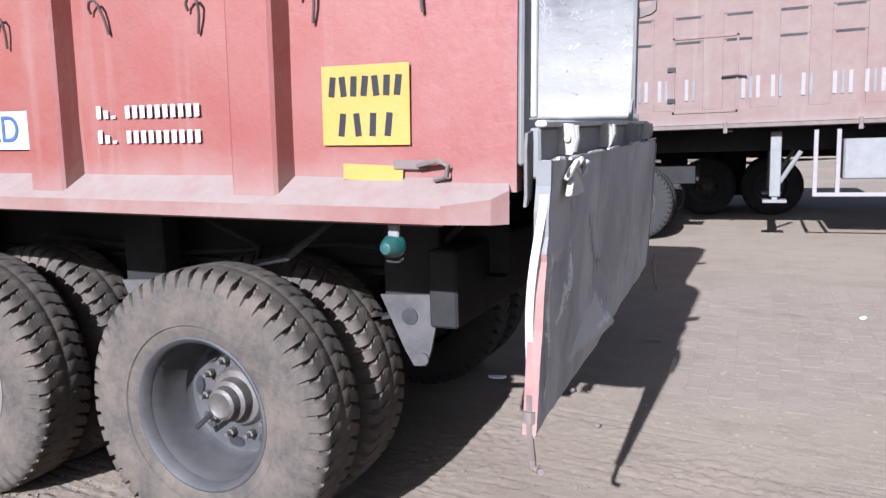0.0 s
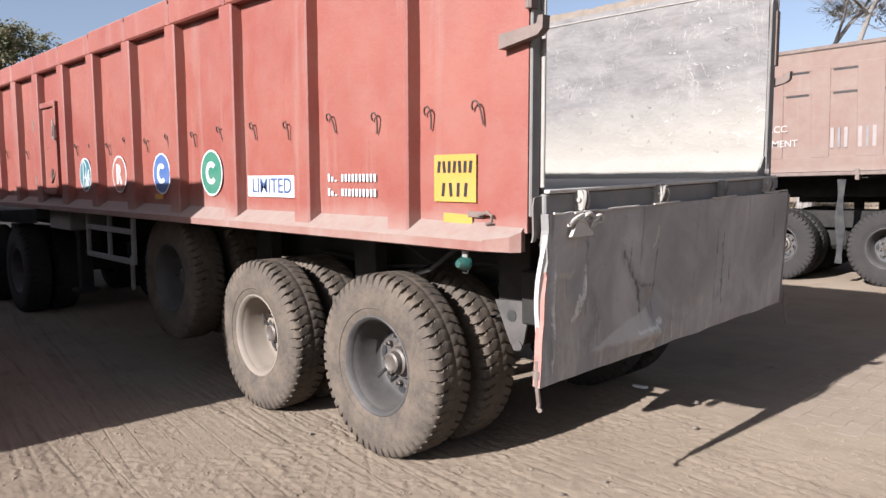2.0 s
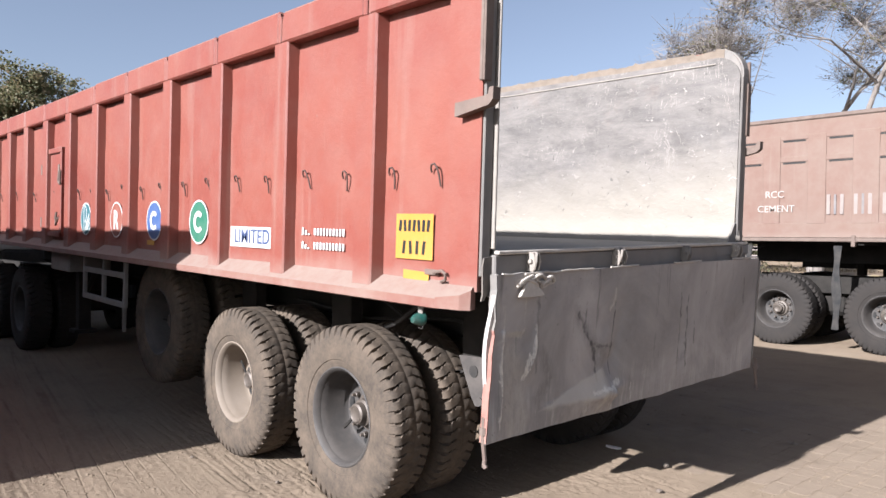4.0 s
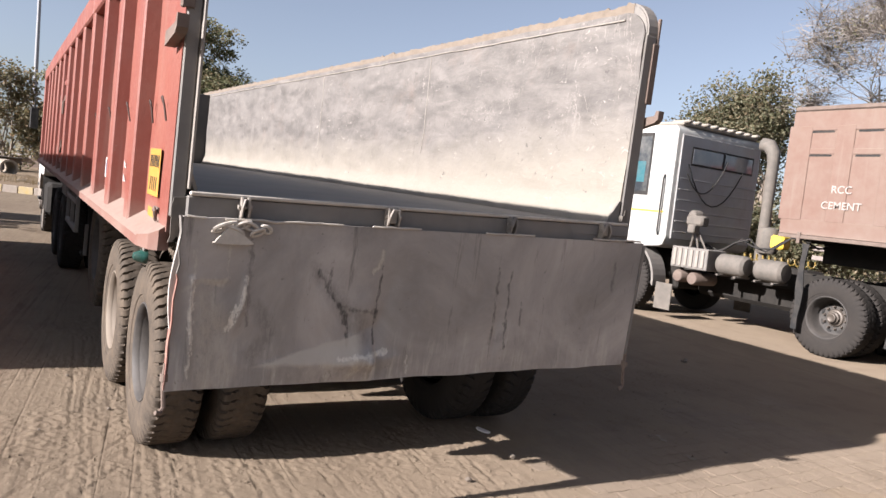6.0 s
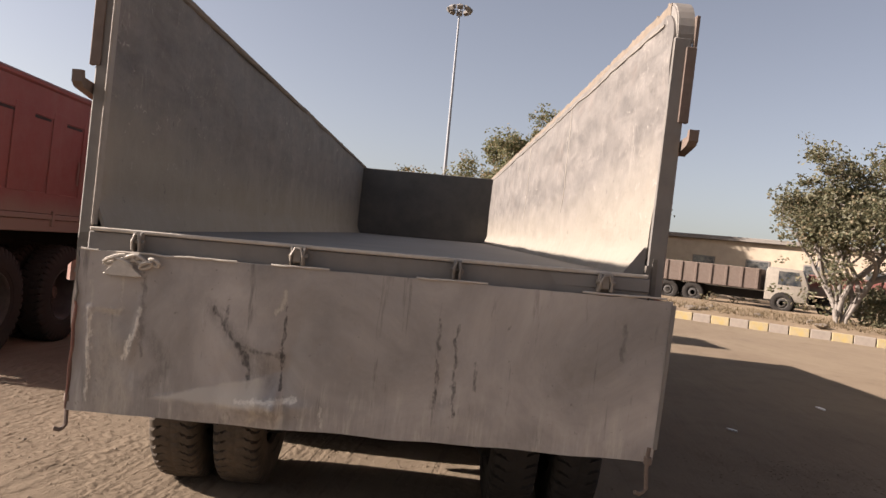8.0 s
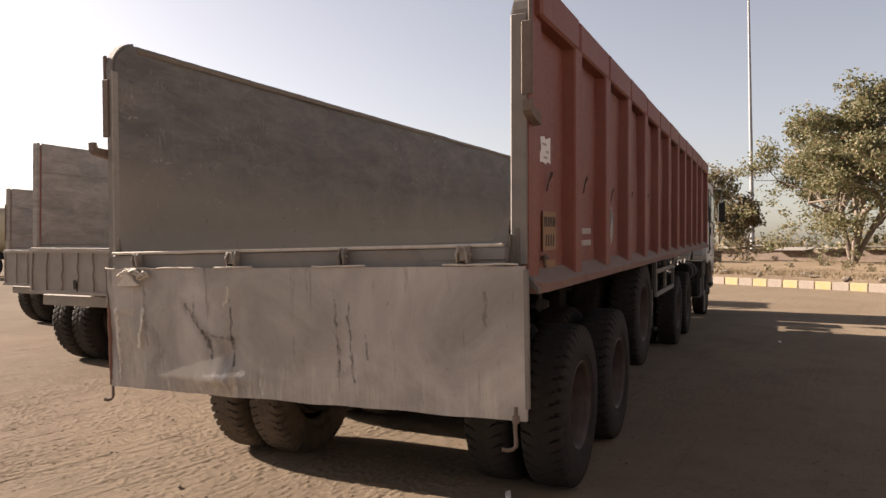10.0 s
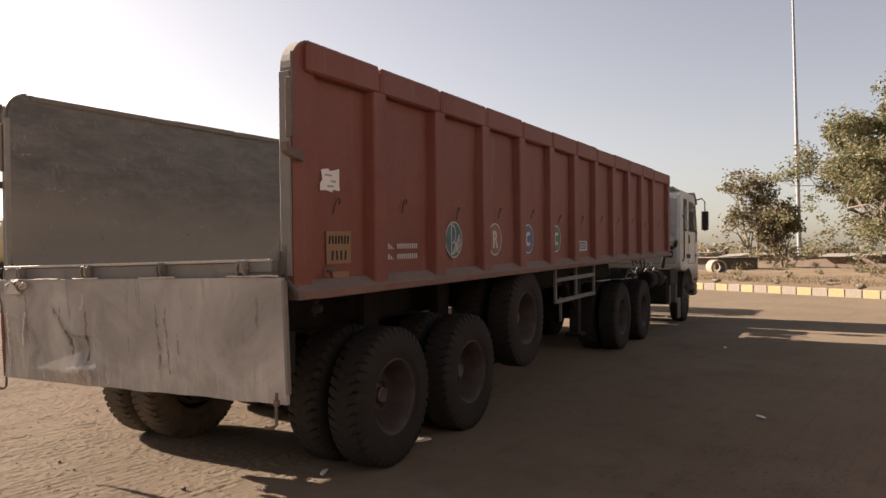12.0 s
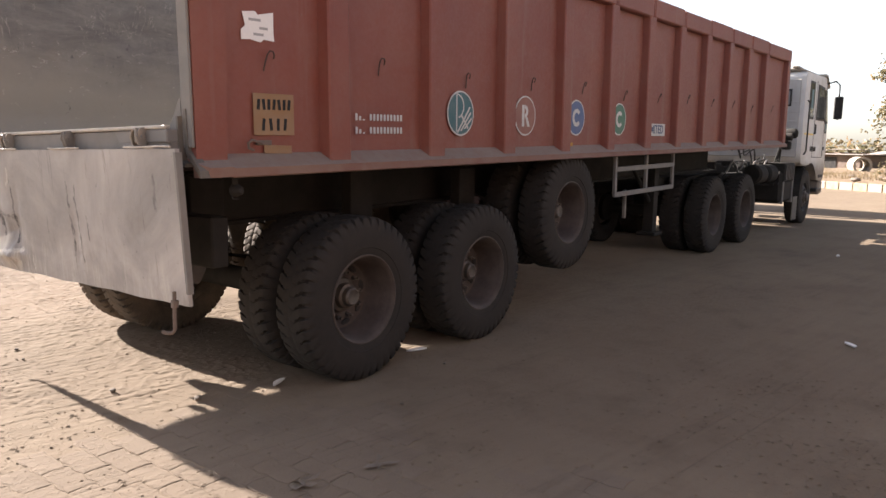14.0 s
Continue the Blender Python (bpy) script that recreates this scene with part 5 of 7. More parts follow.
# chassis, running gear
for y in (2.53, 3.31):
    bm = bmesh.new()
    prism(bm, [(y, 0.80), (y + 0.10, 0.80), (y + 0.10, 0.822), (y + 0.058, 0.826), (y + 0.058, 1.08), (y + 0.10, 1.085), (y + 0.10, 1.105), (y, 1.105), (y, 1.085), (y + 0.044, 1.08), (y + 0.044, 0.826), (y, 0.822)], 0, -10.3, -0.95)
    part("chassis_beam", bm, CHASSIS, trailer, "", BODY)
for y in (2.30, 3.56):
    for k, x in enumerate((-1.21, -2.40, -3.60, -4.85)):
        bm = bmesh.new()
        block(bm, x - 0.11, x + 0.10, y, y + 0.09, 0.80, 1.18, 0.006)
        hanger = part("hanger_sun_block", bm, CHASSIS, trailer)
        bm = bmesh.new()
        prism(bm, [(x - 0.12, 0.815), (x + 0.11, 0.825), (x + 0.065, 0.63), (x + 0.045, 0.575), (x + 0.0, 0.572), (x - 0.03, 0.62)], 1, y - 0.012, y)
        cyl(bm, (x + 0.035, y - 0.020, 0.60), (x + 0.035, y - 0.010, 0.60), 0.022, 10)
        # a black disc paints the dark of the plate's hole
        cyl(bm, (x - 0.010, y - 0.016, 0.745), (x - 0.010, y - 0.011, 0.745), 0.030, 14, 1)
        part("hanger_plate", bm, (HANGER, BLACK), hanger, "grey triangular hanger plate")
    for x, z in ((-1.80, 0.56), (-3.0, 0.56), (-4.22, 0.80)):
        bm = bmesh.new()
        for k in range(5):
            half = 0.55 - 0.09 * k
            pts = [(x - half + 2 * half * i / 8, 0.06 * ((i - 4) / 4) ** 2) for i in range(9)]
            prism(bm, [(a, z + 0.13 + b - 0.016 * k) for a, b in pts] + [(a, z + 0.117 + b - 0.016 * k) for a, b in pts[::-1]], 1, y + 0.01, y + 0.08)
        part("leaf_spring", bm, CHASSIS, trailer)
# added bar, hides the sunlit left tyres from the right rear
bm = bmesh.new()
block(bm, -1.13, -1.03, 2.25, 3.95, 0.72, 0.98, 0.008)
part("tyre_screen", bm, CHASSIS, trailer, "grimy cross bar added to hide the sunlit inner tyres")
# right wheels take darker, less dusty rubber to stand in for shade
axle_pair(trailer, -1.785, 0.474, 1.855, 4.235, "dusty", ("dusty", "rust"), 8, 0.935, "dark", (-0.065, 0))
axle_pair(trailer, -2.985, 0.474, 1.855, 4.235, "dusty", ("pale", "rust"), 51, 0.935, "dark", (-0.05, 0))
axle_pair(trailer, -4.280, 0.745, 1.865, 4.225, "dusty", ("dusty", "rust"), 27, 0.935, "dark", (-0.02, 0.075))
for s, x0, x1 in ((-1, -5.62, -4.60), (1, -6.62, -5.18)):
    bm = bmesh.new()
    for z in (0.765, 1.00):
        block(bm, x0, x1, yy(1.735, s), yy(1.765, s), z - 0.022, z + 0.022, 0.004)
    for x in (x0, x1, 0.5 * (x0 + x1)):
        block(bm, x - 0.02, x + 0.02, yy(1.738, s), yy(1.768, s), 0.745, 1.20, 0.004)
    block(bm, 0.35 * x0 + 0.65 * x1, 0.35 * x0 + 0.65 * x1 + 0.03, yy(1.85, s), yy(1.88, s), 0.50, 0.78, 0.004)
    part("side_guard", bm, GREYBAR, trailer, "bent grey side guard", BODY)
for y in (2.05, 3.80):
    bm = bmesh.new()
    block(bm, -6.95, -6.83, y, y + 0.12, 0.42, 1.2, 0.006)
    block(bm, -7.0, -6.78, y - 0.05, y + 0.17, 0.38, 0.42, 0.006)
    tube(bm, [(-6.86, y + 0.06, 0.75), (-6.35, y + 0.06, 1.15)], 0.025, 8)
    part("landing_leg", bm, CHASSIS, trailer)
bm = bmesh.new()
block(bm, -6.75, -6.15, 1.76, 2.15, 0.93, 1.17, 0.012)
part("tool_box", bm, GREYBAR, trailer, "grey tool box", BODY)
bm = bmesh.new()
lathe(bm, [(0, -0.35), (0.12, -0.33), (0.14, -0.28), (0.14, 0.28), (0.12, 0.33), (0, 0.35)], 20, pose(-5.9, 2.97, 0.92))
part("air_tank", bm, CHASSIS, trailer, "", None, True)
bm = bmesh.new()
tube(bm, [(-1.35, 2.1, 1.12), (-1.5, 2.0, 0.98), (-1.7, 2.1, 0.94), (-1.9, 2.4, 0.95), (-2.2, 2.45, 1.05)], 0.012, 6)
tube(bm, [(-0.95, 2.2, 1.10), (-1.2, 2.45, 0.94), (-1.6, 2.5, 0.96), (-2.4, 2.5, 0.90), (-3.2, 2.48, 0.97)], 0.011, 6)
part("air_hose", bm, BLACK, trailer)


# ---- truck tractors ----
def tractor(name, label, xf, y0, y1, z1, xs, drives, s, tyre="dark", stack=None, group="parked tractors", grimy=False, deep=2.15, paint=CAB_LIFTED):
    """A cab-over tractor that faces -x; xf is its front, xs its steered axle, s the side with the fittings."""
    top = thing(name, label, "truck", (xs, 0.5 * (y0 + y1), 0), group)
    xr, z0 = xf + deep, 0.92
    near, far = (y0, y1) if s < 0 else (y1, y0)
    out = s                                # the way out of the near side

    def side(d):
        return near + out * d

    prof = [(xf + 0.03, 0.78), (xf, 1.00), (xf + 0.02, z0 + 0.92), (xf + 0.30, z1 - 0.16), (xf + 0.46, z1), (xr - 0.06, z1 - 0.02), (xr, z1 - 0.10), (xr, 1.28), (xr - 0.05, 1.15), (xr - 0.12, 1.12)]
    a0, a1 = 58, 150
    prof += [(xs + 0.66 * math.cos(radians(a)), 0.52 + 0.66 * math.sin(radians(a))) for a in range(a0, a1 + 1, 12)]
    prof += [(xs - 0.66, 0.80)]
    bm = bmesh.new()
    prism(bm, prof, 1, y0, y1)
    soften(bm, 0.035, 2)
    body = part("cab_body", bm, paint, top, "white painted cab, dusty and scuffed", None, True)
    bm = bmesh.new()
    block(bm, xr + 0.002, xr + 0.03, y0 + 0.08, y1 - 0.08, 1.25, z1 - 0.16, 0.02)
    cab_back = part("cab_back", bm, CAB_GREY, body, "grey panelled cab back")
    for k in range(6):
        bm = bmesh.new()
        block(bm, xr + 0.0305, xr + 0.038, y0 + 0.12, y1 - 0.12, 1.36 + 0.17 * k, 1.385 + 0.17 * k, 0.003)
        part("ridge", bm, CAB_GREY, body)
    bm = bmesh.new()
    block(bm, xr + 0.031, xr + 0.040, y0 + 0.32, y1 - 0.22, z1 - 0.63, z1 - 0.33, 0.004)
    rear = part("rear_window", bm, BLACK, body)
    for a, b in ((0.0, 0.48), (0.52, 1.0)):
        w = y1 - y0 - 0.60
        bm = bmesh.new()
        block(bm, xr + 0.041, xr + 0.046, y0 + 0.35 + w * a, y0 + 0.35 + w * b, z1 - 0.60, z1 - 0.36, 0.003)
        part("pane", bm, DUSTY_GLASS, rear)
    for q in range(2):
        bm = bmesh.new()
        tube(bm, [(xr + 0.06, y0 + 0.25 + (y1 - y0 - 0.75) * (1 - 0.3 * q) * i / 10, z1 - 0.62 - 0.15 * q - (0.62 - 0.2 * q) * (1 - (i / 5 - 1) ** 2) + 0.03 * i * q) for i in range(11)], 0.010, 6)
        part("cable", bm, BLACK, body, "black cable hanging on the cab's back")
    bm = bmesh.new()
    block(bm, xf + 0.55, xr - 0.02, y0 + 0.10, y1 - 0.10, z1 - 0.015, z1 + 0.045, 0.02)
    for k in range(9):
        y = y0 + 0.2 + (y1 - y0 - 0.4) * k / 8
        block(bm, xr - 0.30, xr + 0.05, y - 0.05, y + 0.05, z1 + 0.03, z1 + 0.075, 0.015)
    part("roof_cap", bm, CREAM, body, "cream ribbed roof cap")
    bm = bmesh.new()
    prism(bm, [(xf + 0.20, z1 - 0.20), (xf + 0.16, z1 - 0.17), (xf + 0.44, z1 + 0.035), (xf + 0.62, z1 + 0.05), (xf + 0.62, z1 + 0.004), (xf + 0.47, z1 + 0.003)], 1, y0 - 0.02, y1 + 0.02)
    part("sun_visor", bm, CREAM, body, "dusty cream sun visor")
    bm = bmesh.new()
    tube(bm, [(xf + 0.5, near - out * 0.35, z1 + 0.03), (xf + 0.5, near - out * 0.35, z1 + 0.11)], [0.045, 0.02], 10)
    part("roof_lamp", bm, BLACK, body, "small dark roof lamp")
    for d, yw in ((out, near), (-out, far)):
        door = [(xf + 0.42, z0 + 1.06), (xf + 0.62, z1 - 0.24), (xf + 1.10, z1 - 0.22), (xf + 1.12, z0 + 1.06)]
        quarter = [(xf + 1.46, z0 + 1.06), (xf + 1.48, z1 - 0.20), (xf + 1.80, z1 - 0.20), (xf + 1.80, z0 + 1.06)]
        tri = [(xf + 0.12, z0 + 1.02), (xf + 0.34, z1 - 0.28), (xf + 0.50, z1 - 0.28), (xf + 0.33, z0 + 1.02)]
        for poly in (door, quarter, tri):
            cx, cz = sum(p[0] for p in poly) / 4, sum(p[1] for p in poly) / 4
            bm = bmesh.new()
            prism(bm, [(cx + 1.20 * (x - cx), cz + 1.13 * (z - cz)) for x, z in poly], 1, yw, yw + d * 0.008)
            w = part("side_window", bm, BLACK, body)
            bm = bmesh.new()
            prism(bm, poly, 1, yw + d * 0.008, yw + d * 0.012)
            part("pane", bm, GLASS, w)
        bm = bmesh.new()
        for x, w in ((xf + 0.36, 0.012), (xf + 1.26, 0.012)):
            block(bm, x, x + w, yw, yw + d * 0.004, 1.25, z1 - 0.12, 0.001)
        block(bm, xf + 0.36, xf + 1.27, yw, yw + d * 0.004, 1.24, 1.252, 0.001)
        block(bm, xf + 1.14, xf + 1.22, yw, yw + d * 0.02, 1.68, 1.86, 0.004)
        part("door_seam", bm, BLACK, body)
        bm = bmesh.new()
        block(bm, xf + 1.29, xr - 0.10, yw, yw + d * 0.004, 1.655, 1.685, 0.001)
        part("stripe", bm, STRIPE, body, "yellow side stripe")
        for k in range(6):
            bm = bmesh.new()
            block(bm, xf + 0.98 + 0.085 * k, xf + 1.045 + 0.085 * k, yw, yw + d * 0.004, 1.36, 1.45, 0.001)
            part("bar", bm, INK, body)
        for x, z, w, h, m in ((xf + 0.20, 1.86, 0.11, 0.20, TEAL), (xf + 0.20, 1.86, 0.19, 0.29, INK), (xf + 0.26, 1.42, 0.16, 0.07, INK), (xf + 0.33, 1.33, 0.05, 0.10, INK), (xf + 1.64, z0 + 1.38, 0.17, 0.34, TEAL)):
            bm = bmesh.new()
            proud = 0.006 if m is TEAL and x < xf + 1 else 0.0135 if m is TEAL else 0.003
            block(bm, x - w / 2, x + w / 2, yw, yw + d * proud, z - h / 2, z + h / 2, 0.001)
            part("sticker", bm, m, body, "small painted sticker")
        bm = bmesh.new()
        tube(bm, [(xr - 0.16, yw + d * 0.01, 1.3), (xr - 0.15, yw + d * 0.045, 1.36), (xr - 0.15, yw + d * 0.045, 2.2), (xr - 0.16, yw + d * 0.01, 2.26)], 0.014, 7)
        part("grab_rail", bm, BLACK, body)
        for k, (z, w) in enumerate(((0.60, 0.46), (0.88, 0.40))):
            bm = bmesh.new()
            block(bm, xf + 0.12, xf + 0.12 + w, yw - d * 0.30, yw - d * (0.0 - 0.01 * k), z - 0.03, z + 0.03, 0.01)
            part("step", bm, BLACK, top, "black cab step")
        bm = bmesh.new()
        tube(bm, [(xf + 0.40, yw - d * 0.02, z1 - 0.12), (xf + 0.20, yw + d * 0.12, z1 - 0.06), (xf + 0.02, yw + d * 0.16, z1 - 0.12), (xf, yw + d * 0.16, z1 - 0.8)], 0.014, 7)
        block(bm, xf - 0.03, xf + 0.03, yw + d * 0.08, yw + d * 0.24, z1 - 0.78, z1 - 0.34, 0.02)
        part("mirror", bm, BLACK, body, "black door mirror")
        bm = bmesh.new()
        pts = [(xs + r * math.cos(radians(a)), 0.52 + r * math.sin(radians(a))) for r, span in ((0.66, range(-5, 63, 8)), (0.62, range(62, -6, -8))) for a in span]
        prism(bm, pts, 1, yw - d * 0.02, yw - d * 0.32)
        part("mudguard", bm, CHASSIS if grimy else GREYBAR, top, "dusty mudguard")
        bm = bmesh.new()
        block(bm, xs + 0.72, xs + 1.05, yw - d * 0.03, yw - d * 0.05, 0.13, 0.55, 0.006)
        part("mud_flap", bm, STRAP, top)
    bm = bmesh.new()
    prism(bm, [(y0 + 0.12, 0), (y0 + 0.22, 0.62), (y1 - 0.22, 0.62), (y1 - 0.12, 0)], 0, -0.004, 0.004, Matrix.Translation((xf + 0.145, 0, z0 + 1.02)) @ Matrix.Rotation(radians(21), 4, "Y"))
    part("windscreen", bm, GLASS, body)
    bm = bmesh.new()
    block(bm, xf - 0.06, xf + 0.22, y0 + 0.02, y1 - 0.02, 0.50, 0.80, 0.04)
    block(bm, xf - 0.07, xf - 0.05, y0 + 0.15, y0 + 0.45, 0.58, 0.72, 0.02)
    block(bm, xf - 0.07, xf - 0.05, y1 - 0.45, y1 - 0.15, 0.58, 0.72, 0.02)
    part("bumper", bm, paint, top, "white front bumper")
    bm = bmesh.new()
    for k in range(4):
        block(bm, xf - 0.012, xf + 0.02, y0 + 0.35, y1 - 0.35, 1.08 + 0.13 * k, 1.14 + 0.13 * k, 0.01)
    part("grille", bm, BLACK, body)
    end = max(drives) + 0.75
    for y in (0.5 * (y0 + y1) - 0.43, 0.5 * (y0 + y1) + 0.33):
        bm = bmesh.new()
        block(bm, xf + 0.3, end, y, y + 0.10, 0.74, 0.98, 0.006)
        part("chassis_beam", bm, CHASSIS, top)
    bm = bmesh.new()
    block(bm, xs + 0.55, xs + 0.75, y0 + 0.5, y1 - 0.5, 0.45, 1.25, 0.03)
    block(bm, xs - 0.4, xs + 0.9, y0 + 0.75, y1 - 0.75, 0.55, 1.15, 0.05)
    part("engine", bm, CHASSIS, top)
    bm = bmesh.new()
    block(bm, xs + 0.95, max(drives) - 0.65 if max(drives) - xs > 2 else xs + 2.2, y0 + 0.72, y1 - 0.60, 0.42, 0.92, 0.06)
    part("gearbox", bm, CHASSIS, top)
    bm = bmesh.new()
    block(bm, xs + 1.0, xs + 2.3, far + out * 0.02, far + out * 0.55, 0.46, 1.0, 0.06)
    part("fuel_tank", bm, CHASSIS, top, "grimy fuel tank")
    # near-side fittings behind the cab
    xb = xf + 2.47
    bm = bmesh.new()
    block(bm, xb, xb + 0.68, side(-0.02), side(-0.45), 0.84, 1.16, 0.01)
    box_ = part("battery_box", bm, CHASSIS if grimy else GREYBAR, top, "slatted battery box")
    for k in range(6):
        bm = bmesh.new()
        block(bm, xb + 0.05 + 0.105 * k, xb + 0.105 + 0.105 * k, side(0.0), side(-0.02), 0.87, 1.13, 0.004)
        part("slat", bm, HANGER if grimy else BRIGHT, box_)
    for x, z in ((xb + 0.12, 0.70), (xb + 0.40, 0.69)):
        bm = bmesh.new()
        lathe(bm, [(0, 0), (0.085, 0.02), (0.10, 0.05), (0.10, 0.5), (0, 0.5)], 20, pose(x, side(-0.05), z, 0, 0, 0 if s < 0 else 180))
        part("air_reservoir", bm, RUSTY, top, "", None, True)
    for x, ln in ((xb + 0.74, 0.50), (xb + 1.38, 0.46)):
        bm = bmesh.new()
        prof2 = [(0, 0), (0.12, 0.01), (0.155, 0.05), (0.155, ln - 0.05), (0.12, ln - 0.01), (0, ln)]
        lathe(bm, prof2, 24, Matrix.Translation((x, side(-0.24), 0.98)) @ Matrix.Rotation(radians(-90), 4, "Z"))
        for q in (0.2, 0.8):
            block(bm, x + ln * q - 0.02, x + ln * q + 0.02, side(-0.07), side(-0.41), 0.80, 0.83, 0.004)
        part("air_tank", bm, CHASSIS if grimy else STRAP, top, "grimy cylinder tank" if grimy else "dusty cylinder tank", None, True)
    bm = bmesh.new()
    for q in (0.0, 0.12):
        pts = [(xb + 0.1 + 0.22 * i, side(-0.5) - out * q + 0.05 * math.sin(2.1 * i + q * 20), 1.18 + 0.10 * math.cos(1.7 * i + 9 * q) + 0.03 * i) for i in range(11)]
        tube(bm, pts, 0.014, 6)
    coil = [(xb + 0.85 + 0.017 * i, side(-0.62) + 0.05 * math.cos(i * 1.05), 1.13 + 0.05 * math.sin(i * 1.05)) for i in range(70)]
    part("air_hose", bm, BLACK, top, "slack black air hoses")
    bm = bmesh.new()
    tube(bm, coil, 0.009, 5)
    part("air_hose", bm, HOSE if stack else BLACK, top, "coiled ochre air hose" if stack else "coiled air hose")
    if stack:
        bm = bmesh.new()
        y = far + out * 0.14 if s < 0 else near - out * 0.28
        tube(bm, [(xr + 0.35, y, 1.0), (xr + 0.35, y, 1.3), (xr + 0.35, y, 1.9), (xr + 0.35, y, z1 - 0.42), (xr + 0.33, y, z1 - 0.22), (xr + 0.24, y, z1 - 0.10), (xr + 0.12, y, z1 - 0.08)], [0.10, 0.10, 0.09, 0.095, 0.11, 0.12, 0.12], 14)
        part("air_intake", bm, STRAP if s < 0 else CHASSIS, top, "dusty grey air intake stack", None, True)
        bm = bmesh.new()
        lathe(bm, [(0, 0), (0.15, 0.02), (0.17, 0.06), (0.17, 0.40), (0.15, 0.44), (0, 0.46)], 20, pose(xr + 0.45, y, 1.16) @ Matrix.Rotation(radians(90), 4, "X"))
        part("air_filter", bm, STRAP, top, "dusty air filter drum", None, True)
    bm = bmesh.new()
    lathe(bm, [(0.0, 0.0), (0.07, 0.01), (0.085, 0.04), (0.085, 0.17), (0.06, 0.20), (0, 0.20)], 16, pose(xb + 0.16, side(-0.18), 1.66))
    lathe(bm, [(0.0, 0.0), (0.055, 0.01), (0.065, 0.03), (0.065, 0.12), (0, 0.14)], 14, pose(xb + 0.34, side(-0.14), 1.60))
    block(bm, xb + 0.10, xb + 0.42, side(-0.12), side(-0.3), 1.50, 1.66, 0.03)
    block(bm, xb + 0.20, xb + 0.34, side(-0.05), side(-0.2), 1.38, 1.52, 0.02)
    for q in (-0.1, 0.05, 0.2):
        tube(bm, [(xb + 0.25, side(-0.2), 1.50), (xb + 0.25 + q, side(-0.25), 1.15)], 0.016, 6)
    part("filter_stand", bm, CHASSIS if grimy else STRAP, top, "grimy filters on a stand", None, True)
    if grimy:
        bm = bmesh.new()
        block(bm, xr + 0.15, xr + 1.05, side(-0.04), side(-0.62), 0.48, 1.02, 0.05)
        tank = part("near_fuel_tank", bm, CHASSIS, top, "black box-shaped fuel tank")
        for q in (0.12, 0.78):
            bm = bmesh.new()
            block(bm, xr + 0.15 + q, xr + 0.20 + q, side(-0.025), side(-0.64), 0.465, 1.035, 0.008)
            part("strap", bm, GREYBAR, tank, "pale tank strap")
        for q in range(3):
            bm = bmesh.new()
            tube(bm, [(xr + 0.9 + 0.45 * q + 0.16 * i, side(-0.30 - 0.08 * q), 1.10 + 0.10 * math.sin(1.5 * i + q)) for i in range(7)], 0.016, 6)
            part("air_hose", bm, GREYBAR, top, "pale looped air hose")
    wheel(top, xs, y0 + 0.05, 0.505, -1, tyre, "front")
    wheel(top, xs, y1 - 0.05, 0.505, 1, tyre, "front")
    for k, x in enumerate(drives):
        axle_pair(top, x, 0.505, y0 + 0.05, y1 - 0.05, tyre, ("dusty", "rust"), 20 * k)
    return top


tractor("truck_tractor", "white cab-over tractor coupled to the red tipper trailer", -15.25, 1.84, 4.10, 2.78, -13.98, (-8.68, -10.10), 1, "dark", grimy=True)
tow = tractor("truck_tractor", "white cab-over tractor with a yellow stripe, dusty chassis", -8.10, 10.20, 12.30, 3.08, -6.60, (-1.65, -3.06), -1, "dark", True, deep=2.32, paint=CAB_WHITE)
tractor("truck_tractor", "white cab-over tractor in front of the dull red trailer", -18.35, -2.85, -0.60, 2.86, -16.95, (-9.5, -10.85), 1, "dark", True)


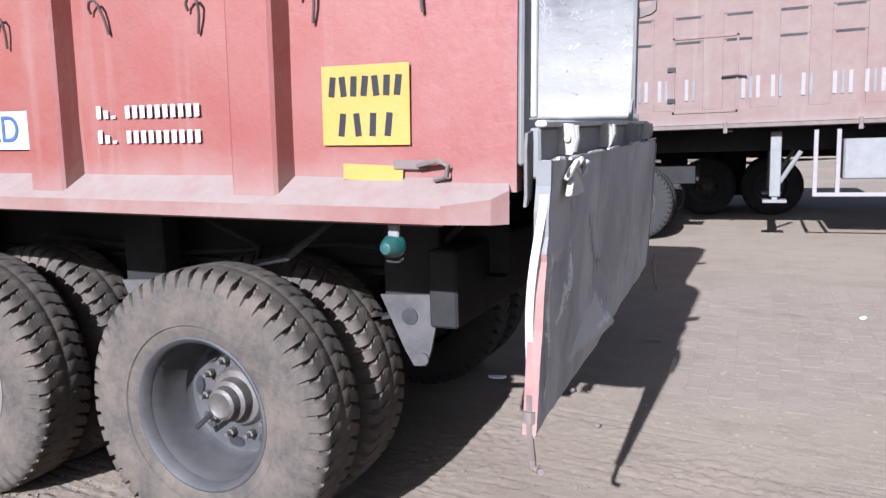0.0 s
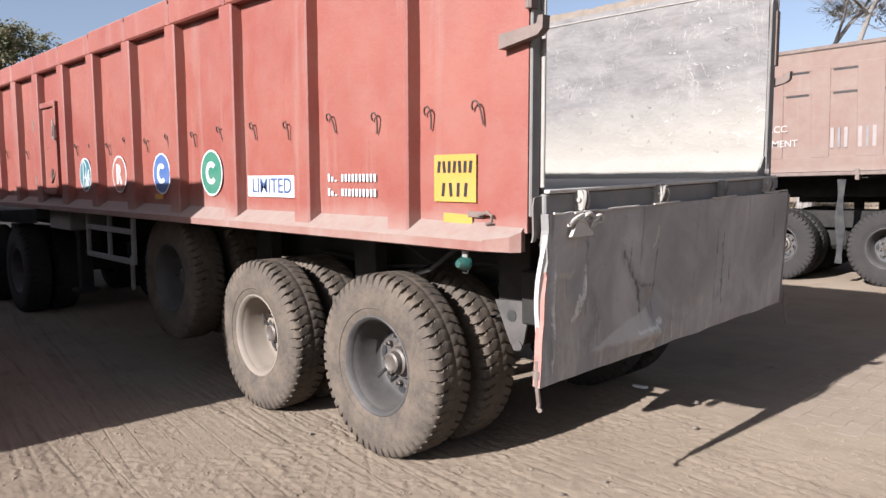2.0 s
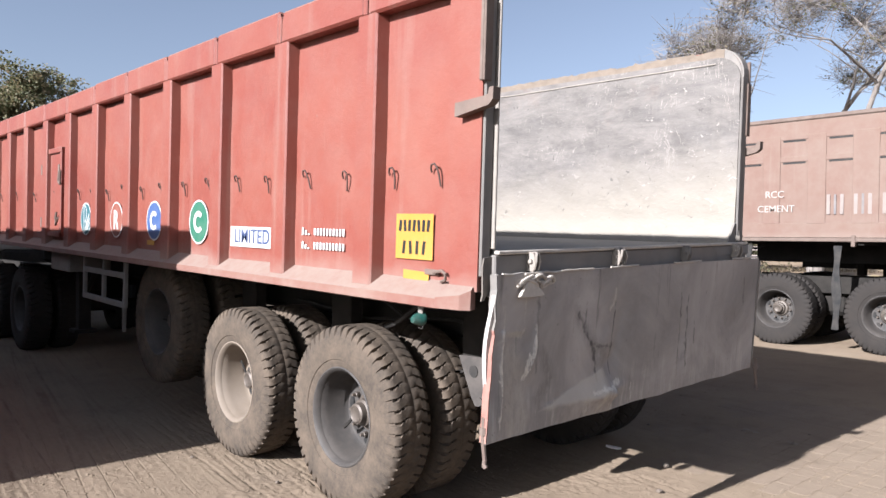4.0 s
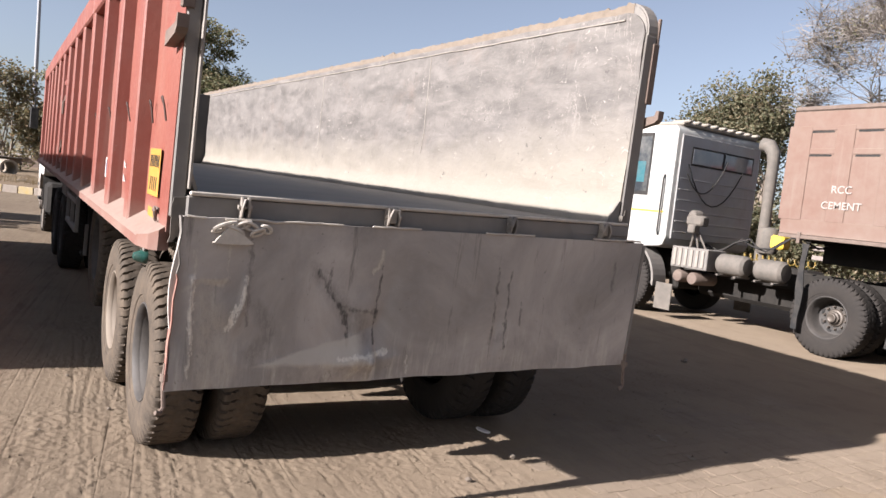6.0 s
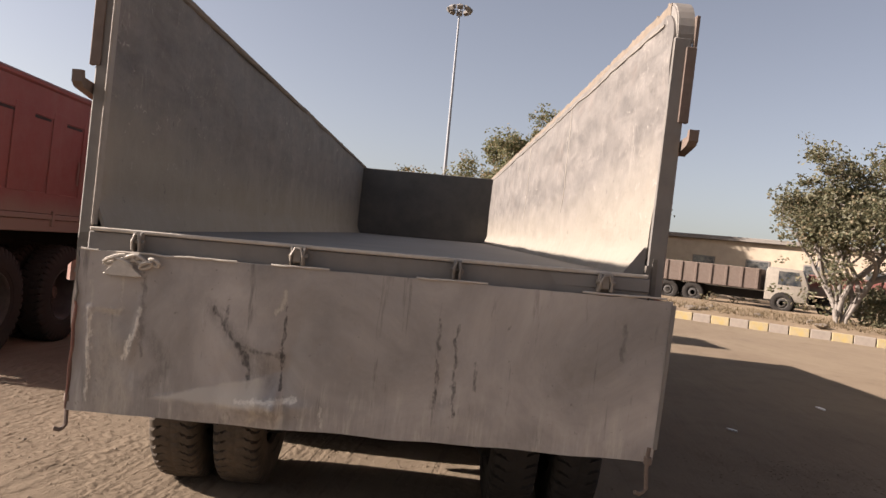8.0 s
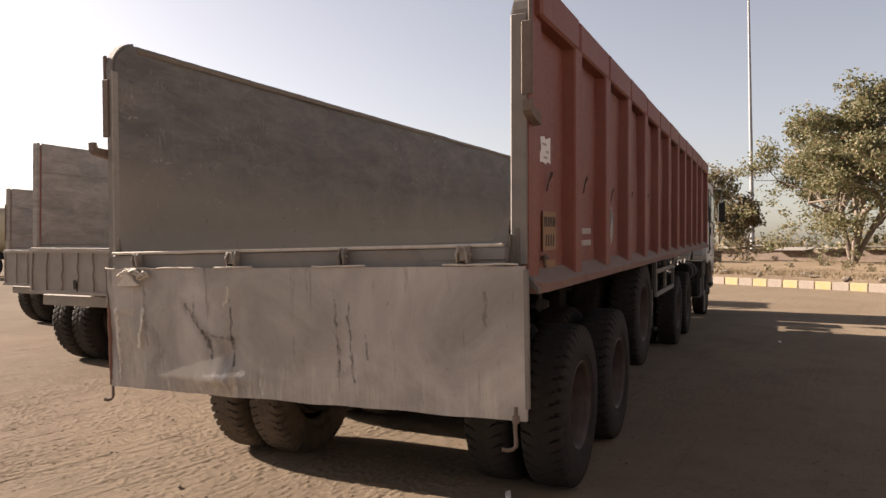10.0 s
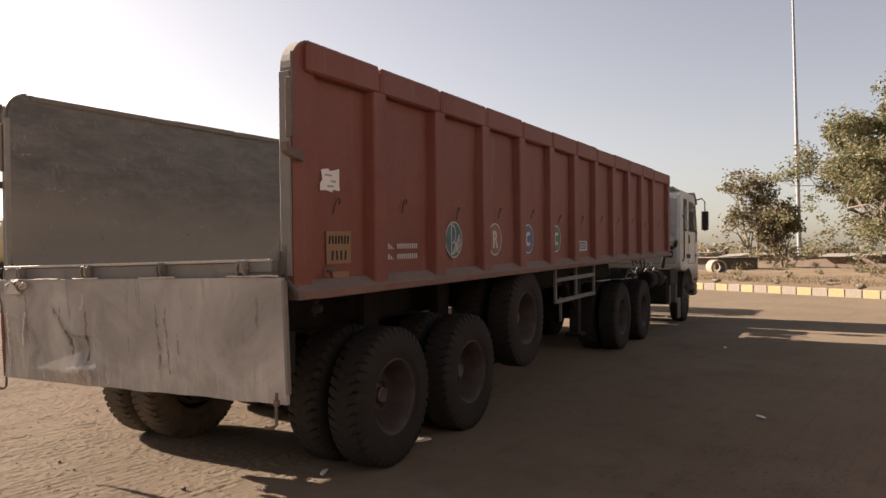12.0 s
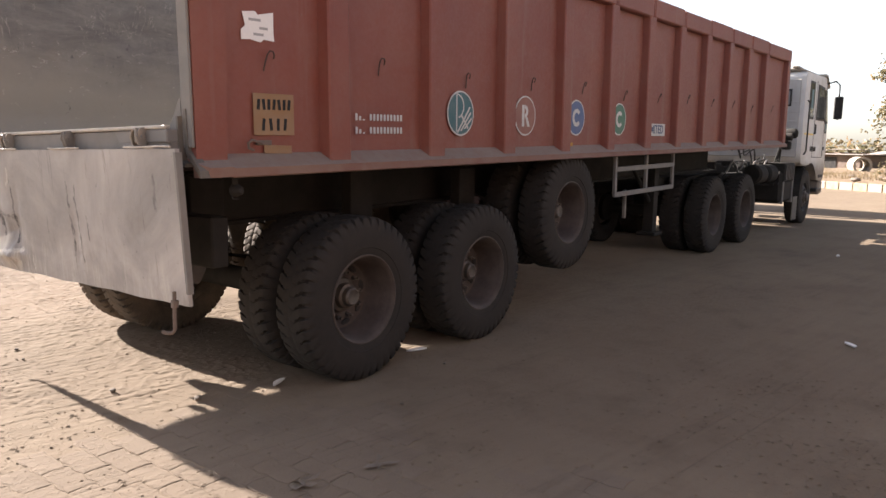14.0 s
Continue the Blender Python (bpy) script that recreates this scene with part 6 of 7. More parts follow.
# ---- the other tipper trailers ----
def old_trailer(label, x_tail, x_nose, y0, y1, z0, z1, mat, s, axles, gate, pitch=0.60, letters=(), rows=2):
    """A tipper body pressed into recessed panels; s is the side that is seen."""
    top = thing("tipper_trailer", label, "trailer", (0.5 * (x_tail + x_nose), 0.5 * (y0 + y1), 0), "parked trailers")
    lo, hi = min(x_tail, x_nose), max(x_tail, x_nose)
    for t in (-1, 1):
        yw = y0 if t < 0 else y1
        bm = bmesh.new()
        block(bm, lo, hi, yw - t * 0.009, yw - t * 0.075, z0, z1, 0.006)
        part("side_wall", bm, mat, top)
        bands = [(z0, z0 + 0.20), (z0 + 0.655 * (z1 - z0), z0 + 0.70 * (z1 - z0)), (z1 - 0.25, z1)] if rows == 2 else [(z0, z0 + 0.2), (z1 - 0.26, z1)]
        for a, b in bands:
            bm = bmesh.new()
            block(bm, lo, hi, yw, yw - t * 0.009, a, b, 0.006)
            part("band", bm, mat, top)
        n = int((hi - lo) / pitch)
        for k in range(n + 1):
            x = lo + 0.12 + (hi - lo - 0.24) * k / n
            wide = 0.12 if k % 3 else 0.16
            bm = bmesh.new()
            block(bm, x - wide, x + wide, yw + t * 0.003, yw - t * 0.009, z0 + 0.19, z1 - 0.19, 0.006)
            part("rib", bm, mat, top)
        # black strips draw the shadow line under each panel's upper edge
        if t == s:
            for k in range(n):
                x = lo + 0.12 + (hi - lo - 0.24) * (k + 0.5) / n
                for a, b in bands[1:]:
                    bm = bmesh.new()
                    prism(bm, [(x - 0.15, a - 0.030), (x + 0.15, a - 0.030), (x + 0.155, a - 0.012), (x + 0.14, a - 0.004), (x - 0.14, a - 0.004), (x - 0.155, a - 0.012)], 1, yw - t * 0.009, yw - t * 0.0065)
                    part("lip_shadow", bm, BLACK, top)
        bm = bmesh.new()
        block(bm, lo, hi, yw + t * 0.012, yw - t * 0.05, z0 - 0.055, z0 - 0.004, 0.006)
        for k in range(8):
            x = lo + 0.3 + (hi - lo - 0.6) * k / 7
            block(bm, x - 0.025, x + 0.025, yw + t * 0.020, yw - t * 0.05, z0 - 0.12, z0 + 0.03, 0.004)
        part("bottom_rail", bm, RUSTY if mat is PINK else mat, top)
        bm = bmesh.new()
        block(bm, lo, hi, yw + t * 0.01, yw - t * (0.0745 if gate else 0.10), z1 + 0.002, z1 + 0.07, 0.02)
        part("top_cap", bm, RUSTY if mat is PINK else mat, top)
    bm = bmesh.new()
    block(bm, lo + 0.01, hi - 0.01, y0 + 0.08, y1 - 0.08, z0, z0 + 0.06, 0.006)
    part("bed_floor", bm, BED_FLOOR, top)
    bm = bmesh.new()
    sgn = 1 if x_nose < x_tail else -1
    block(bm, x_nose, x_nose + sgn * 0.06, y0 + 0.076, y1 - 0.076, z0 + 0.062, z1, 0.008)
    part("headboard", bm, mat, top)
    ym = 0.5 * (y0 + y1)
    for y in (ym - 0.45, ym + 0.35):
        bm = bmesh.new()
        block(bm, lo + 0.2, hi - 0.3, y, y + 0.1, z0 - 0.36, z0 - 0.06, 0.006)
        part("chassis_beam", bm, CHASSIS, top)
    for k in range(8):
        x = lo + 0.4 + (hi - lo - 0.8) * k / 7
        bm = bmesh.new()
        block(bm, x - 0.04, x + 0.04, y0 + 0.06, y1 - 0.06, z0 - 0.10, z0 - 0.002, 0.004)
        part("cross_bearer", bm, CHASSIS, top)
    for k, x in enumerate(axles):
        axle_pair(top, x, 0.505, y0 + 0.06, y1 - 0.06, "dark", ("dusty", "dusty"), 31 * k)
        for y in (y0 + 0.62, y1 - 0.71):
            bm = bmesh.new()
            block(bm, x - 0.5, x + 0.5, y, y + 0.08, 0.60, 0.68, 0.01)
            block(bm, x - 0.08, x + 0.08, y, y + 0.08, 0.55, z0 - 0.1, 0.01)
            part("spring", bm, CHASSIS, top)
            # unseen block added to keep sun from passing between the wheels
            bm = bmesh.new()
            block(bm, x - 0.84, x - 0.44, y, y + 0.08, 0.32, z0 - 0.1, 0.02)
            part("hanger_sun_block", bm, CHASSIS, top)
    if gate:
        xg = x_tail + sgn * 0.03
        bm = bmesh.new()
        block(bm, xg, xg + sgn * 0.03, y0 + 0.02, y1 - 0.02, z0 - gate, z0 + 0.03, 0.006)
        g = part("tailgate", bm, GATE_OLD, top, "grey ribbed tailgate hanging open")
        bend = random.Random(int(100 * y1))
        for k in range(9):
            y = y0 + 0.05 + (y1 - y0 - 0.10) * k / 8
            bm = bmesh.new()
            pts = [(y + bend.uniform(-0.016, 0.016), z0 - gate + 0.03 + (gate - 0.05) * q / 5) for q in range(6)]
            prism(bm, [(a - 0.012, c) for a, c in pts] + [(a + 0.012, c) for a, c in pts[::-1]], 0, xg + sgn * 0.0305, xg + sgn * 0.048)
            part("rib", bm, GATE_OLD, g)
        for z in (z0 - gate + 0.02, z0 - 0.012):
            bm = bmesh.new()
            ys = [y0 + 0.02 + (y1 - y0 - 0.04) * q / 14 for q in range(15)]
            edge = [(y, z + 0.020 + bend.uniform(-0.008, 0.008)) for y in ys]
            prism(bm, edge + [(y, z - 0.018) for y in ys[::-1]], 0, xg + sgn * 0.0305, xg + sgn * 0.055)
            part("gate_rim", bm, BRIGHT if z > 1 else GATE_OLD, g)
        bm = bmesh.new()
        block(bm, xg + sgn * 0.0305, xg + sgn * 0.055, y0 + 0.75, y0 + 0.81, z0 - gate + 0.06, z0 - gate + 0.17, 0.01)
        part("gate_lamp", bm, BLACK, g, "small dark lamp on the gate")
        bm = bmesh.new()
        block(bm, x_tail - sgn * 0.06, x_tail + sgn * 0.01, y0 + 0.16, y1 - 0.16, z0 - gate - 0.135, z0 - gate - 0.012, 0.01)
        for y in (y0 + 0.5, y1 - 0.5):
            block(bm, x_tail - sgn * 0.13, x_tail - sgn * 0.055, y - 0.04, y + 0.04, z0 - gate - 0.10, z0 - 0.10, 0.006)
        part("bumper_bar", bm, GATE_OLD, top, "dusty grey bumper bar")
        for t in (-1, 1):
            yw = y0 if t < 0 else y1
            bm = bmesh.new()
            block(bm, x_tail - sgn * 0.02, x_tail + sgn * 0.02, yw + t * 0.006, yw - t * 0.0755, z0 + 0.03, z1 + 0.09, 0.008)
            part("rear_post", bm, LINING_OLD, top)
            bm = bmesh.new()
            block(bm, x_tail - sgn * 0.03, x_nose, yw - t * 0.076, yw - t * 0.088, z0 + 0.065, z1 + 0.085, 0.004)
            block(bm, x_tail - sgn * 0.02, x_nose + sgn * 0.1, yw - t * 0.0885, yw - t * 0.100, z1 - 0.255, z1 - 0.243, 0.002)
            part("bed_lining", bm, LINING_OLD, top, "dusty grey bed lining")
    yw = y0 if s < 0 else y1
    for x, z, w, h, m in letters:
        bm = bmesh.new()
        block(bm, x - w / 2, x + w / 2, yw + s * 0.0035, yw + s * 0.0065, z - h / 2, z + h / 2, 0.0008)
        part("bar", bm, m, top)
    return top


rnd = random.Random(11)
marks = []
for k in range(17):
    x = -2.26 + 0.34 * k
    if k in (5, 11):
        continue
    for q in range(rnd.choice((2, 3))):
        marks.append((x + 0.085 * q - 0.08, 1.98, 0.030 if q % 2 else 0.045, 0.27, GHOST if q % 2 == 0 else GHOST_BLUE))
t2 = old_trailer("faded pinkish red tipper trailer, dusty, with worn lettering", 7.4, -3.84, 10.20, 12.65, 1.53, 3.15, PINK, -1, (4.9, 6.15), 0, 0.62, marks)
marks = [(-5.3 - 0.30 * k + 0.09 * q, 1.78, 0.030, 0.24, RED_RIM) for k in range(8) for q in range(2 + k % 2)]
t3 = old_trailer("dull red tipper trailer standing in its own shade", -3.42, -11.6, -2.66, -0.56, 1.34, 2.51, DULL_RED, 1, (-4.10, -5.38, -6.66), 0.50, 0.62, marks, 1)
old_trailer("grey tipper trailer with its tailgate hanging open", -6.1, -15.0, -7.0, -4.6, 1.28, 2.30, PINK, 1, (-6.75, -8.0), 0.59, 0.7, (), 1)
# the dull red trailer's skirt, landing gear and tool box
bm = bmesh.new()
block(bm, -7.22, -3.6, -0.566, -0.60, 1.165, 1.282, 0.006)
part("skirt", bm, DULL_RED, t3)
for y in (-0.58, -2.62):
    bm = bmesh.new()
    tube(bm, [(-7.04, y - 0.03, 1.20), (-7.38, y - 0.03, 0.46)], 0.028, 8)
    part("stay", bm, DULL_RED, t3, "thin slanting stay")
    bm = bmesh.new()
    block(bm, -7.56, -7.48, y - 0.04, y + 0.045, 0.44, 2.22, 0.008)
    block(bm, -7.66, -7.60, y - 0.04, y + 0.040, 0.55, 1.95, 0.008)
    part("upright", bm, DULL_RED, t3, "dark red upright beside the tool box")
bm = bmesh.new()
block(bm, -8.52, -7.72, -1.10, -0.60, 0.56, 1.04, 0.012)
chest = part("tool_box", bm, DULL_RED, t3, "dull red tool box hung under the bed")
bm = bmesh.new()
block(bm, -8.66, -7.50, -0.66, -0.575, 0.45, 0.49, 0.006)
for x in (-8.64, -8.56):
    block(bm, x - 0.03, x + 0.03, -0.64, -0.58, 0.47, 1.30, 0.006)
part("hanger", bm, DULL_RED, chest)
bm = bmesh.new()
tube(bm, [(-8.80 - 0.02 * i + 0.09 * math.cos(1.3 * i), -0.62 + 0.03 * math.sin(2.3 * i), 1.10 + 0.05 * math.sin(1.3 * i)) for i in range(22)], 0.012, 6)
part("rope", bm, GHOST, t3, "bundle of pale rope")

t5 = old_trailer("dark red tipper trailer behind the faded one", 2.3, -4.6, 14.0, 16.4, 1.36, 2.75, DULL_RED, -1, (-0.95, 0.15), 0.62, 0.62, (), 1)
for y in (14.4, 15.9):
    bm = bmesh.new()
    block(bm, -3.3, -3.16, y, y + 0.14, 0.02, 1.30, 0.008)
    block(bm, -3.4, -3.06, y - 0.06, y + 0.2, 0.0, 0.05, 0.008)
    part("landing_leg", bm, CHASSIS, t5)

# the sign writing on the faded trailer
for words, x, z, size in (("RCC", -3.06, 2.135, 0.135), ("CEMENT", -3.04, 1.93, 0.135)):
    me = text_mesh(words, size, FADED)
    link("letters", me, t2, on_side(x, 10.194, z, -1))

# fittings of the faded trailer
bm = bmesh.new()
for a, b, c, d in ((-1.16, -0.36, 2.62, 2.65), (-1.16, -0.36, 1.68, 1.71), (-1.16, -1.13, 1.68, 2.65), (-0.39, -0.36, 1.68, 2.65)):
    block(bm, a, b, 10.186, 10.200, c, d, 0.003)
d2 = part("side_door", bm, PINK, t2, "small faded side door")
bm = bmesh.new()
tube(bm, [(-0.56, 10.17, 2.12), (-0.38, 10.165, 2.13), (-0.26, 10.17, 2.11)], 0.012, 6)
for z in (1.85, 2.25):
    block(bm, -1.22, -1.12, 10.172, 10.19, z - 0.03, z + 0.03, 0.004)
part("door_latch", bm, BLACK, d2)
for y in (10.45, 12.25):
    bm = bmesh.new()
    block(bm, 0.04, 0.17, y, y + 0.14, 0.58, 1.42, 0.008)
    block(bm, -0.04, 0.25, y - 0.06, y + 0.2, 0.50, 0.54, 0.008)
    block(bm, 0.07, 0.14, y + 0.03, y + 0.11, 0.53, 0.62, 0.005)
    tube(bm, [(0.16, y + 0.07, 0.76), (0.40, y + 0.07, 1.16)], 0.030, 8)
    part("landing_leg", bm, GREYBAR, t2, "grey landing leg with a slanting stay")
bm = bmesh.new()
for x in (0.55, 0.80, 2.0, 3.2):
    block(bm, x - 0.025, x + 0.025, 10.24, 10.28, 0.60, 1.42, 0.004)
for z in (0.62, ):
    block(bm, 0.53, 3.25, 10.22, 10.26, z - 0.025, z + 0.025, 0.004)
part("side_guard", bm, GHOST, t2, "pale side guard frame")
bm = bmesh.new()
block(bm, 0.86, 1.9, 10.30, 10.7, 0.80, 1.30, 0.02)
part("tool_box", bm, GREYBAR, t2, "dusty grey tool box")
for x in (-3.42, -2.22):
    bm = bmesh.new()
    rnd = random.Random(int(-10 * x))
    for q in range(3):
        pts = [(x + 0.02 * q + 0.016 * math.sin(1.1 * i + q), 10.16 - 0.02 * q, 1.42 - 0.125 * i) for i in range(10)]
        bm = bmesh.new()
        prism(bm, [(a - 0.034, c) for a, b, c in pts] + [(a + 0.036, c) for a, b, c in pts[::-1]], 1, pts[0][1], pts[0][1] + 0.012)
        part("rubber_strap", bm, BLACK, t2, "hanging strip of black rubber")

# loose gear on the chassis behind the white cab
bm = bmesh.new()
block(bm, -5.24, -4.98, 12.05, 12.28, 1.27, 1.50, 0.03)
part("fuel_can", bm, STRIPE, tow, "yellow plastic can")
for z in (1.22, 1.36):
    bm = bmesh.new()
    block(bm, -4.16, -3.55, 11.55, 11.62, z - 0.035, z + 0.035, 0.01)
    part("crossbar", bm, GHOST, tow, "pale painted crossbar")

# a tanker and two more trucks far off
tank = thing("tanker_truck", "cream road tanker parked far off", "truck", (-18.5, -25.0, 0))
bm = bmesh.new()
lathe(bm, [(0, -2.6), (0.6, -2.5), (0.9, -2.3), (1.0, -2.0), (1.0, 2.0), (0.9, 2.3), (0.6, 2.5), (0, 2.6)], 32, Matrix.Translation((-18.5, -25.0, 2.0)) @ Matrix.Rotation(radians(90), 4, "Z"))
for x in (-20.1, -17.0, -16.2):
    lathe(bm, [(1.0, -0.05), (1.03, -0.04), (1.03, 0.04), (1.0, 0.05)], 32, Matrix.Translation((x, -25.0, 2.0)) @ Matrix.Rotation(radians(90), 4, "Z"))
part("tank", bm, TANK, tank, "cream tank with ribbed bands", None, True)
bm = bmesh.new()
block(bm, -20.9, -16.1, -25.45, -24.55, 0.75, 1.05, 0.02)
block(bm, -16.05, -15.8, -25.9, -24.1, 0.6, 0.85, 0.02)
block(bm, -22.9, -21.2, -26.1, -23.9, 0.8, 2.9, 0.1)
part("chassis", bm, CHASSIS, tank)
for x in (-17.2, -18.5, -21.9):
    wheel(tank, x, -26.1, 0.505, -1, "dark", "dusty")
    wheel(tank, x, -23.9, 0.505, 1, "dark", "dusty")


# ---- trees ----
def limb(bm, p, d, length, r, depth, tips, rnd, spread, seg=6, lift=0.15):
    """A tapering limb that forks; the thin ends are gathered in tips."""
    pts, q, way_ = [p], p.copy(), d.normalized()
    steps = 4
    for i in range(steps):
        way_ = (way_ + Vector((rnd.uniform(-1, 1), rnd.uniform(-1, 1), rnd.uniform(-0.5, 1) * lift * 3)) * 0.16).normalized()
        q = q + way_ * length / steps
        pts.append(q.copy())
    r1 = r * 0.58
    tube(bm, pts, [r + (r1 - r) * i / steps for i in range(steps + 1)], seg)
    if depth == 0:
        tips.extend(pts[2:])
        return
    if depth <= 1:
        tips.append(pts[-1])
    for k in range(rnd.choice((2, 3, 3))):
        side = Vector((rnd.uniform(-1, 1), rnd.uniform(-1, 1), rnd.uniform(-0.25, 0.7))).normalized()
        limb(bm, pts[-1 - (k % 2)], way_ * (1 - spread) + side * spread, length * rnd.uniform(0.58, 0.8), r1 * 0.8, depth - 1, tips, rnd, spread, max(4, seg - 1), lift)


def leaf_clump(verts, faces, c, rad, count, size, rnd):
    for _ in range(count):
        o = Vector((rnd.gauss(0, 1), rnd.gauss(0, 1), rnd.gauss(0, 1))).normalized() * rnd.random() ** 0.45
        p = c + Vector((o.x, o.y, 0.8 * o.z)) * rad * 0.85
        a = Vector((rnd.uniform(-1, 1), rnd.uniform(-1, 1), rnd.uniform(-0.8, 0.5))).normalized()
        b = a.orthogonal().normalized()
        b = (b * math.cos(rnd.uniform(0, 6)) + a.cross(b) * math.sin(rnd.uniform(0, 6))).normalized()
        ln, wd = size * rnd.uniform(0.7, 1.3), size * rnd.uniform(0.25, 0.4)
        n = len(verts)
        fold = a.cross(b) * wd * 0.4
        verts += [p, p + a * ln * 0.5 + b * wd + fold, p + a * ln, p + a * ln * 0.5 - b * wd + fold]
        faces += [(n, n + 1, n + 2), (n, n + 2, n + 3)]


def tree(label, x, y, height, spread_r, seed, stems=1, depth=3, clump=26, rad=0.9, size=0.24, leaf=LEAF, bark=BARK, bare=False, base=0.35, trunk_f=0.28, wide=0.55, skirt=0):
    rnd = random.Random(seed)
    top = thing("tree", label, "tree", (x, y, base))
    bm, tips = bmesh.new(), []
    for k in range(stems):
        lean = Vector((rnd.uniform(-0.3, 0.3), rnd.uniform(-0.3, 0.3), 1)) if stems > 1 else Vector((rnd.uniform(-0.1, 0.1), rnd.uniform(-0.1, 0.1), 1))
        limb(bm, Vector((x + 0.2 * (k > 0) * rnd.uniform(-1, 1), y + 0.2 * (k > 0) * rnd.uniform(-1, 1), base - 0.3)), lean, height * trunk_f + 0.3, (0.019 if bare else 0.020) * height / (1 + 0.3 * (stems - 1)), depth, tips, rnd, wide, 9)
    # draw the crown out to its height and width
    reach = sorted(math.hypot(t.x - x, t.y - y) for t in tips)[int(0.97 * len(tips))]
    rise = max(t.z for t in tips) - base
    fxy, fz = (spread_r - 0.8 * rad) / reach, (height - 0.7 * rad) / rise
    for v in bm.verts:
        f = min(1.0, max(0.0, (v.co.z - base) / (0.25 * rise)))
        f = 1 + (fxy - 1) * f
        v.co = Vector((x + (v.co.x - x) * f, y + (v.co.y - y) * f, base + (v.co.z - base) * fz))
    tips = [Vector((x + (t.x - x) * fxy, y + (t.y - y) * fxy, base + (t.z - base) * fz)) for t in tips]
    for k in range(skirt):                           # low foliage round the stems
        a, d = rnd.uniform(0, 6.28), spread_r * 0.8 * rnd.random() ** 0.5
        tips.append(Vector((x + d * math.cos(a), y + d * math.sin(a), base + height * rnd.uniform(0.06, 0.42))))
    if bare:                                         # a haze of fine twigs
        for t in tips:
            for q in range(4):
                d = Vector((rnd.uniform(-1, 1), rnd.uniform(-1, 1), rnd.uniform(-0.3, 0.9))).normalized() * rnd.uniform(0.5, 1.3)
                bend = Vector((rnd.uniform(-1, 1), rnd.uniform(-1, 1), rnd.uniform(-0.4, 0.6))) * 0.15
                tube(bm, [t, t + d * 0.5 + bend, t + d], [0.011, 0.008, 0.004], 3)
    part("trunk", bm, bark, top, "branching trunk")
    verts, faces = [], []
    for t in tips:
        if bare and rnd.random() < 0.6:
            continue
        leaf_clump(verts, faces, t + Vector((rnd.gauss(0, 0.5), rnd.gauss(0, 0.5), rnd.gauss(0, 0.35))) * rad * 0.8, rad * rnd.uniform(0.35, 1.15), clump if not bare else 7, size, rnd)
    me = bpy.data.meshes.new("crown")
    me.from_pydata(verts, [], faces)
    me.materials.append(leaf)
    link("crown", me, top)
    return top


tree("broad dusty tree with browning leaves behind the kerb", -54.0, 10.6, 12.6, 8.3, 5, 5, 5, 34, 0.95, 0.22, LEAF_TAN, BARK, False, 0.35, 0.10, 0.62, 90)
tree("sparse low tree with large drying leaves", -60.0, 1.4, 8.2, 2.6, 8, 4, 4, 5, 0.62, 0.27, LEAF_DRY, BARK, False, 0.35, 0.08, 0.50, 26)
tree("low dark bush with large drying leaves", -59.0, 3.7, 5.6, 2.1, 14, 4, 4, 6, 0.6, 0.27, LEAF_DRY, BARK, False, 0.35, 0.08, 0.55, 26)
tree("rounded grey-brown tree with several stems behind the kerb", -24.6, 18.5, 7.2, 3.5, 21, 5, 5, 15, 0.48, 0.15, LEAF_GREY, BARK_PALE, False, 0.35, 0.055, 0.70, 40)
tree("dusty leafy tree behind the parked trailer", -14.4, 25.0, 7.8, 3.8, 31, 3, 5, 18, 0.8, 0.13, LEAF_GREY, BARK, False, 0.1, 0.08, 0.60, 220)
tree("tall leafless tree with pale grey branches", -9.2, 28.5, 14.5, 7.5, 43, 2, 6, 1, 0.6, 0.11, LEAF_GREY, BARK_PALE, True, 0.1, 0.26, 0.55)
tree("dusty leafy tree behind the parked trailer", -18.5, 29.0, 7.6, 3.6, 52, 2, 5, 14, 0.75, 0.14, LEAF_GREY, BARK, False, 0.1, 0.14, 0.5, 40)
tree("dusty leafy tree behind the parked trailer", -11.6, 27.5, 6.4, 3.4, 57, 2, 5, 10, 0.7, 0.13, LEAF_GREY, BARK_PALE, False, 0.1, 0.12, 0.55, 120)
tree("low dusty shrub behind the parked trailer", -13.2, 22.6, 2.7, 1.9, 71, 4, 4, 20, 0.5, 0.13, LEAF_GREY, BARK, False, 0.0, 0.10, 0.60, 60)
tree("low dusty shrub behind the parked trailer", -16.4, 23.8, 2.9, 2.1, 73, 4, 4, 20, 0.5, 0.13, LEAF_GREY, BARK, False, 0.0, 0.10, 0.60, 60)
tree("low dusty shrub behind the parked trailer", -10.4, 22.8, 2.5, 1.9, 75, 4, 4, 20, 0.5, 0.13, LEAF_GREY, BARK, False, 0.0, 0.10, 0.60, 60)
tree("broad dusty green tree behind the kerb", -42.0, 15.0, 7.4, 4.0, 61, 2, 4, 40, 1.1, 0.17, LEAF, BARK, False, 0.35, 0.16, 0.60, 30)

# far tree line all round, too far to count
rnd = random.Random(90)
verts, faces = [], []
for k in range(520):
    a = radians(95 + 190 * k / 520)
    d = 150 + 60 * noise.noise((k * 0.13, 0, 0)) + rnd.uniform(-14, 14)
    c = Vector((d * math.cos(a), d * math.sin(a), 0))
    h = 1.4 + 2.2 * max(0.0, noise.noise((k * 0.09, 5, 0)) + 0.4)
    for q in range(3):
        leaf_clump(verts, faces, c + Vector((0, 0, h * (0.25 + 0.3 * q))), 2.6, 14, 1.1, rnd)
me = bpy.data.meshes.new("far_trees")
me.from_pydata(verts, [], faces)
me.materials.append(LEAF_DRY)
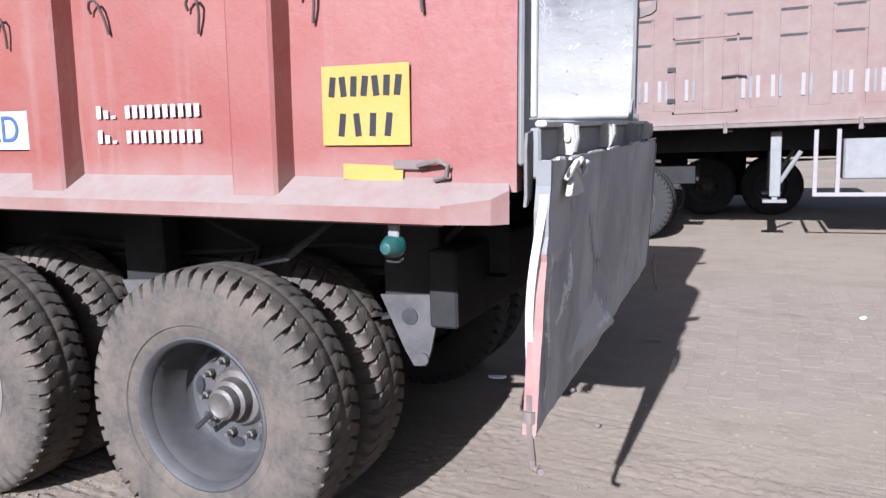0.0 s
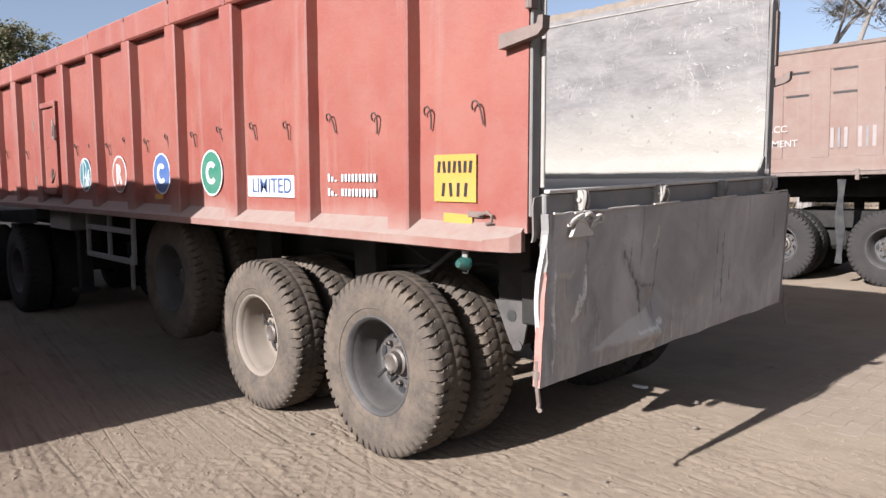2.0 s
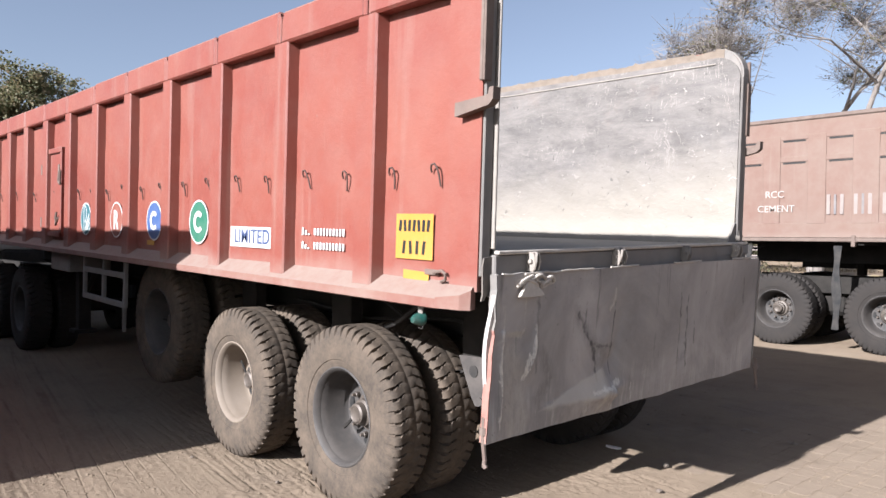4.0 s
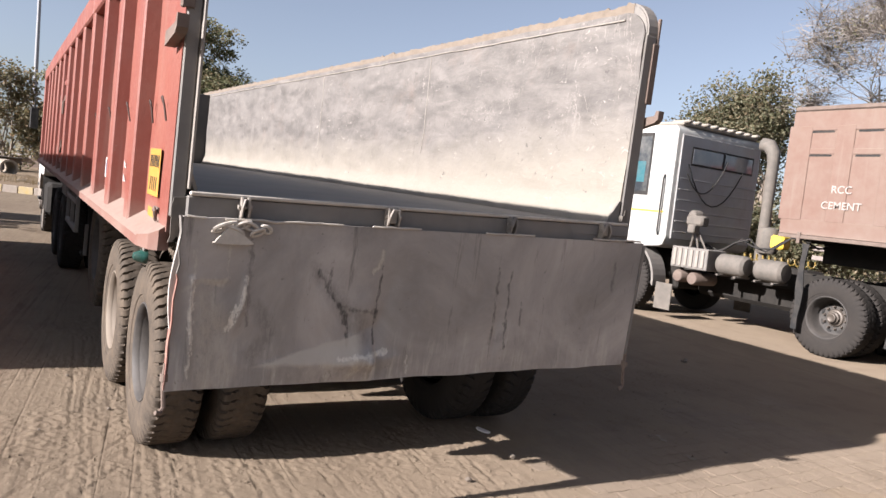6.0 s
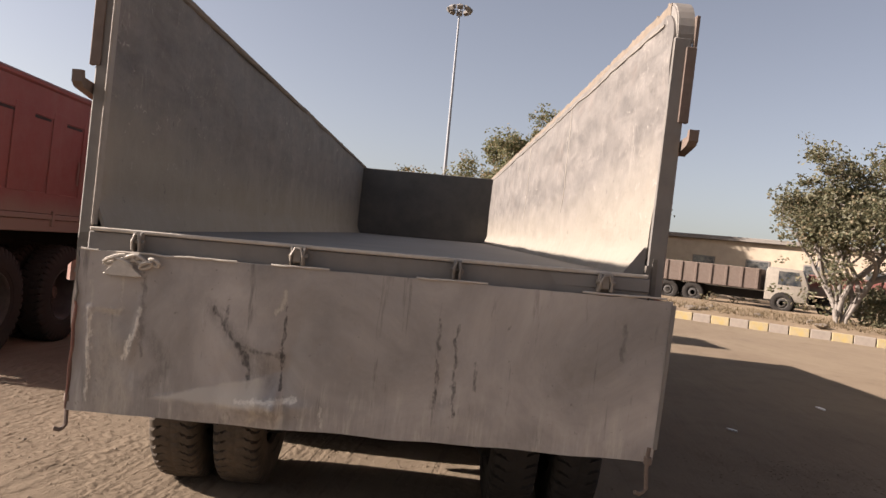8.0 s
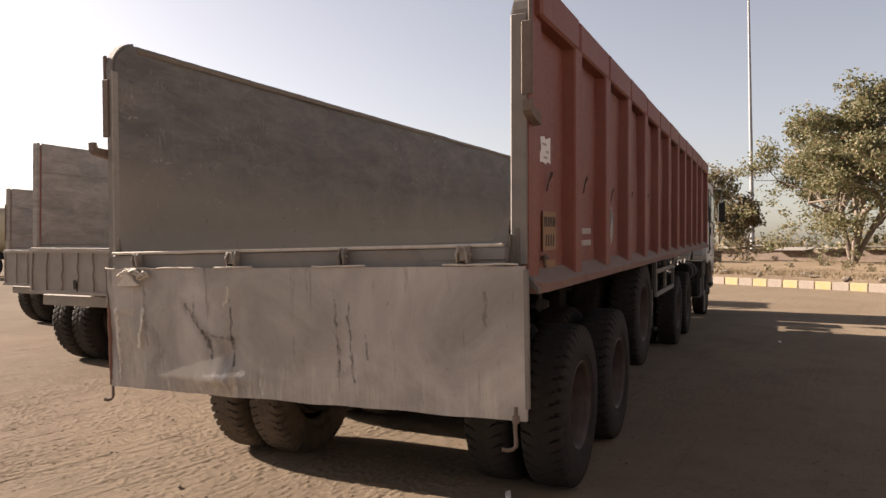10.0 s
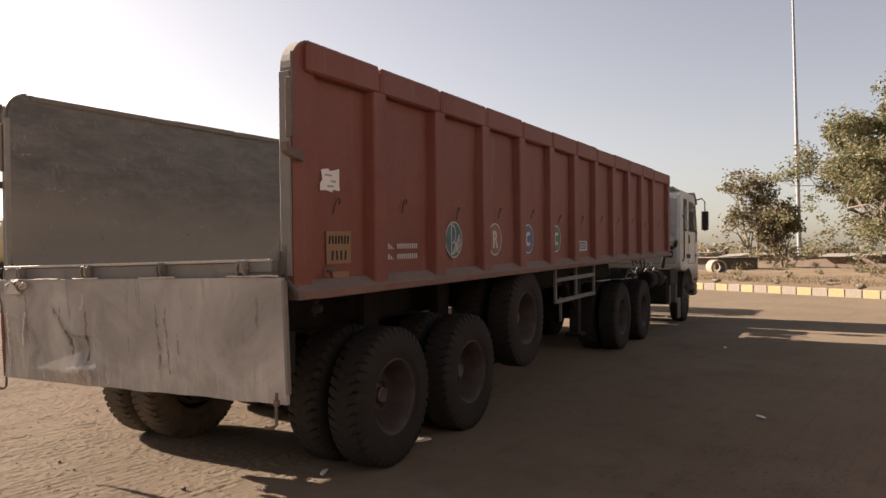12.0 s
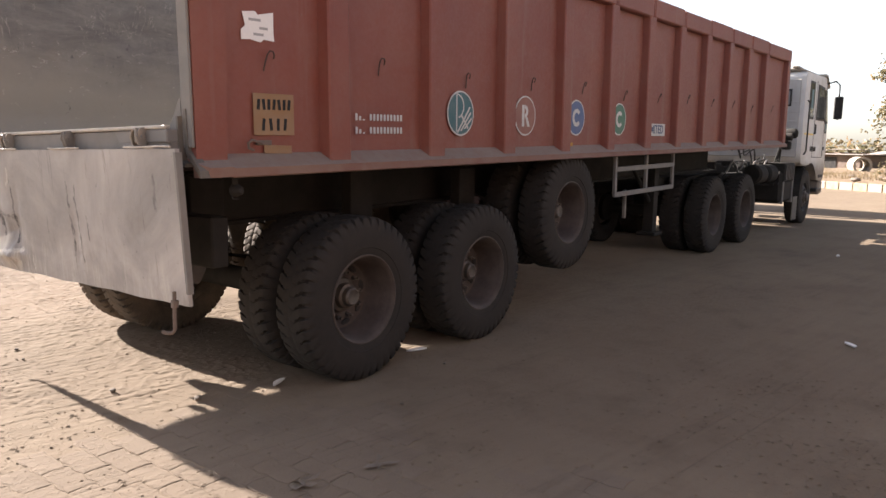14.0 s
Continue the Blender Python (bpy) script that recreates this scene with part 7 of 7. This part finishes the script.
tagged(link("far_trees", me), "distant line of scrub and trees", "trees", kind="stuff")

# dry grass on the verge
verts, faces = [], []
for k in range(14000):
    y = rnd.uniform(-14, 34)
    p = Vector((kerb_x(y), y, 0)) + back * rnd.uniform(0.3, 9)
    p.z = 0.36
    for q in range(2):
        a = Vector((rnd.uniform(-0.5, 0.5), rnd.uniform(-0.5, 0.5), 1)) * rnd.uniform(0.04, 0.16)
        b = Vector((rnd.uniform(-1, 1), rnd.uniform(-1, 1), 0)).normalized() * 0.015
        n = len(verts)
        verts += [p - b, p + b, p + a]
        faces += [(n, n + 1, n + 2)]
me = bpy.data.meshes.new("dry_grass")
me.from_pydata(verts, [], faces)
me.materials.append(GRASS)
tagged(link("dry_grass", me), "dry yellow grass on the verge", "grass", kind="stuff")

# scrub on the dry ground behind the kerb
verts, faces = [], []
for k in range(230):
    y = rnd.uniform(-16, 34)
    p = Vector((kerb_x(y), y, 0)) + back * (3 + 34 * rnd.random())
    if noise.noise((0.15 * p.x, 0.15 * p.y, 7)) < -0.1:
        continue
    r = rnd.uniform(0.18, 0.55)
    leaf_clump(verts, faces, Vector((p.x, p.y, 0.42 + 0.5 * r)), r, 46, 0.12, rnd)
me = bpy.data.meshes.new("scrub")
me.from_pydata(verts, [], faces)
me.materials.append(LEAF_DRY)
tagged(link("scrub", me), "low dry scrub on the earth behind the kerb", "scrub", kind="stuff")

# light mast
mast = thing("light_mast", "tall galvanised light mast with a crown of floodlights", "mast", (-86.4, 3.7, 0))
LEAN = pose(-86.4, 3.7, 0, 1.2, 0, 0) @ Matrix.Scale(1.32, 4)
bm = bmesh.new()
tube(bm, [(0, 0, 0), (0, 0, 8), (0, 0, 16), (0, 0, 24)], [0.19, 0.16, 0.12, 0.08], 16)
part("pole", bm, MAST, mast, "", LEAN, True)
bm = bmesh.new()
tube(bm, [(0.9 * math.cos(2 * math.pi * k / 16), 0.9 * math.sin(2 * math.pi * k / 16), 23.6) for k in range(17)], 0.04, 6)
for k in range(4):
    a = math.pi * k / 2
    cyl(bm, (0, 0, 23.9), (0.9 * math.cos(a), 0.9 * math.sin(a), 23.6), 0.03, 6)
part("lamp_ring", bm, MAST, mast, "", LEAN)
for k in range(8):
    a = 2 * math.pi * k / 8
    bm = bmesh.new()
    block(bm, -0.2, 0.2, -0.28, 0.28, -0.35, 0.05, 0.05)
    part("floodlight", bm, GREYBAR, mast, "", LEAN @ pose(1.05 * math.cos(a), 1.05 * math.sin(a), 23.5, 0, 35, math.degrees(a)))

# low walls, sheds and far trucks beyond the verge
wall_row = thing("boundary_wall", "low brown wall with pale sheets laid on top", "wall", (-46, 6, 0))
bm = bmesh.new()
block(bm, -0.15, 0.15, -22, 22, 0, 1.12, 0.02)
part("wall", bm, BRICK, wall_row, "", pose(-68.0, 5.8, 0.2, 0, 0, -28))
for k in range(12):
    bm = bmesh.new()
    block(bm, -0.9, 0.9, -1.4, 1.4, 0, 0.06, 0.01)
    part("roof_sheet", bm, SHEET, wall_row, "", pose(-68.2 + 0.53 * (-18 + 3.3 * k) * 0.9, 5.8 + (-18 + 3.3 * k) * 0.88, 1.34 + 0.1 * (k % 3), 3 * (k % 2), 8 - 5 * (k % 3), -28))
shed = thing("brick_shed", "low brown shed with a flat pale roof", "building", (-52, -3.5, 0))
bm = bmesh.new()
block(bm, -3, 3, -5, 5, 0, 1.08, 0.03)
part("wall", bm, BRICK, shed, "", pose(-52, -3.5, 0.1, 0, 0, -20))
bm = bmesh.new()
block(bm, -3.3, 3.3, -5.3, 5.3, 1.08, 1.14, 0.02)
part("roof", bm, SHEET, shed, "", pose(-52, -3.5, 0.1, 0, 0, -20))
bm = bmesh.new()
block(bm, 3.002, 3.03, -1, 3.6, 0.05, 0.95, 0.01)
part("door", bm, BLACK, shed, "", pose(-52, -3.5, 0.1, 0, 0, -20))
house = thing("buff_building", "long low buff building beyond the trees", "building", (-46, 36, 0))
HM = pose(-46, 36, 0, 0, 0, -35)
bm = bmesh.new()
block(bm, -4, 4, -16, 16, 0, 4.4, 0.03)
part("wall", bm, BUFF, house, "", HM)
bm = bmesh.new()
block(bm, -4.4, 4.4, -16.4, 16.4, 4.4, 4.7, 0.03)
part("roof", bm, SHEET, house, "", HM)
for k in range(8):
    bm = bmesh.new()
    block(bm, 4.005, 4.05, -14 + 3.7 * k, -12.4 + 3.7 * k, 1.9, 3.2, 0.02)
    w = part("window", bm, GREYBAR, house, "", HM)
    bm = bmesh.new()
    block(bm, 4.05, 4.06, -13.9 + 3.7 * k, -12.5 + 3.7 * k, 2.0, 3.1, 0.005)
    part("pane", bm, GLASS, w, "", HM)
for x, y, turn, cabc, bedc in ((-31.5, 24.5, 62, CAB_WHITE, DULL_RED), (-33.5, 17.5, 60, CREAM, RUSTY), (-27.5, 29.5, 60, STRIPE, DULL_RED)):
    lorry = thing("parked_lorry", "small tipper lorry parked beyond the kerb", "truck", (x, y, 0.25), "far lorries")
    LM = pose(x, y, 0.25, 0, 0, turn)
    bm = bmesh.new()
    prism(bm, [(2.2, 0.6), (4.0, 0.6), (4.05, 1.3), (3.75, 2.1), (2.3, 2.15), (2.2, 2.0)], 1, -1.05, 1.05)
    soften(bm, 0.06, 2)
    cb = part("cab", bm, cabc, lorry, "", LM, True)
    for sy in (-1, 1):
        bm = bmesh.new()
        prism(bm, [(2.75, 1.35), (3.75, 1.35), (3.6, 1.98), (2.75, 1.98)], 1, sy * 1.05, sy * 1.06)
        part("side_window", bm, GLASS, cb, "", LM)
    bm = bmesh.new()
    block(bm, -3.2, 2.0, -1.15, 1.15, 1.0, 2.0, 0.03)
    bd = part("tipper_body", bm, bedc, lorry, "", LM)
    for k in range(8):
        for sy in (-1, 1):
            bm = bmesh.new()
            block(bm, -3.1 + 0.7 * k, -2.98 + 0.7 * k, sy * 1.15, sy * 1.20, 1.02, 1.98, 0.01)
            part("rib", bm, bedc, bd, "", LM)
    bm = bmesh.new()
    block(bm, -3.1, 3.9, -0.45, 0.45, 0.55, 0.95, 0.02)
    part("chassis", bm, CHASSIS, lorry, "", LM)
    for wx in (-2.2, -1.0, 3.0):
        for sy in (-1, 1):
            t = link("tyre", TYRES["dark"], lorry, LM @ pose(wx, sy * 1.1, 0.505, 0, 0, 0 if sy < 0 else 180))
            link("rim", RIMS["front"], t, None, True)

# a length of concrete pipe and heaps of rubble on the verge
pipe = thing("concrete_pipe", "length of pale concrete pipe lying on the verge", "pipe", (-39.5, 1.8, 0.3))
bm = bmesh.new()
lathe(bm, [(0.32, -0.7), (0.42, -0.7), (0.42, 0.7), (0.32, 0.7), (0.32, -0.7)], 28, pose(-40.0, 1.2, 0.72, 0, 0, -70))
part("pipe", bm, CONCRETE, pipe, "", None, True)


def rock_mesh(name, seed, mat):
    r = random.Random(seed)
    bm = bmesh.new()
    bmesh.ops.create_icosphere(bm, subdivisions=2, radius=1.0)
    for v in bm.verts:
        v.co *= 1 + 0.35 * noise.noise(v.co * 1.3 + Vector((seed, 0, 0)))
        v.co.z *= 0.6
    return mesh_of(name, bm, mat)


rocks = [rock_mesh("stone", 3 * k + 1, STONE) for k in range(4)]
rnd = random.Random(17)
for k in range(46):
    y = rnd.uniform(-8, 30)
    p = Vector((kerb_x(y), y, 0)) + back * rnd.uniform(0.5, 6)
    rk = link("rubble_stone", rocks[k % 4], None, pose(p.x, p.y, 0.36, 0, 0, rnd.uniform(0, 360)) @ Matrix.Diagonal((*[rnd.uniform(0.10, 0.28)] * 2, rnd.uniform(0.08, 0.2), 1)))
    tagged(rk, "lump of rubble lying on the dry verge", "stone", "rubble on the verge")

# ---- small things lying about the yard ----
for k in range(26):
    x, y = rnd.uniform(-3.5, 2.2), rnd.uniform(-0.8, 6.4)
    sz = rnd.uniform(0.005, 0.013)
    rk = link("pebble", rocks[k % 4], None, pose(x, y, 0.006 + sz * 0.35, 0, 0, rnd.uniform(0, 360)) @ Matrix.Scale(sz, 4))
    tagged(rk, "small dark pebble on the dusty paving", "pebble", "pebbles in the yard")
for x, y, sz in ((-0.795, 3.35, 0.018), (-1.02, 3.80, 0.022), (0.35, 2.9, 0.014), (-2.0, 0.9, 0.012)):
    rk = link("pebble", rocks[1], None, pose(x, y, 0.01 + 0.3 * sz, 0, 0, 40) @ Matrix.Scale(sz, 4))
    tagged(rk, "dark clod of earth on the dusty paving", "clod", "clods in the yard")
for k, (x, y, w, turn) in enumerate(((-1.47, 3.90, 0.05, 20), (-2.50, 4.07, 0.06, -30), (0.6, 6.0, 0.05, 70), (-6.5, 8.2, 0.07, 15), (-4.6, 6.3, 0.05, 50), (-9.5, 5.4, 0.06, 10))):
    bm = bmesh.new()
    pts = [(w * math.cos(a) * (1 + 0.3 * math.sin(3 * a + k)), 0.45 * w * math.sin(a) * (1 + 0.3 * math.cos(2 * a))) for a in (2 * math.pi * i / 10 for i in range(10))]
    prism(bm, pts, 2, 0.0, 0.010)
    sc = link("scrap", mesh_of("scrap", bm, SCRAP), None, pose(x, y, 0.008, 4, 3, turn))
    tagged(sc, "torn scrap of white litter on the ground", "litter", "white litter")
for x, y, turn in ((-1.05, 5.05, 25), (-0.72, 4.95, 130), (-3.0, 7.6, 60)):
    verts, faces = [], []
    leaf_clump(verts, faces, Vector((0, 0, 0.012)), 0.04, 5, 0.085, rnd)
    for v in verts:
        v.z = 0.008 + 0.25 * abs(v.z)
    me = bpy.data.meshes.new("dead_leaves")
    me.from_pydata(verts, [], faces)
    me.materials.append(DIRT)
    tagged(link("dead_leaves", me, None, pose(x, y, 0.004, 0, 0, turn)), "curled dead leaves on the ground", "leaves", "dead leaves")

# grit strewn over the yard
verts, faces = [], []
for k in range(34000):
    x, y = rnd.uniform(-3.6, 2.4), rnd.uniform(-1.2, 7.0)
    if noise.noise((0.7 * x, 0.7 * y, 4)) < rnd.uniform(-0.5, 0.45):
        continue
    r, rise = 0.003 + 0.012 * rnd.random() ** 3, rnd.uniform(0.15, 0.55)
    n = len(verts)
    verts += [(x + r * rnd.uniform(0.7, 1.2) * a, y + r * rnd.uniform(0.7, 1.2) * b, 0.001 + rise * r * c) for a, b, c in ((1, 0, 0), (0, 1, 0.2), (-1, 0, 0), (0, -1, -0.2), (0.1, 0.1, 1))]
    faces += [(n, n + 1, n + 4), (n + 1, n + 2, n + 4), (n + 2, n + 3, n + 4), (n + 3, n, n + 4)]
me = bpy.data.meshes.new("grit")
me.from_pydata(verts, [], faces)
me.materials.append(GROUND)
tagged(link("grit", me), "loose grit and crumbs of earth on the paving", "grit", kind="stuff")

# ---- pieces, last: kerb stones and pavers ----
kerb = thing("kerb", "kerb of stones painted yellow and bare by turns", "kerb", (kerb_x(0), 0, 0), kind="structure")
meshes = []
for mat in (KERB_YELLOW, KERB_BARE):
    bm = bmesh.new()
    block(bm, -0.09, 0.09, -0.29, 0.29, -0.02, 0.27, 0.02)
    meshes.append(mesh_of("kerb_stone", bm, mat))
for k in range(110):
    p = Vector((kerb_x(0), 0, 0)) + way * (0.60 * (k - 32))
    link("kerb_stone", meshes[k % 2], kerb, pose(p.x, p.y, 0, 0, 0, math.degrees(math.atan2(-way.x, way.y)) + rnd.uniform(-1, 1)))

paving = thing("paving", "interlocking concrete pavers under dust", "paving", (0, 3, 0), kind="structure")
PL, PW = 0.236, 0.118
zig = [(-0.5, -0.5), (-0.28, -0.42), (-0.02, -0.5), (0.25, -0.42), (0.5, -0.5), (0.47, -0.1), (0.5, 0.5), (0.25, 0.58), (-0.02, 0.5), (-0.28, 0.58), (-0.5, 0.5), (-0.53, 0.1)]
outline = [(0.97 * PW * b, 0.98 * PL * a) for a, b in zig]


def paver(bm, cx, cy, dz, tilt):
    lo = [bm.verts.new((cx + x, cy + y, -0.01)) for x, y in outline]
    mid = [bm.verts.new((cx + x, cy + y, 0.002 + dz)) for x, y in outline]
    up = [bm.verts.new((cx + 0.88 * x, cy + 0.94 * y, 0.0042 + dz + tilt * x)) for x, y in outline]
    n = len(outline)
    bm.faces.new(up[::-1])
    for a, b in ((lo, mid), (mid, up)):
        for i in range(n):
            bm.faces.new((a[i], b[i], b[(i + 1) % n], a[(i + 1) % n]))


bm = bmesh.new()
paver(bm, 0, 0, 0, 0)
one = mesh_of("paver", bm, PAVER)
rest, count = bmesh.new(), 0
for i in range(int(5.2 / PW)):
    for j in range(int(8.4 / PL)):
        x, y = -3.0 + PW * i, -1.0 + PL * (j + 0.5 * (i % 2))
        if x < -1.5 + 0.4 * math.sin(5 * y) or y < 3.9 + 0.5 * noise.noise((1.1 * x, 0, 3)) or noise.noise((0.8 * x, 0.8 * y, 2)) < -0.20:
            continue                                  # buried in dust
        dz = -0.0026 + 0.0024 * noise.noise((1.3 * x, 1.3 * y, 9)) + rnd.uniform(-0.0006, 0.0006)
        if -1.2 < x < 1.3 and 4.0 < y < 6.6 and count < 300:
            link("paver", one, paving, pose(x, y, dz, rnd.uniform(-0.2, 0.2), rnd.uniform(-0.2, 0.2), rnd.uniform(-0.6, 0.6)))
            count += 1
        else:
            paver(rest, x, y, dz, rnd.uniform(-0.003, 0.003))
more = link("more_pavers", mesh_of("more_pavers", rest, PAVER), paving)
tagged(more, "interlocking pavers half buried in dust", kind="stuff")
